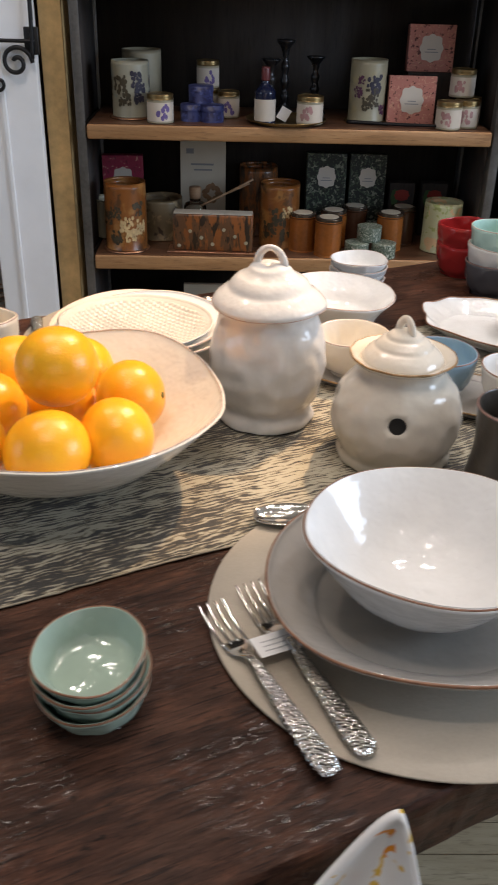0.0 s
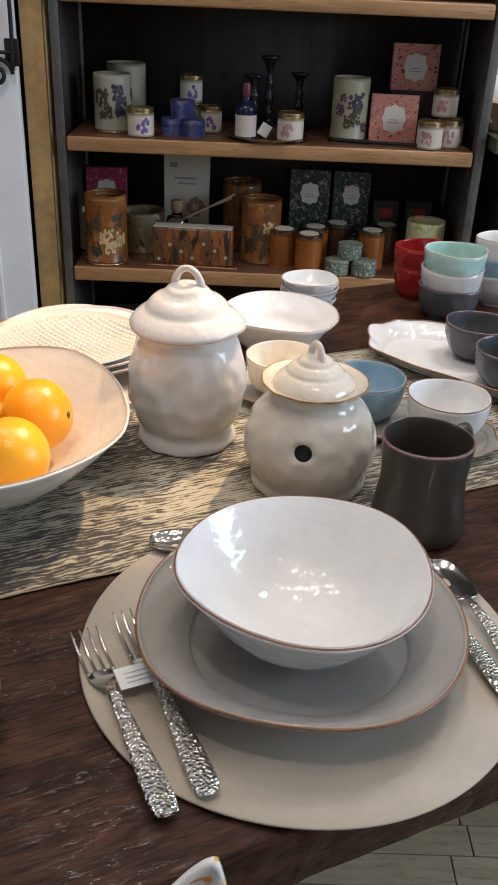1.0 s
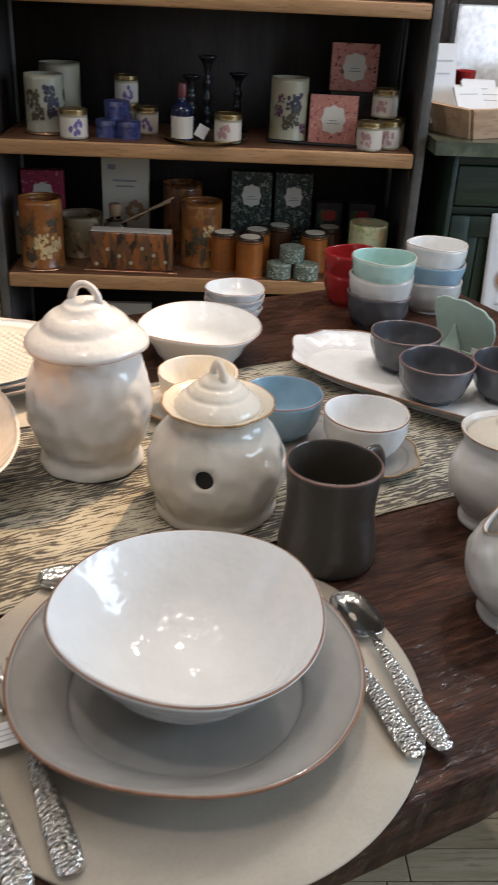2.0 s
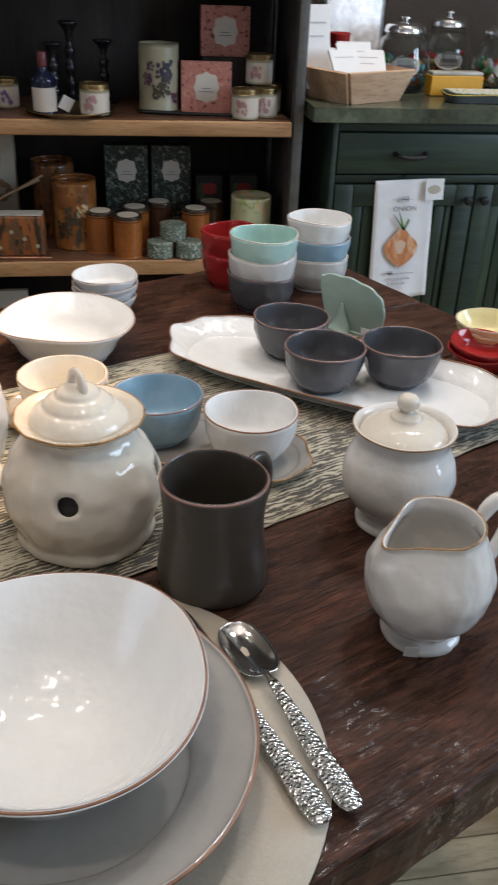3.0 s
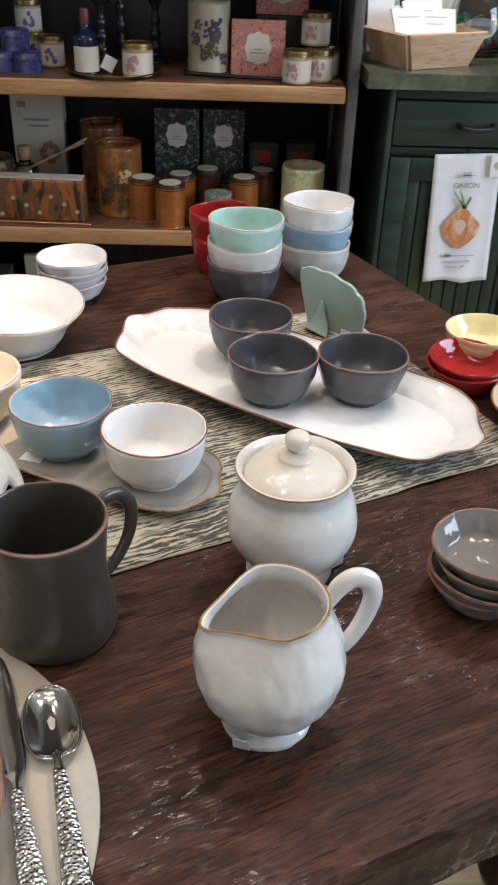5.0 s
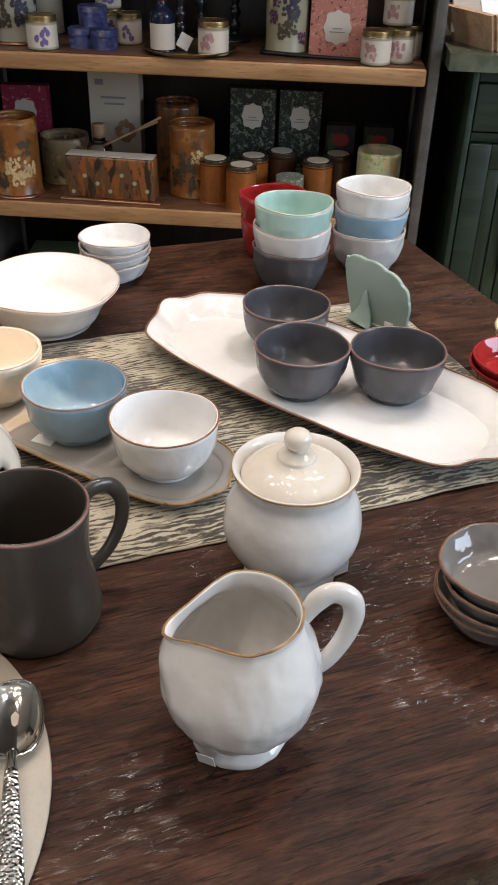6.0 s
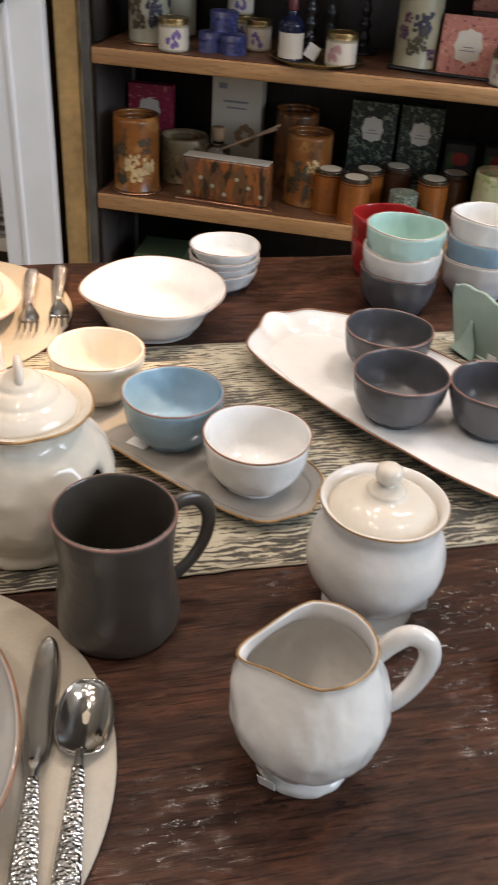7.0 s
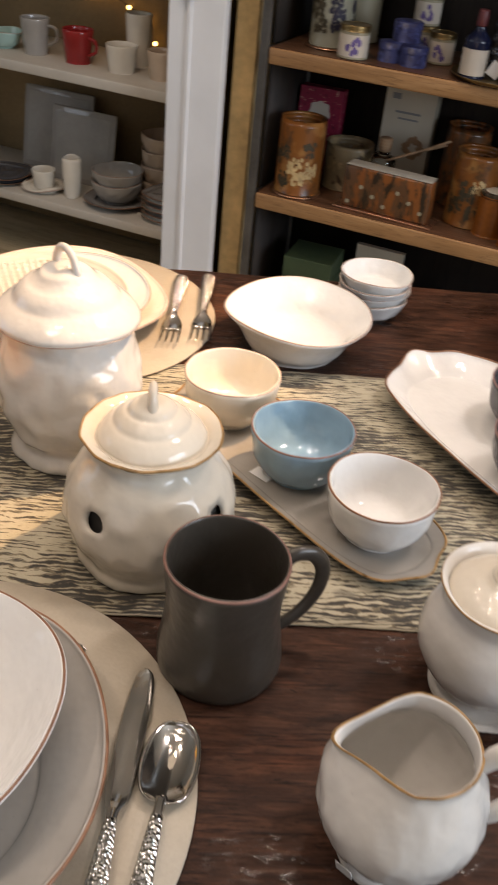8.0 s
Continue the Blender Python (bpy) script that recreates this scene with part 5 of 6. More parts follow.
def spray(ob, r, zc, ang, size, material, name="print", label="printed flower spray", count=12):
    """A flower spray wrapped round a jar or candle: petals lying 0.4 mm proud."""
    bm = bmesh.new()
    rnd = random.Random(int(zc * 1e4) + int(ang))
    for k in range(count):
        da, dz = rnd.uniform(-0.45, 0.45) * size / r, rnd.uniform(-0.5, 0.5) * size
        a = radians(ang) + da
        q = rnd.uniform(0.55, 1.0) * size * 0.62 / math.sqrt(count)
        pts = []
        for j in range(7):
            b = 2 * math.pi * j / 7
            aa = a + q * 1.1 * math.cos(b) / r
            pts.append(bm.verts.new(((r + 0.0005) * math.cos(aa), (r + 0.0005) * math.sin(aa), zc + dz + q * 1.5 * math.sin(b))))
        bm.faces.new(pts)
    bmesh.ops.recalc_face_normals(bm, faces=bm.faces)
    part(name, bm, material, ob, label, False)


def press(ob, r, rows):
    """Dried flowers pressed into the wax: height, bearing, size, material."""
    for z, ang, size, material in rows:
        spray(ob, r * 1.013 + 0.0005, z, ang, size, material, "pressed_flower", "dried flowers pressed into the wax", 30)
    return ob


def label_jar(r, h, label, ang, print_mat=LILAC, lid=BRASS):
    ob = thing("candle_jar", 0, 0, 0, 0, label, "candle jar", "labelled candle jars")
    part("glass", lathe([(0, 0), (r * 0.92, 0), (r, 0.005), (r, 0.005), (r, h * 0.76), (r * 0.93, h * 0.80), (0, h * 0.80)], 36, None, n=2), WAX, ob)
    part("paper_label", lathe([(r + 0.0003, 0.007), (r + 0.0003, h * 0.73)], 36, None, n=1), LABEL, ob, "cream paper label")
    part("lid", lathe([(0, h * 0.80), (r * 0.98, h * 0.80), (r, h * 0.82), (r, h * 0.82), (r, h * 0.97), (r * 0.96, h), (r * 0.9, h - 0.001), (0, h - 0.002)], 36, None, n=2), lid, ob, "brass screw lid")
    spray(ob, r, h * 0.40, ang, r * 0.9, print_mat)
    return ob


def put(ob, x, y, z, rz=0.0):
    ob.matrix_basis = pose(x, y, z, 0, 0, rz)
    return ob


# upper board
coaster(-0.308, 2.51, U_Z, 0.062, COPPER, "small copper coaster under a candle")
put(press(pillar_candle("pillar_candle", 0.055, 0.150, WAXBLUE, "ivory pillar candle with pressed violet flowers", 1), 0.055, ((0.095, -118, 0.046, DRYHERB), (0.100, -62, 0.050, DRYVIOLET), (0.060, -58, 0.034, DRYVIOLET), (0.055, -104, 0.040, DRYHERB), (0.085, 10, 0.05, DRYVIOLET), (0.085, 180, 0.05, DRYHERB))), -0.310, 2.51, U_Z + 0.004)
put(pillar_candle("pillar_candle", 0.060, 0.170, WAX, "plain ivory pillar candle at the back of the shelf", 2), -0.290, 2.67, U_Z)
put(label_jar(0.0385, 0.080, "white candle jar with a violet lavender print", -75), -0.217, 2.425, U_Z)
for _x, _y, _z, _r in ((-0.128, 2.47, U_Z, 0.032), (-0.065, 2.46, U_Z, 0.034), (-0.098, 2.53, U_Z, 0.036), (-0.100, 2.495, U_Z + 0.049, 0.036)):
    _t = thing("round_tin", _x, _y, _z, 0, "violet blue round tin in a small pile", "tin", "violet tins")
    part("box", lathe([(0, 0), (_r, 0), (_r, 0), (_r, 0.03), (0, 0.03)], 28, None, n=1), BLUEBOX, _t)
    part("lid", lathe([(0, 0.0302), (_r + 0.001, 0.0302), (_r + 0.001, 0.0302), (_r + 0.001, 0.046), (_r - 0.002, 0.0482), (0, 0.0482)], 28, None, n=1), BLUEBOX, _t)
put(label_jar(0.034, 0.078, "white candle jar with an iris print on a stack", -80), -0.082, 2.60, U_Z + 0.078)
put(label_jar(0.034, 0.078, "white candle jar under another one", -80), -0.080, 2.605, U_Z)
put(label_jar(0.033, 0.076, "white candle jar with an iris print", -85), -0.018, 2.55, U_Z)
_tr = thing("round_tray", 0.155, 2.475, U_Z, 0, "round aged brass tray on the shelf", "tray")
part("dish", lathe([(0, 0), (0.095, 0.0), (0.118, 0.008), (0.122, 0.011), (0.119, 0.012), (0.096, 0.004), (0, 0.003)], 56, None, n=3), BRASS, _tr)
_bt = thing("bottle", 0.090, 2.445, U_Z + 0.0035, 0, "dark navy bottle with a cream label and red seal", "bottle")
part("glass", lathe([(0, 0), (0.029, 0), (0.031, 0.004), (0.031, 0.072), (0.029, 0.088), (0.016, 0.102), (0.011, 0.112), (0.0105, 0.142), (0.012, 0.146), (0, 0.146)], 32, None, n=3), NAVY, _bt)
part("paper_label", lathe([(0.0314, 0.006), (0.0314, 0.066)], 32, None, n=1), LABEL, _bt, "cream paper label")
part("seal", lathe([(0.0108, 0.115), (0.0125, 0.118), (0.012, 0.148), (0.009, 0.152), (0, 0.152)], 20, None, n=2), mat("red_wax_seal", (0.11, 0.022, 0.025), 0.4), _bt, "red wax seal on the neck")
_tg = thing("price_tag", 0.148, 2.44, U_Z + 0.03, 0, "white paper price tag leaning on a bottle", "price tag")
part("card", box(-0.016, -0.0004, -0.026, 0.016, 0.0004, 0.012), PAPER, _tg, smooth=False)
_tg.matrix_basis = pose(0.150, 2.438, U_Z + 0.034, 14, 28, 5)
put(label_jar(0.0385, 0.079, "white candle jar with a rose print on the brass tray", -110, PINKPRINT), 0.222, 2.43, U_Z + 0.0035)


def candlestick(h, label):
    ob = thing("candlestick", 0, 0, 0, 0, label, "candlestick", "turned candlesticks")
    k = h / 0.19
    part("stem", lathe([(0, 0), (0.036, 0), (0.037, 0.006), (0.022, 0.014), (0.010, 0.024 * k), (0.015, 0.045 * k), (0.009, 0.06 * k), (0.015, 0.082 * k), (0.009, 0.10 * k), (0.014, 0.122 * k), (0.008, 0.138 * k), (0.012, 0.160 * k), (0.018, 0.172 * k), (0.027, 0.182 * k), (0.028, 0.188 * k), (0.010, 0.190 * k), (0, 0.186 * k)], 28, None, n=3), mat("pewter_stem", (0.06, 0.06, 0.065), 0.28, metal=0.8, var=0.3), ob)
    return ob


put(candlestick(0.165, "turned dark pewter candlestick"), 0.112, 2.60, U_Z)
put(candlestick(0.215, "tall turned dark pewter candlestick"), 0.158, 2.66, U_Z)
put(candlestick(0.170, "short turned dark pewter candlestick"), 0.253, 2.66, U_Z)
coaster(0.402, 2.53, U_Z, 0.062, BRASS, "small brass coaster under a candle")
put(press(pillar_candle("pillar_candle", 0.0545, 0.165, WAXPLUM, "ivory pillar candle with pressed plum flowers", 3), 0.0545, ((0.118, -118, 0.022, DRYPLUM), (0.085, -128, 0.030, DRYPLUM), (0.105, -76, 0.050, DRYVIOLET), (0.070, -80, 0.046, DRYHERB), (0.050, -96, 0.034, DRYHERB), (0.035, -45, 0.026, DRYPLUM))), 0.402, 2.53, U_Z + 0.004)


def seal_shape(w, h, y, n=36):
    bm = bmesh.new()
    pts = []
    for k in range(n):
        a = 2 * math.pi * k / n
        s = 1 + 0.07 * math.cos(8 * a)
        q = (abs(math.cos(a)) ** 2.6 + abs(math.sin(a)) ** 2.6) ** (-1 / 2.6)
        pts.append(bm.verts.new((w * math.cos(a) * s * q, y, h * math.sin(a) * s * q)))
    bm.faces.new(pts)
    ext = bmesh.ops.extrude_face_region(bm, geom=bm.faces[:])
    for g in ext["geom"]:
        if isinstance(g, bmesh.types.BMVert):
            g.co.y += 0.0012
    bmesh.ops.recalc_face_normals(bm, faces=bm.faces)
    return bm


def gift_box(w, h, d, material, label, m, seal_z=0.5, seal_k=1.0, band=None):
    ob = thing("gift_box", 0, 0, 0, 0, label, "box", "boxed candles")
    part("carton", box(-w / 2, 0, 0, w / 2, d, h, 0.0015), material, ob, smooth=False)
    s = seal_shape(w * 0.24 * seal_k, w * 0.27 * seal_k, -0.0014)
    bmesh.ops.translate(s, verts=s.verts, vec=(0, 0, h * seal_z))
    part("seal", s, LABEL, ob, "cream scalloped label", False)
    for k, ww in enumerate((0.10, 0.16)):
        part("print", box(-w * ww * 0.9, -0.0022, h * seal_z - 0.004 - 0.008 * k, w * ww * 0.9, -0.0016, h * seal_z - 0.0015 - 0.008 * k), INK, ob, "bar of small grey print", False)
    if band:
        part("band", box(-w / 2 + 0.001, -0.0012, 0.002, w / 2 - 0.001, -0.0002, h * 0.2), band, ob, "lighter leaf band", False)
    ob.matrix_basis = m
    return ob


gift_box(0.140, 0.136, 0.05, PINKBOX, "pink dotted gift box with a cream label", pose(0.531, 2.485, U_Z, -6, 0, -4))
_rs = thing("display_riser", 0.60, 2.62, U_Z, 0, "small dark wooden riser behind the gift boxes", "riser")
part("block", box(-0.07, -0.03, 0, 0.07, 0.05, 0.136, 0.003), BACKBOARD, _rs)
gift_box(0.140, 0.132, 0.05, PINKBOX, "pink dotted gift box standing on a riser", pose(0.597, 2.60, U_Z + 0.1365, -5, 0, -4))
_wand = thing("incense_holder", 0.50, 2.405, U_Z, 0, "long dark incense holder at the shelf's front", "incense holder")
part("body", sweep([(-0.16, 0.075, 0.005), (-0.02, 0.035, 0.006), (0.11, 0.0, 0.009)], [0.009, 0.008, 0.007], 10, 0.6), BLACKIRON, _wand)
for _x, _y, _z, _a in ((0.630, 2.415, U_Z, -110), (0.690, 2.45, U_Z, -100), (0.715, 2.53, U_Z, -90), (0.682, 2.505, U_Z + 0.079, -120)):
    put(label_jar(0.037, 0.078, "white candle jar with a rose print, one of four", _a, PINKPRINT), _x, _y, _z)

# lower board
coaster(-0.335, 2.455, L_Z, 0.066, COPPER, "copper coaster under an amber candle")
put(press(pillar_candle("pillar_candle", 0.064, 0.196, WAXORANGE, "amber pillar candle with pressed daisies", 4), 0.064, ((0.085, -82, 0.046, DAISY), (0.045, -112, 0.040, DRYHERB), (0.050, -72, 0.036, DAISY), (0.120, -112, 0.036, DRYHERB), (0.130, -50, 0.04, DRYHERB), (0.075, -40, 0.04, DAISY), (0.10, -140, 0.04, DRYHERB))), -0.335, 2.457, L_Z + 0.004)
gift_box(0.132, 0.245, 0.05, REDBOX, "crimson flowered gift box with a cream label", pose(-0.362, 2.65, L_Z, -3, 0, 4), 0.70, 1.0)
put(pillar_candle("pillar_candle", 0.070, 0.125, WAXHERB, "low tan candle with dark dried herbs", 5), -0.235, 2.60, L_Z)
put(pillar_candle("pillar_candle", 0.052, 0.120, WAX, "low plain ivory candle at the back", 6), -0.40, 2.60, L_Z)
_bx = thing("reed_diffuser_box", -0.10, 2.68, L_Z, 0, "tall cream carton with brown spice drawings", "box")
part("carton", box(-0.075, 0, 0, 0.075, 0.06, 0.295, 0.0015), CARD, _bx, smooth=False)
for _q in ((-0.04, 0.215, 0.035, 0.221), (-0.03, 0.198, 0.03, 0.203), (-0.055, 0.252, -0.03, 0.268)):
    part("print", box(_q[0], -0.001, _q[1], _q[2], -0.0001, _q[3]), INK, _bx, "bar of small dark print", False)
for _k in range(9):
    _a = _k * 0.72
    _s = seal_shape(0.013, 0.008, -0.0012, 12)
    bmesh.ops.rotate(_s, verts=_s.verts, cent=(0, 0, 0), matrix=Matrix.Rotation(_a, 3, "Y"))
    bmesh.ops.translate(_s, verts=_s.verts, vec=(0.03 + 0.022 * math.cos(_a), -0.0002 * _k, 0.125 + 0.022 * math.sin(_a)))
    part("print", _s, BROWNPRINT, _bx, "brown spice drawing", False)
_bd = thing("reed_diffuser", -0.122, 2.56, L_Z, 0, "small glass reed diffuser with a cork and two sticks", "diffuser")
part("bottle", lathe([(0, 0), (0.036, 0), (0.038, 0.01), (0.036, 0.11), (0.018, 0.125), (0.017, 0.135), (0, 0.135)], 28, None, n=3), glass("pale_bottle_glass", (0.9, 0.85, 0.75)), _bd)
part("cork", lathe([(0, 0.1355), (0.017, 0.1355), (0.019, 0.16), (0.018, 0.172), (0, 0.172)], 20, None, n=2), TWIG, _bd)
for _e in ((0.185, -0.03, 0.205), (0.175, -0.02, 0.190)):
    part("stick", sweep([(0.02, -0.045, 0.122), (0.1, -0.035, 0.16), _e], [0.0035, 0.0035, 0.0035], 7, n=2), TWIG, _bd)
_bl = thing("block_candle", -0.063, 2.405, L_Z, -3, "long amber block candle with embedded spices on a tray", "candle")
part("tray", box(-0.142, -0.005, 0.0, 0.142, 0.075, 0.006, 0.002), COPPER, _bl, "thin copper tray")
part("wax", box(-0.125, 0.006, 0.0062, 0.125, 0.066, 0.120, 0.006), WAXDARK, _bl)
part("top_glaze", box(-0.122, 0.009, 0.1202, 0.122, 0.063, 0.1225, 0.001), mat("frosted_wax_top", (0.45, 0.43, 0.38), 0.3, var=0.2), _bl, "pale frosted wax top")
for _k in range(7):
    _s = seal_shape(0.0055, 0.0055, 0.0045, 12)
    bmesh.ops.translate(_s, verts=_s.verts, vec=(-0.105 + 0.035 * _k, 0, 0.022 + 0.066 * ((_k * 37) % 10) / 10))
    part("pressed_flower", _s, WAX, _bl, "small pale pressed flower", False)
put(press(pillar_candle("pillar_candle", 0.063, 0.190, WAXORANGE, "tall amber pillar candle with darker flowers", 8), 0.063, ((0.10, -95, 0.05, DRYHERB), (0.06, -120, 0.05, DRYHERB), (0.115, -70, 0.034, DAISY), (0.05, -70, 0.05, DRYHERB))), 0.150, 2.53, L_Z)
put(pillar_candle("pillar_candle", 0.063, 0.210, WAXDARK, "dark amber pillar candle at the back", 9), 0.085, 2.68, L_Z)


def amber_jar(r, h, label, glass_m):
    ob = thing("amber_jar", 0, 0, 0, 0, label, "candle jar", "amber candle jars")
    part("glass", lathe([(0, 0), (r * 0.93, 0), (r, 0.006), (r, h * 0.86), (r * 0.94, h * 0.89), (0, h * 0.89)], 36, None, n=3), glass_m, ob)
    part("lid", lathe([(0, h * 0.89), (r * 0.97, h * 0.89), (r * 0.98, h * 0.90), (r * 0.98, h * 0.98), (r * 0.94, h), (r * 0.5, h), (0, h)], 36, None, n=2), mat("jar_lid", (0.10, 0.075, 0.055), 0.25, metal=0.7), ob, "dark metal lid")
    part("top_disc", lathe([(0, h + 0.0012), (r * 0.72, h + 0.0012), (r * 0.72, h + 0.0002), (0, h + 0.0002)], 28, None, n=1), CARD, ob, "pale lid sticker", False)
    return ob


for _x, _y, _g in ((0.300, 2.425, AMBER), (0.222, 2.475, AMBER), (0.325, 2.52, AMBER), (0.505, 2.50, AMBER), (0.40, 2.58, AMBERDK), (0.56, 2.58, AMBERDK)):
    put(amber_jar(0.042, 0.118, "amber glass candle jar with a dark metal lid", _g), _x, _y, L_Z)
gift_box(0.130, 0.265, 0.05, GREENBOX, "dark green leaf-print gift box with a grey label", pose(0.308, 2.645, L_Z, -3, 0, 0), 0.72, 0.95, FOILGREEN)
gift_box(0.120, 0.265, 0.05, GREENBOX, "dark green leaf-print gift box beside its twin", pose(0.445, 2.645, L_Z, -3, 0, 0), 0.72, 0.95, FOILGREEN)
for _x, _y, _z in ((0.392, 2.415, L_Z), (0.476, 2.41, L_Z), (0.432, 2.44, L_Z + 0.0445)):
    _t = thing("wrapped_soap", _x, _y, _z, 0, "round soap wrapped in green leaf-print foil", "soap", "wrapped soaps")
    part("wrap", lathe([(0, 0), (0.035, 0.0), (0.038, 0.004), (0.038, 0.040), (0.034, 0.044), (0, 0.044)], 30, handmade(3, 0.02, 0, 5, out=0.01), n=2), FOILGREEN, _t)
put(pillar_candle("pillar_candle", 0.060, 0.150, WAXGREEN, "pale green pillar candle with pressed fruit slices", 12), 0.672, 2.50, L_Z)
for _x in (0.565, 0.675):
    _t = thing("gift_box", _x, 2.66, L_Z, 0, "small black box with a red flower", "box", "black boxes")
    part("carton", box(-0.042, 0, 0, 0.042, 0.05, 0.175, 0.0015), BACKBOARD, _t, smooth=False)
    _s = seal_shape(0.024, 0.018, -0.0014, 18)
    bmesh.ops.translate(_s, verts=_s.verts, vec=(0, 0, 0.135))
    part("print", _s, mat("red_flower_print", (0.30, 0.03, 0.02), 0.6), _t, "red flower print", False)
    _s = seal_shape(0.012, 0.026, -0.0010, 14)
    bmesh.ops.translate(_s, verts=_s.verts, vec=(-0.024, 0, 0.128))
    part("print", _s, mat("green_leaf_print", (0.04, 0.10, 0.03), 0.6), _t, "green leaf print", False)
# bottom board
for _k in range(3):
    _t = thing("green_carton", -0.265, 2.44, F_Z + 0.062 * _k, 2 * _k, "flat dull green carton in a low pile", "box", "green cartons")
    part("carton", box(-0.075, 0, 0, 0.075, 0.15, 0.0605, 0.002), mat("green_card", (0.045, 0.075, 0.035), 0.6, var=0.2), _t, smooth=False)
_t = thing("cream_card_stand", -0.09, 2.60, F_Z, 0, "pale printed card standing on the bottom shelf", "card")
part("card", box(-0.075, 0, 0, 0.075, 0.02, 0.21, 0.001), CARD, _t, smooth=False)
put(amber_jar(0.05, 0.11, "amber jar on the bottom shelf", AMBER), -0.15, 2.45, F_Z)
put(amber_jar(0.05, 0.11, "amber jar on the bottom shelf", AMBERDK), 0.06, 2.5, F_Z)

# ---- tea towels on the cabinet ----
LINEN = mat("white_linen", (0.80, 0.79, 0.80), 0.85, var=0.04, scale=30, bstr=0.5, bscale=500)
ONION = blotchy("onion_watercolour", (0.66, 0.27, 0.11), [(0.80, 0.56, 0.38), (0.52, 0.15, 0.05)], 22.0, 0.53, 0.85, 0.16, (2.2, 1.0, 0.7))
SHOOT = mat("green_watercolour", (0.16, 0.26, 0.10), 0.85, var=0.3, scale=60)


def flat_shape(points, y):
    bm = bmesh.new()
    f = bm.faces.new([bm.verts.new((x, y, z)) for x, z in points])
    ext = bmesh.ops.extrude_face_region(bm, geom=[f])
    for g in ext["geom"]:
        if isinstance(g, bmesh.types.BMVert):
            g.co.y += 0.0004
    bmesh.ops.recalc_face_normals(bm, faces=bm.faces)
    return bm


PEEL = blotchy("peel_watercolour", (0.72, 0.40, 0.22), [(0.70, 0.34, 0.16)], 40.0, 0.55, 0.85, 0.15)
PALEPEEL = blotchy("pale_peel_watercolour", (0.76, 0.54, 0.40), [(0.74, 0.44, 0.28)], 60.0, 0.55, 0.85, 0.2)
VEIN = mat("rust_watercolour", (0.55, 0.19, 0.075), 0.85, var=0.35, scale=60)


def word(text, size, at, material, parent):
    """A printed word, upright and facing the table."""
    cu = bpy.data.curves.new("print", "FONT")
    cu.body, cu.size, cu.align_x, cu.extrude = text, size, "CENTER", 0.0002
    cu.materials.append(material)
    ob = new("print", cu)
    ob.parent = parent
    ob["label"] = "small grey printed word"
    ob.matrix_basis = pose(*at, 90, 0, 0)


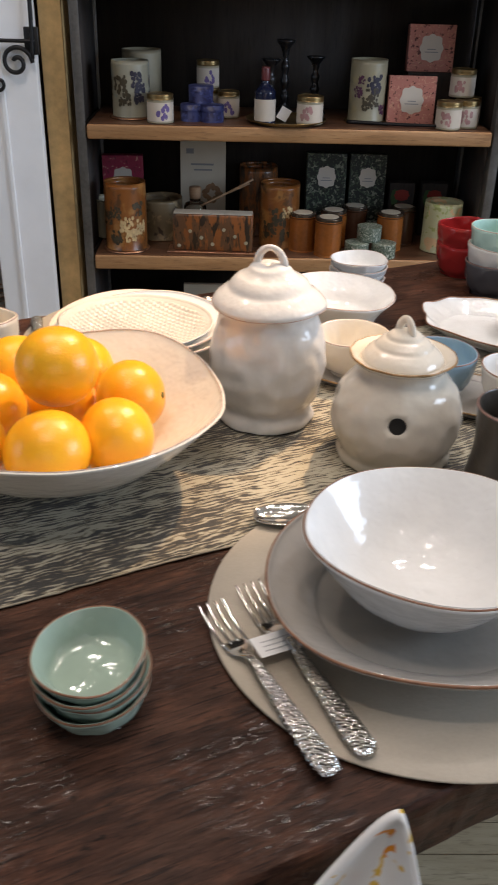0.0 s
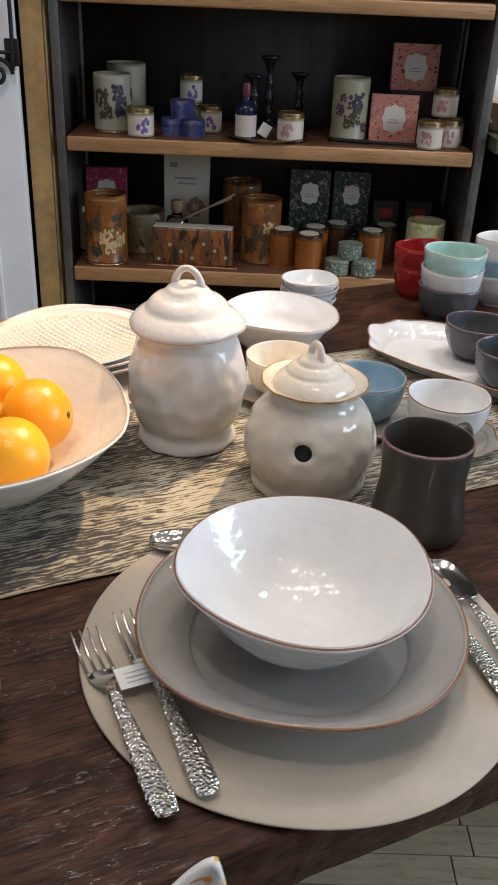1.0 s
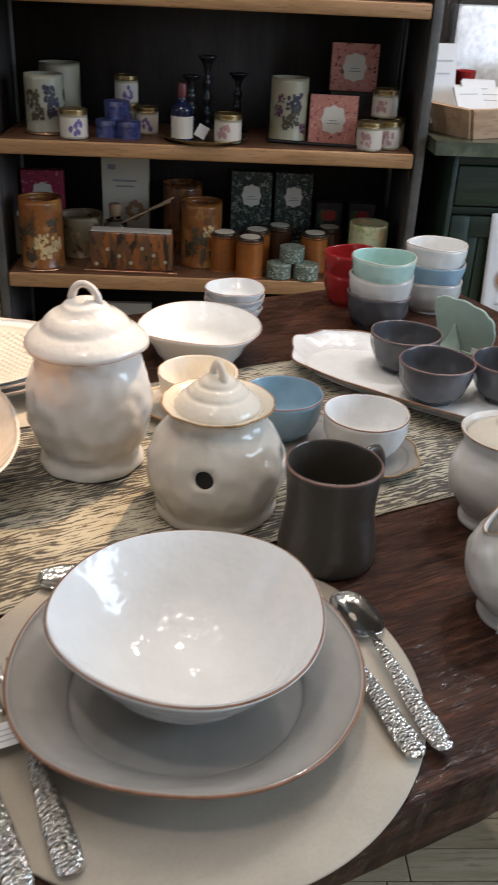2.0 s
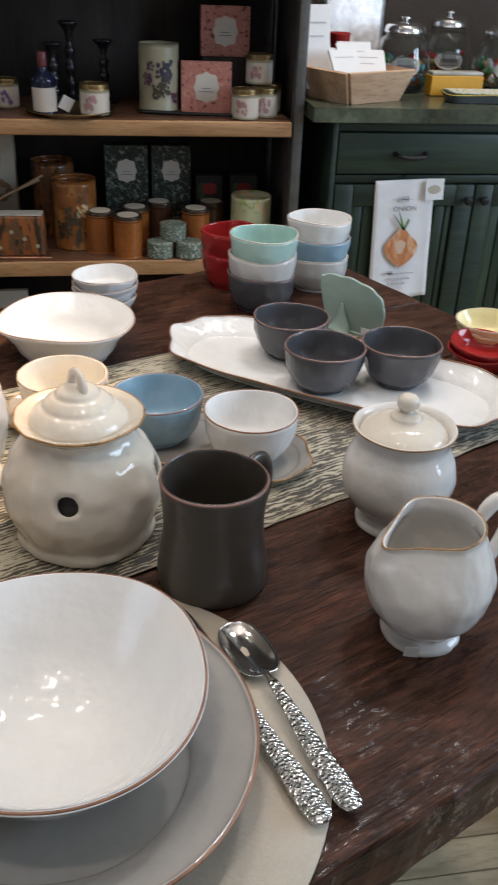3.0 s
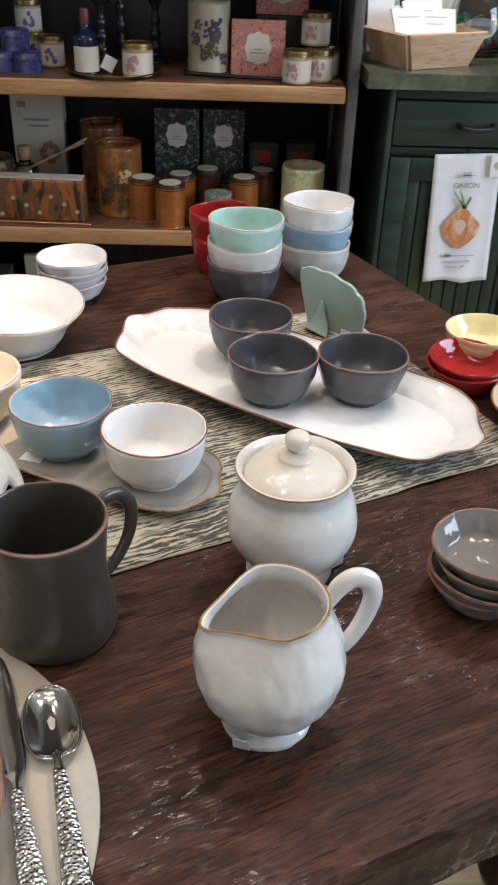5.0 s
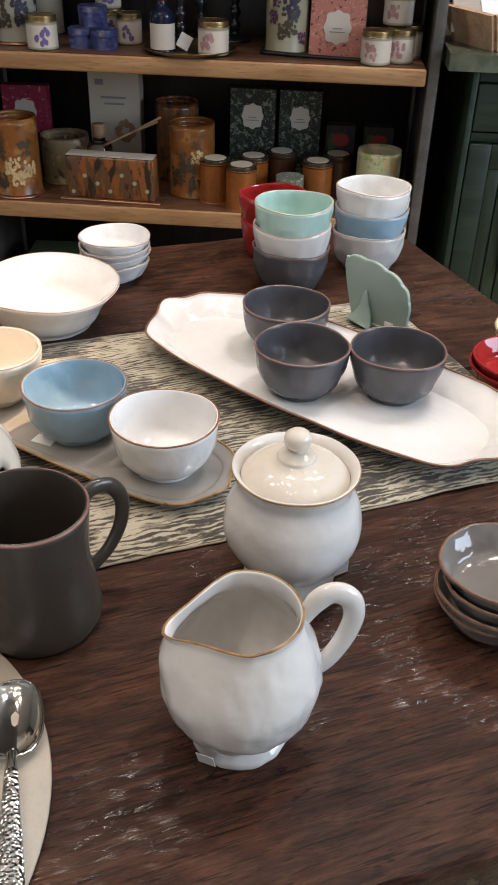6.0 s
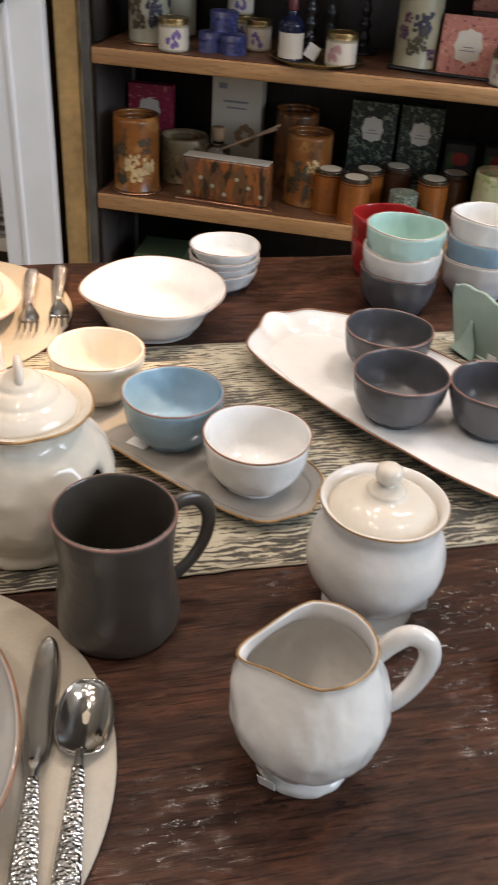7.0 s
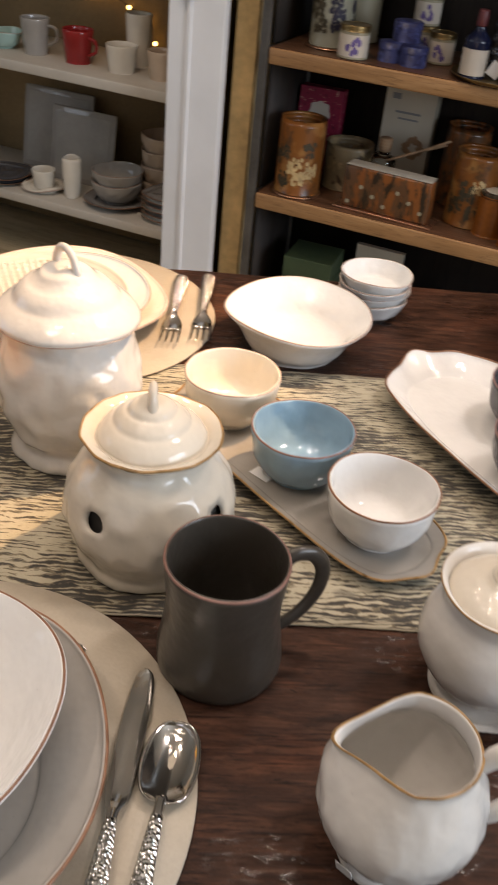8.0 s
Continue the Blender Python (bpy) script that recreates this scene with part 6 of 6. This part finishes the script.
def tea_towel(x, z_top, lean):
    ob = thing("tea_towel", x, CY - 0.006, z_top, 0, "white linen tea towel with an onion print over a door", "tea towel", "tea towels")
    ob.matrix_basis = pose(x, CY - 0.006, z_top, 0, lean, 0)
    W, H = 0.176, 0.352
    bm = bmesh.new()
    g = []
    for i in range(15):
        row = []
        for j in range(25):
            xx, zz = W * (i / 14 - 0.5) * (1 + 0.02 * j / 24), -H * j / 24
            yy = -0.004 - 0.004 * (1 + math.sin(i * 0.9 + 0.3)) * (j / 24) - 0.002 * noise.noise((i * 0.4, j * 0.3, x))
            row.append(bm.verts.new((xx, yy, zz + 0.004 * math.sin(i * 0.5) * (j / 24) ** 3)))
        g.append(row)
    for a, b in zip(g, g[1:]):
        for j in range(24):
            bm.faces.new((a[j], b[j], b[j + 1], a[j + 1]))
    bmesh.ops.recalc_face_normals(bm, faces=bm.faces)
    bmesh.ops.solidify(bm, geom=bm.faces[:], thickness=0.002)
    part("cloth", bm, LINEN, ob)
    fy = -0.0155
    bulb = [(0.050 * math.cos(a) * (1 + 0.05 * math.sin(3 * a)), 0.041 * math.sin(a) + (0.022 * max(0, math.sin(a)) ** 9) - (0.010 * max(0, -math.sin(a)) ** 9)) for a in [2 * math.pi * k / 48 for k in range(48)]]
    part("onion_print", flat_shape([(px - 0.001, pz - 0.200) for px, pz in bulb], fy), ONION, ob, "orange onion watercolour print", False)
    for k, (q, wd) in enumerate(((-0.72, 0.006), (-0.38, 0.009), (0.30, 0.007), (0.66, 0.005))):
        vein = [(q * 0.049 * math.sin(math.pi * (0.10 + 0.8 * n / 9)) ** 0.8 + wd * 0.5 * math.sin(math.pi * n / 9), -0.236 + 0.078 * n / 9) for n in range(10)]
        back = [(q * 0.049 * math.sin(math.pi * (0.10 + 0.8 * n / 9)) ** 0.8 - wd * 0.5 * math.sin(math.pi * n / 9), -0.236 + 0.078 * n / 9) for n in range(8, 0, -1)]
        part("peel_vein", flat_shape(vein + back, fy - 0.0004), (VEIN, PEEL)[k % 2], ob, "brush stroke along the onion's peel", False)
    glow = [(-0.004 + 0.015 * math.cos(k * 0.3142) * (1 + 0.25 * math.sin(k * 0.94)), -0.193 + 0.021 * math.sin(k * 0.3142)) for k in range(20)]
    part("onion_highlight", flat_shape(glow, fy - 0.0006), PALEPEEL, ob, "pale washed patch of the print", False)
    part("onion_root", flat_shape([(-0.007, -0.247), (0.006, -0.247), (0.003, -0.254), (0.0, -0.251), (-0.004, -0.256)], fy - 0.0004), VEIN, ob, "brown root tuft of the print", False)
    word("ONION", 0.0205, (0.001, fy - 0.0002, -0.0865), INK, ob)
    for dx, h, wd in ((-0.034, 0.052, 0.006), (-0.016, 0.056, 0.006), (0.014, 0.034, 0.005)):
        part("shoot_print", flat_shape([(-0.004 + 0.002, -0.142), (0.005 + 0.002, -0.142), (dx + wd, -0.142 + h * 0.8), (dx, -0.142 + h)], fy - 0.0008), SHOOT, ob, "green shoot print", False)
    for q in ((-0.034, -0.052, 0.024, -0.055), (-0.010, -0.044, 0.012, -0.061), (-0.050, -0.272, 0.044, -0.277), (-0.038, -0.266, -0.020, -0.280), (-0.032, -0.288, 0.034, -0.295), (-0.022, -0.303, 0.0, -0.310), (0.012, -0.303, 0.020, -0.310)):
        part("print", box(q[0], fy, q[3] + 0.001, q[2], fy + 0.0005, q[1]), FAINT, ob, "bar of small grey print", False)
    part("paper_tag", box(0.058, fy - 0.002, -0.058, 0.112, fy - 0.0012, 0.002), PAPER, ob, "white swing tag", False)
    s = seal_shape(0.018, 0.012, fy - 0.0035, 12)
    bmesh.ops.translate(s, verts=s.verts, vec=(0.084, 0, -0.028))
    part("print", s, CARD, ob, "grey flower print on the tag", False)
    part("hook", sweep([(0, 0.001, -0.002), (0, -0.002, 0.006), (0, 0.006, 0.010)], [0.003] * 3, 6), BLACKIRON, ob)
    return ob


tea_towel(1.088, 0.712, -2.5)
tea_towel(1.535, 0.722, -1.5)

# ---- on the counter ----
C_Z = 0.9095
crate = thing("pine_crate", 0.952, 2.477, C_Z, 28, "raw pine crate with flared sides holding leaflets", "crate")


def slat(pts, t, material, parent, name):
    """A board through four corners, t thick."""
    bm = bmesh.new()
    v = [Vector(p) for p in pts]
    nrm = (v[1] - v[0]).cross(v[3] - v[0]).normalized() * t
    a, b = [bm.verts.new(p) for p in v], [bm.verts.new(p + nrm) for p in v]
    bm.faces.new(a[::-1])
    bm.faces.new(b)
    for k in range(4):
        bm.faces.new((a[k], a[(k + 1) % 4], b[(k + 1) % 4], b[k]))
    bmesh.ops.recalc_face_normals(bm, faces=bm.faces)
    return part(name, bm, material, parent, smooth=False)


_w0, _w1, _d0, _d1, _h = 0.092, 0.125, 0.085, 0.105, 0.082
slat([(-_w0, -_d0, 0.001), (_w0, -_d0, 0.001), (_w1, -_d1, _h), (-_w1, -_d1, _h)], 0.009, CRATEWOOD, crate, "board")
slat([(_w0, _d0, 0.001), (-_w0, _d0, 0.001), (-_w1, _d1, _h), (_w1, _d1, _h)], 0.009, CRATEWOOD, crate, "board")
slat([(-_w0, _d0, 0.001), (-_w0, -_d0, 0.001), (-_w1, -_d1, _h), (-_w1, _d1, _h)], 0.009, CRATEWOOD, crate, "board")
slat([(_w0, -_d0, 0.001), (_w0, _d0, 0.001), (_w1, _d1, _h), (_w1, -_d1, _h)], 0.009, CRATEWOOD, crate, "board")
part("bottom", box(-_w0, -_d0, 0.0, _w0, _d0, 0.008), CRATEWOOD, crate, smooth=False)
for _k, (_x, _y, _z, _rx, _rz, _w, _hh) in enumerate(((-0.085, -0.07, 0.035, -34, 14, 0.095, 0.11), (0.015, -0.065, 0.03, -48, -12, 0.12, 0.135), (0.03, -0.02, 0.035, -36, 6, 0.11, 0.125), (-0.138, 0.085, 0.02, -8, 8, 0.075, 0.215), (0.05, 0.04, 0.03, -26, -9, 0.10, 0.12), (-0.02, 0.05, 0.03, -20, 4, 0.09, 0.10))):
    _t = thing("leaflet", 0, 0, 0, 0, "white folded leaflet leaning in the pine crate", "leaflet", "leaflets in the crate")
    part("paper", box(-_w / 2, 0, 0, _w / 2, 0.006, _hh, 0.001), PAPER, _t, smooth=False)
    for _j in range(1 + _k % 2):
        part("print", box(-_w * 0.35, -0.0008, _hh * (0.78 - 0.16 * _j), _w * (0.32 - 0.1 * _j), -0.0001, _hh * (0.80 - 0.16 * _j)), FAINT, _t, "bar of small print", False)
    _t.matrix_basis = pose(0.952, 2.477, C_Z, 0, 0, 28) @ pose(_x * 0.6, _y * 0.7, _z, _rx, 0, _rz - 20)
_ac = thing("acrylic_dispenser", 1.010, 2.80, C_Z, 0, "clear acrylic dispenser behind the crate", "dispenser")
ACRYLIC = glass("clear_acrylic", (0.95, 0.97, 1.0), 0.06)
for _q in ((-0.095, -0.06, 0.0, -0.091, 0.06, 0.36), (0.091, -0.06, 0.0, 0.095, 0.06, 0.36), (-0.0905, -0.06, 0.0, 0.0905, -0.056, 0.36), (-0.0905, 0.056, 0.0, 0.0905, 0.06, 0.36)):
    part("wall", box(*_q), ACRYLIC, _ac, smooth=False).visible_shadow = False
# filling whitened to carry the window's reflection in the acrylic
part("filling", box(-0.088, -0.052, 0.002, 0.088, 0.052, 0.33, 0.01), mat("reflection_white_filling", (0.82, 0.81, 0.80), 0.35, var=0.25, scale=30, bstr=0.6, bscale=60, bdist=0.004), _ac)
part("lid", box(-0.098, -0.063, 0.3605, 0.098, 0.063, 0.372, 0.003), glass("clear_acrylic_lid", (0.95, 0.97, 1.0), 0.05), _ac)
_rm = thing("red_cup", 0.948, 2.66, C_Z, 0, "small glossy red cup on a box", "cup")
part("box", box(-0.035, -0.03, 0, 0.035, 0.03, 0.10, 0.002), CARD, _rm, smooth=False)
part("cup", lathe([(0, 0.1005), (0.022, 0.1005), (0.026, 0.108), (0.032, 0.15), (0.0315, 0.151), (0.029, 0.149), (0.023, 0.108), (0, 0.106)], 28, None, n=3), RED, _rm)
CANDY = [mat("candy_" + n_, c_, 0.25, var=0.2) for n_, c_ in (("red", (0.45, 0.02, 0.02)), ("green", (0.03, 0.22, 0.06)), ("white", (0.70, 0.68, 0.62)), ("teal", (0.08, 0.30, 0.34)), ("gold", (0.45, 0.28, 0.06)))]
JARGLASS = glass("clear_jar_glass", (0.93, 0.97, 0.96), 0.03)
PEWTERLID = mat("pewter_lid", (0.80, 0.80, 0.80), 0.22, metal=1.0, var=0.15)


def candy_jar(x, y, r, h, seed, with_label):
    ob = thing("candy_jar", x, y, C_Z, 0, "round glass sweet jar with a metal lid", "jar", "sweet jars")
    part("glass", lathe([(0, 0.001), (r * 0.70, 0.001), (r * 0.86, 0.012), (r, h * 0.28), (r, h * 0.42), (r * 0.86, h * 0.66), (r * 0.66, h * 0.74), (r * 0.66, h * 0.78), (r * 0.66, h * 0.78), (r * 0.63, h * 0.78), (r * 0.63, h * 0.74), (r * 0.82, h * 0.655), (r * 0.955, h * 0.42), (r * 0.955, h * 0.28), (r * 0.82, 0.016), (0, 0.008)], 40, None, n=3), JARGLASS, ob)
    lid = part("lid", lathe([(0, h * 0.785), (r * 0.70, h * 0.785), (r * 0.72, h * 0.80), (r * 0.70, h * 0.85), (r * 0.60, h * 0.89), (r * 0.35, h * 0.915), (r * 0.12, h * 0.925), (0, h * 0.925)], 36, None, n=3), PEWTERLID, ob, "polished metal lid")
    part("knob", lathe([(0, h * 0.9255), (r * 0.09, h * 0.9255), (r * 0.08, h * 0.94), (r * 0.17, h * 0.965), (r * 0.15, h * 0.99), (0, h)], 20, None, n=3), PEWTERLID, lid)
    rnd = random.Random(seed)
    for ci, cm in enumerate(CANDY):
        bm = bmesh.new()
        for _ in range(11):
            q = bmesh.ops.create_icosphere(bm, subdivisions=1, radius=0.013)
            zz = rnd.uniform(0.024, h * 0.42)
            rr, aa = r * 0.78 * math.sqrt(rnd.random()), rnd.uniform(0, 6.28)
            bmesh.ops.transform(bm, verts=q["verts"], matrix=Matrix.Translation((rr * math.cos(aa), rr * math.sin(aa), zz)) @ Euler((rnd.random() * 3, rnd.random() * 3, 0)).to_matrix().to_4x4() @ Matrix.Diagonal((1.4, 1.0, 0.8, 1)))
        part("sweets", bm, cm, ob, "wrapped coloured sweets")
    if with_label:
        bm = bmesh.new()
        pts = []
        for k in range(30):
            a = 2 * math.pi * k / 30
            ang = radians(-100) + 0.045 * math.cos(a) / r
            pts.append(bm.verts.new(((r + 0.0015) * math.cos(ang), (r + 0.0015) * math.sin(ang), h * 0.36 + 0.026 * math.sin(a))))
        bm.faces.new(pts)
        bmesh.ops.recalc_face_normals(bm, faces=bm.faces)
        lb = part("label", bm, mat("silver_label", (0.50, 0.50, 0.48), 0.4, var=0.1), ob, "oval silver label", False)
        bm = bmesh.new()
        for j in range(2):
            pts = []
            for sgn, zz in ((-1, -0.005), (1, -0.005), (1, 0.006), (-1, 0.006)):
                ang = radians(-100) + sgn * (0.026 - 0.008 * j) / r
                pts.append(bm.verts.new(((r + 0.0026) * math.cos(ang), (r + 0.0026) * math.sin(ang), h * 0.36 + zz * (1 - 0.6 * j) - 0.014 * j)))
            bm.faces.new(pts)
        part("print", bm, INK, lb, "bar of dark print", False)
    return ob


candy_jar(1.140, 2.64, 0.083, 0.205, 1, True)
candy_jar(1.335, 2.80, 0.080, 0.215, 2, True)
candy_jar(1.455, 2.62, 0.092, 0.205, 3, True)
candy_jar(1.70, 2.66, 0.085, 0.205, 4, False)
_ft = long_dish("food_tray", 0.135, 0.06, 0.022, 4.5, mat("dark_melamine", (0.10, 0.11, 0.11), 0.35), mat("yellow_edge", (0.65, 0.52, 0.08), 0.4), "dark oblong tray with a yellow patterned edge", "tray", 0.0, 96)
_ft.matrix_basis = pose(1.345, 2.445, C_Z, 0, 0, 1)
_pt = thing("place_cards", 1.345, 2.445, C_Z + 0.0235, 0, "flat pack of cards printed in yellow and white", "cards")
part("cover", box(-0.115, -0.045, 0, 0.115, 0.045, 0.004, 0.001), blotchy("yellow_white_print", (0.76, 0.75, 0.68), [(0.60, 0.48, 0.06), (0.20, 0.30, 0.18)], 60.0, 0.56, 0.5), _pt, smooth=False)
_yb = thing("yellow_carton", 1.285, 2.515, C_Z, 2, "flat yellow carton with a clear top", "box")
part("carton", box(-0.082, 0.02, 0, 0.082, 0.07, 0.055, 0.002), mat("yellow_card", (0.72, 0.36, 0.03), 0.5, var=0.1), _yb, smooth=False)
part("sleeve", box(-0.080, 0.022, 0.0552, 0.080, 0.068, 0.066, 0.003), mat("grey_film", (0.45, 0.43, 0.38), 0.25, var=0.2), _yb)
_tb = thing("teal_carton", 1.655, 2.56, C_Z, 0, "teal carton with a yellow pouch behind", "box")
part("carton", box(-0.05, 0, 0, 0.05, 0.06, 0.15, 0.002), mat("teal_card", (0.03, 0.20, 0.20), 0.5, var=0.15), _tb, smooth=False)
part("pouch", box(-0.06, 0.065, 0, 0.05, 0.10, 0.20, 0.012), mat("yellow_pouch", (0.62, 0.38, 0.03), 0.35, var=0.2, bstr=0.5, bscale=40, bdist=0.003), _tb)

# ---- cream niche shelves with crockery ----
niche = thing("niche_shelves", -1.25, 2.46, 0, 0, "cream painted shelves in a tan wall niche", "shelf")
NX0, NX1 = -1.95, -0.722
for _z0, _z1 in ((0.632, 0.664), (0.205, 0.236), (1.10, 1.13)):
    part("board", rel(box(NX0, 2.47, _z0, NX1, 2.86, _z1, 0.004), -1.25, 2.46), SHELFPAINT, niche)
part("back_panel", rel(box(NX0, 2.862, 0.0, NX1, 2.88, 2.4), -1.25, 2.46), NICHE, niche)
part("side", rel(box(NX1 + 0.0005, 2.502, 0.0, NX1 + 0.018, 2.86, 2.4), -1.25, 2.46), NICHE, niche)
part("side", rel(box(NX0 - 0.02, 2.47, 0.0, NX0 - 0.0005, 2.86, 2.4), -1.25, 2.46), SHELFPAINT, niche)
N1, N2 = 0.6645, 0.2365


def plain_mug(x, y, z, r, h, m, label, ang=20):
    ob = thing("mug", x, y, z, ang, label, "mug", "mugs on the niche shelf")
    part("body", lathe([(0, 0), (r * 0.72, 0), (r * 0.78, 0.004), (r * 0.9, h * 0.5), (r, h), (r, h), (r - 0.003, h), (r * 0.85, h * 0.5), (r * 0.7, 0.01), (0, 0.008)], 32, None, n=3), m, ob)
    part("handle", sweep([(r * 0.93, 0, h * 0.82), (r * 1.45, 0, h * 0.75), (r * 1.5, 0, h * 0.45), (r * 0.88, 0, h * 0.28)], [0.005] * 4, 8, up=(0, 1, 0)), m, ob)
    return ob


plain_mug(-1.325, 2.60, N1, 0.046, 0.105, GREIGE, "grey mug on the cream niche shelf")
plain_mug(-1.165, 2.60, N1, 0.050, 0.095, RED, "red mug on the cream niche shelf", -10)
plain_mug(-1.00, 2.59, N1, 0.050, 0.078, CREAM, "cream mug on the cream niche shelf", 100)
plain_mug(-1.005, 2.70, N1, 0.042, 0.150, CREAM, "tall cream beaker on the niche shelf", 80)
plain_mug(-0.865, 2.60, N1, 0.046, 0.080, SAND, "sand coloured mug on the niche shelf", 100)
put(open_bowl("bowl", 0.06, 0.05, 0.03, MINT, PINKRIM, "mint bowl on the cream niche shelf", 5), -1.45, 2.60, N1)
for _x, _y, _s, _l in ((-1.37, 2.74, 0.28, "square pale plate standing against the niche back"), (-1.225, 2.68, 0.25, "square pale plate leaning in the niche")):
    _t = thing("square_plate", _x, _y, N2, 0, _l, "plate", "square plates")
    _bm = box(-_s / 2, 0, 0, _s / 2, 0.012, _s, 0.006)
    part("plate", _bm, GREIGE, _t)
    part("rim", box(-_s / 2 + 0.02, -0.002, 0.02, _s / 2 - 0.02, -0.0002, _s - 0.02, 0.0008), STONE, _t)
    _t.matrix_basis = pose(_x, _y, N2, -10, 0, 2)
_pl = dinner_plate("dinner_plate", 0.115, 0.02, TAUPE, RIM, "dark plate under grey bowls in the niche", 61)
put(_pl, -1.02, 2.60, N2)
stack(-1.02, 2.60, N2 + 0.010, 0.035, [(GREIGE, RIM, "grey bowl in a niche stack")] * 2, 0.085, 0.07, "niche bowls", 0.045)
stack(-0.915, 2.72, N2, 0.05, [(SAND, RIM, "beige bowl in a tall niche stack")] * 4, 0.075, 0.075, "niche bowls", 0.045)
put(dinner_plate("saucer", 0.075, 0.014, CREAM, PINKRIM, "cream saucer in the niche", 62), -1.29, 2.56, N2)
plain_mug(-1.29, 2.56, N2 + 0.009, 0.04, 0.06, CREAM, "cream cup on a saucer in the niche", 150)
put(open_bowl("creamer", 0.032, 0.13, 0.024, CREAM, None, "slim cream pitcher in the niche", 8, belly=0.95), -1.175, 2.56, N2)
for _k in range(6):
    put(dinner_plate("dinner_plate", 0.085, 0.014, (CREAM, TAUPE)[_k % 2], RIM, "plate in a stack of dark and light plates", 63), -0.82, 2.58, N2 + 0.0145 * _k)
for _k in range(2):
    put(dinner_plate("dinner_plate", 0.10, 0.014, CHARCOAL, RIM, "charcoal plate in the niche", 64), -1.46, 2.57, N2 + 0.0145 * _k)

# lamp reflections built as glowing dots on the niche back; their wire is added
GLOW, _nt, _b = nodes_of("lamp_reflection_glow")
_b.inputs["Base Color"].default_value = (1.0, 0.7, 0.3, 1)
_b.inputs["Emission Color"].default_value = (1.0, 0.62, 0.18, 1)
_b.inputs["Emission Strength"].default_value = 9.0
string = thing("fairy_lights", -1.15, 2.84, 0.80, 0, "gold lamp reflections built as glowing dots along the niche back", "fairy lights")
_pts = [(-0.12, 0.0, 0.02), (-0.04, 0.0, 0.028), (0.03, 0.0, 0.005), (0.10, 0.0, -0.03), (0.13, 0.0, -0.09)]
part("wire", sweep(_pts, [0.0012] * 5, 5, up=(0, 1, 0)), BLACKIRON, string)
for _p in _pts:
    _bm = bmesh.new()
    bmesh.ops.create_uvsphere(_bm, u_segments=10, v_segments=7, radius=0.007)
    bmesh.ops.translate(_bm, verts=_bm.verts, vec=(_p[0], -0.006, _p[2]))
    part("bulb", _bm, GLOW, string, "small glowing dot for a lamp reflection")

# ---- floorboards where the floor shows beside the table ----
_meshes = []
for _k in range(3):
    _bm = box(0, 0, -0.011, (0.42, 0.55, 0.68)[_k], 0.0585, 0.0, 0.0012, 1)
    _me = bpy.data.meshes.new("floorboard")
    _bm.to_mesh(_me)
    _bm.free()
    _me.materials.append(FLOORWOOD)
    _meshes.append((_me, (0.42, 0.55, 0.68)[_k]))
_rnd = random.Random(4)
for _r in range(22):
    _x, _y = -0.9 + _rnd.uniform(-0.3, 0.0), 0.30 + 0.0605 * _r - 0.2
    while _x < 2.0:
        _me, _len = _rnd.choice(_meshes)
        _ob = new("floorboard", _me)
        _ob.parent = floor
        _ob.matrix_basis = pose(_x, _y, _rnd.uniform(-0.0008, 0.0))
        _x += _len + 0.0022
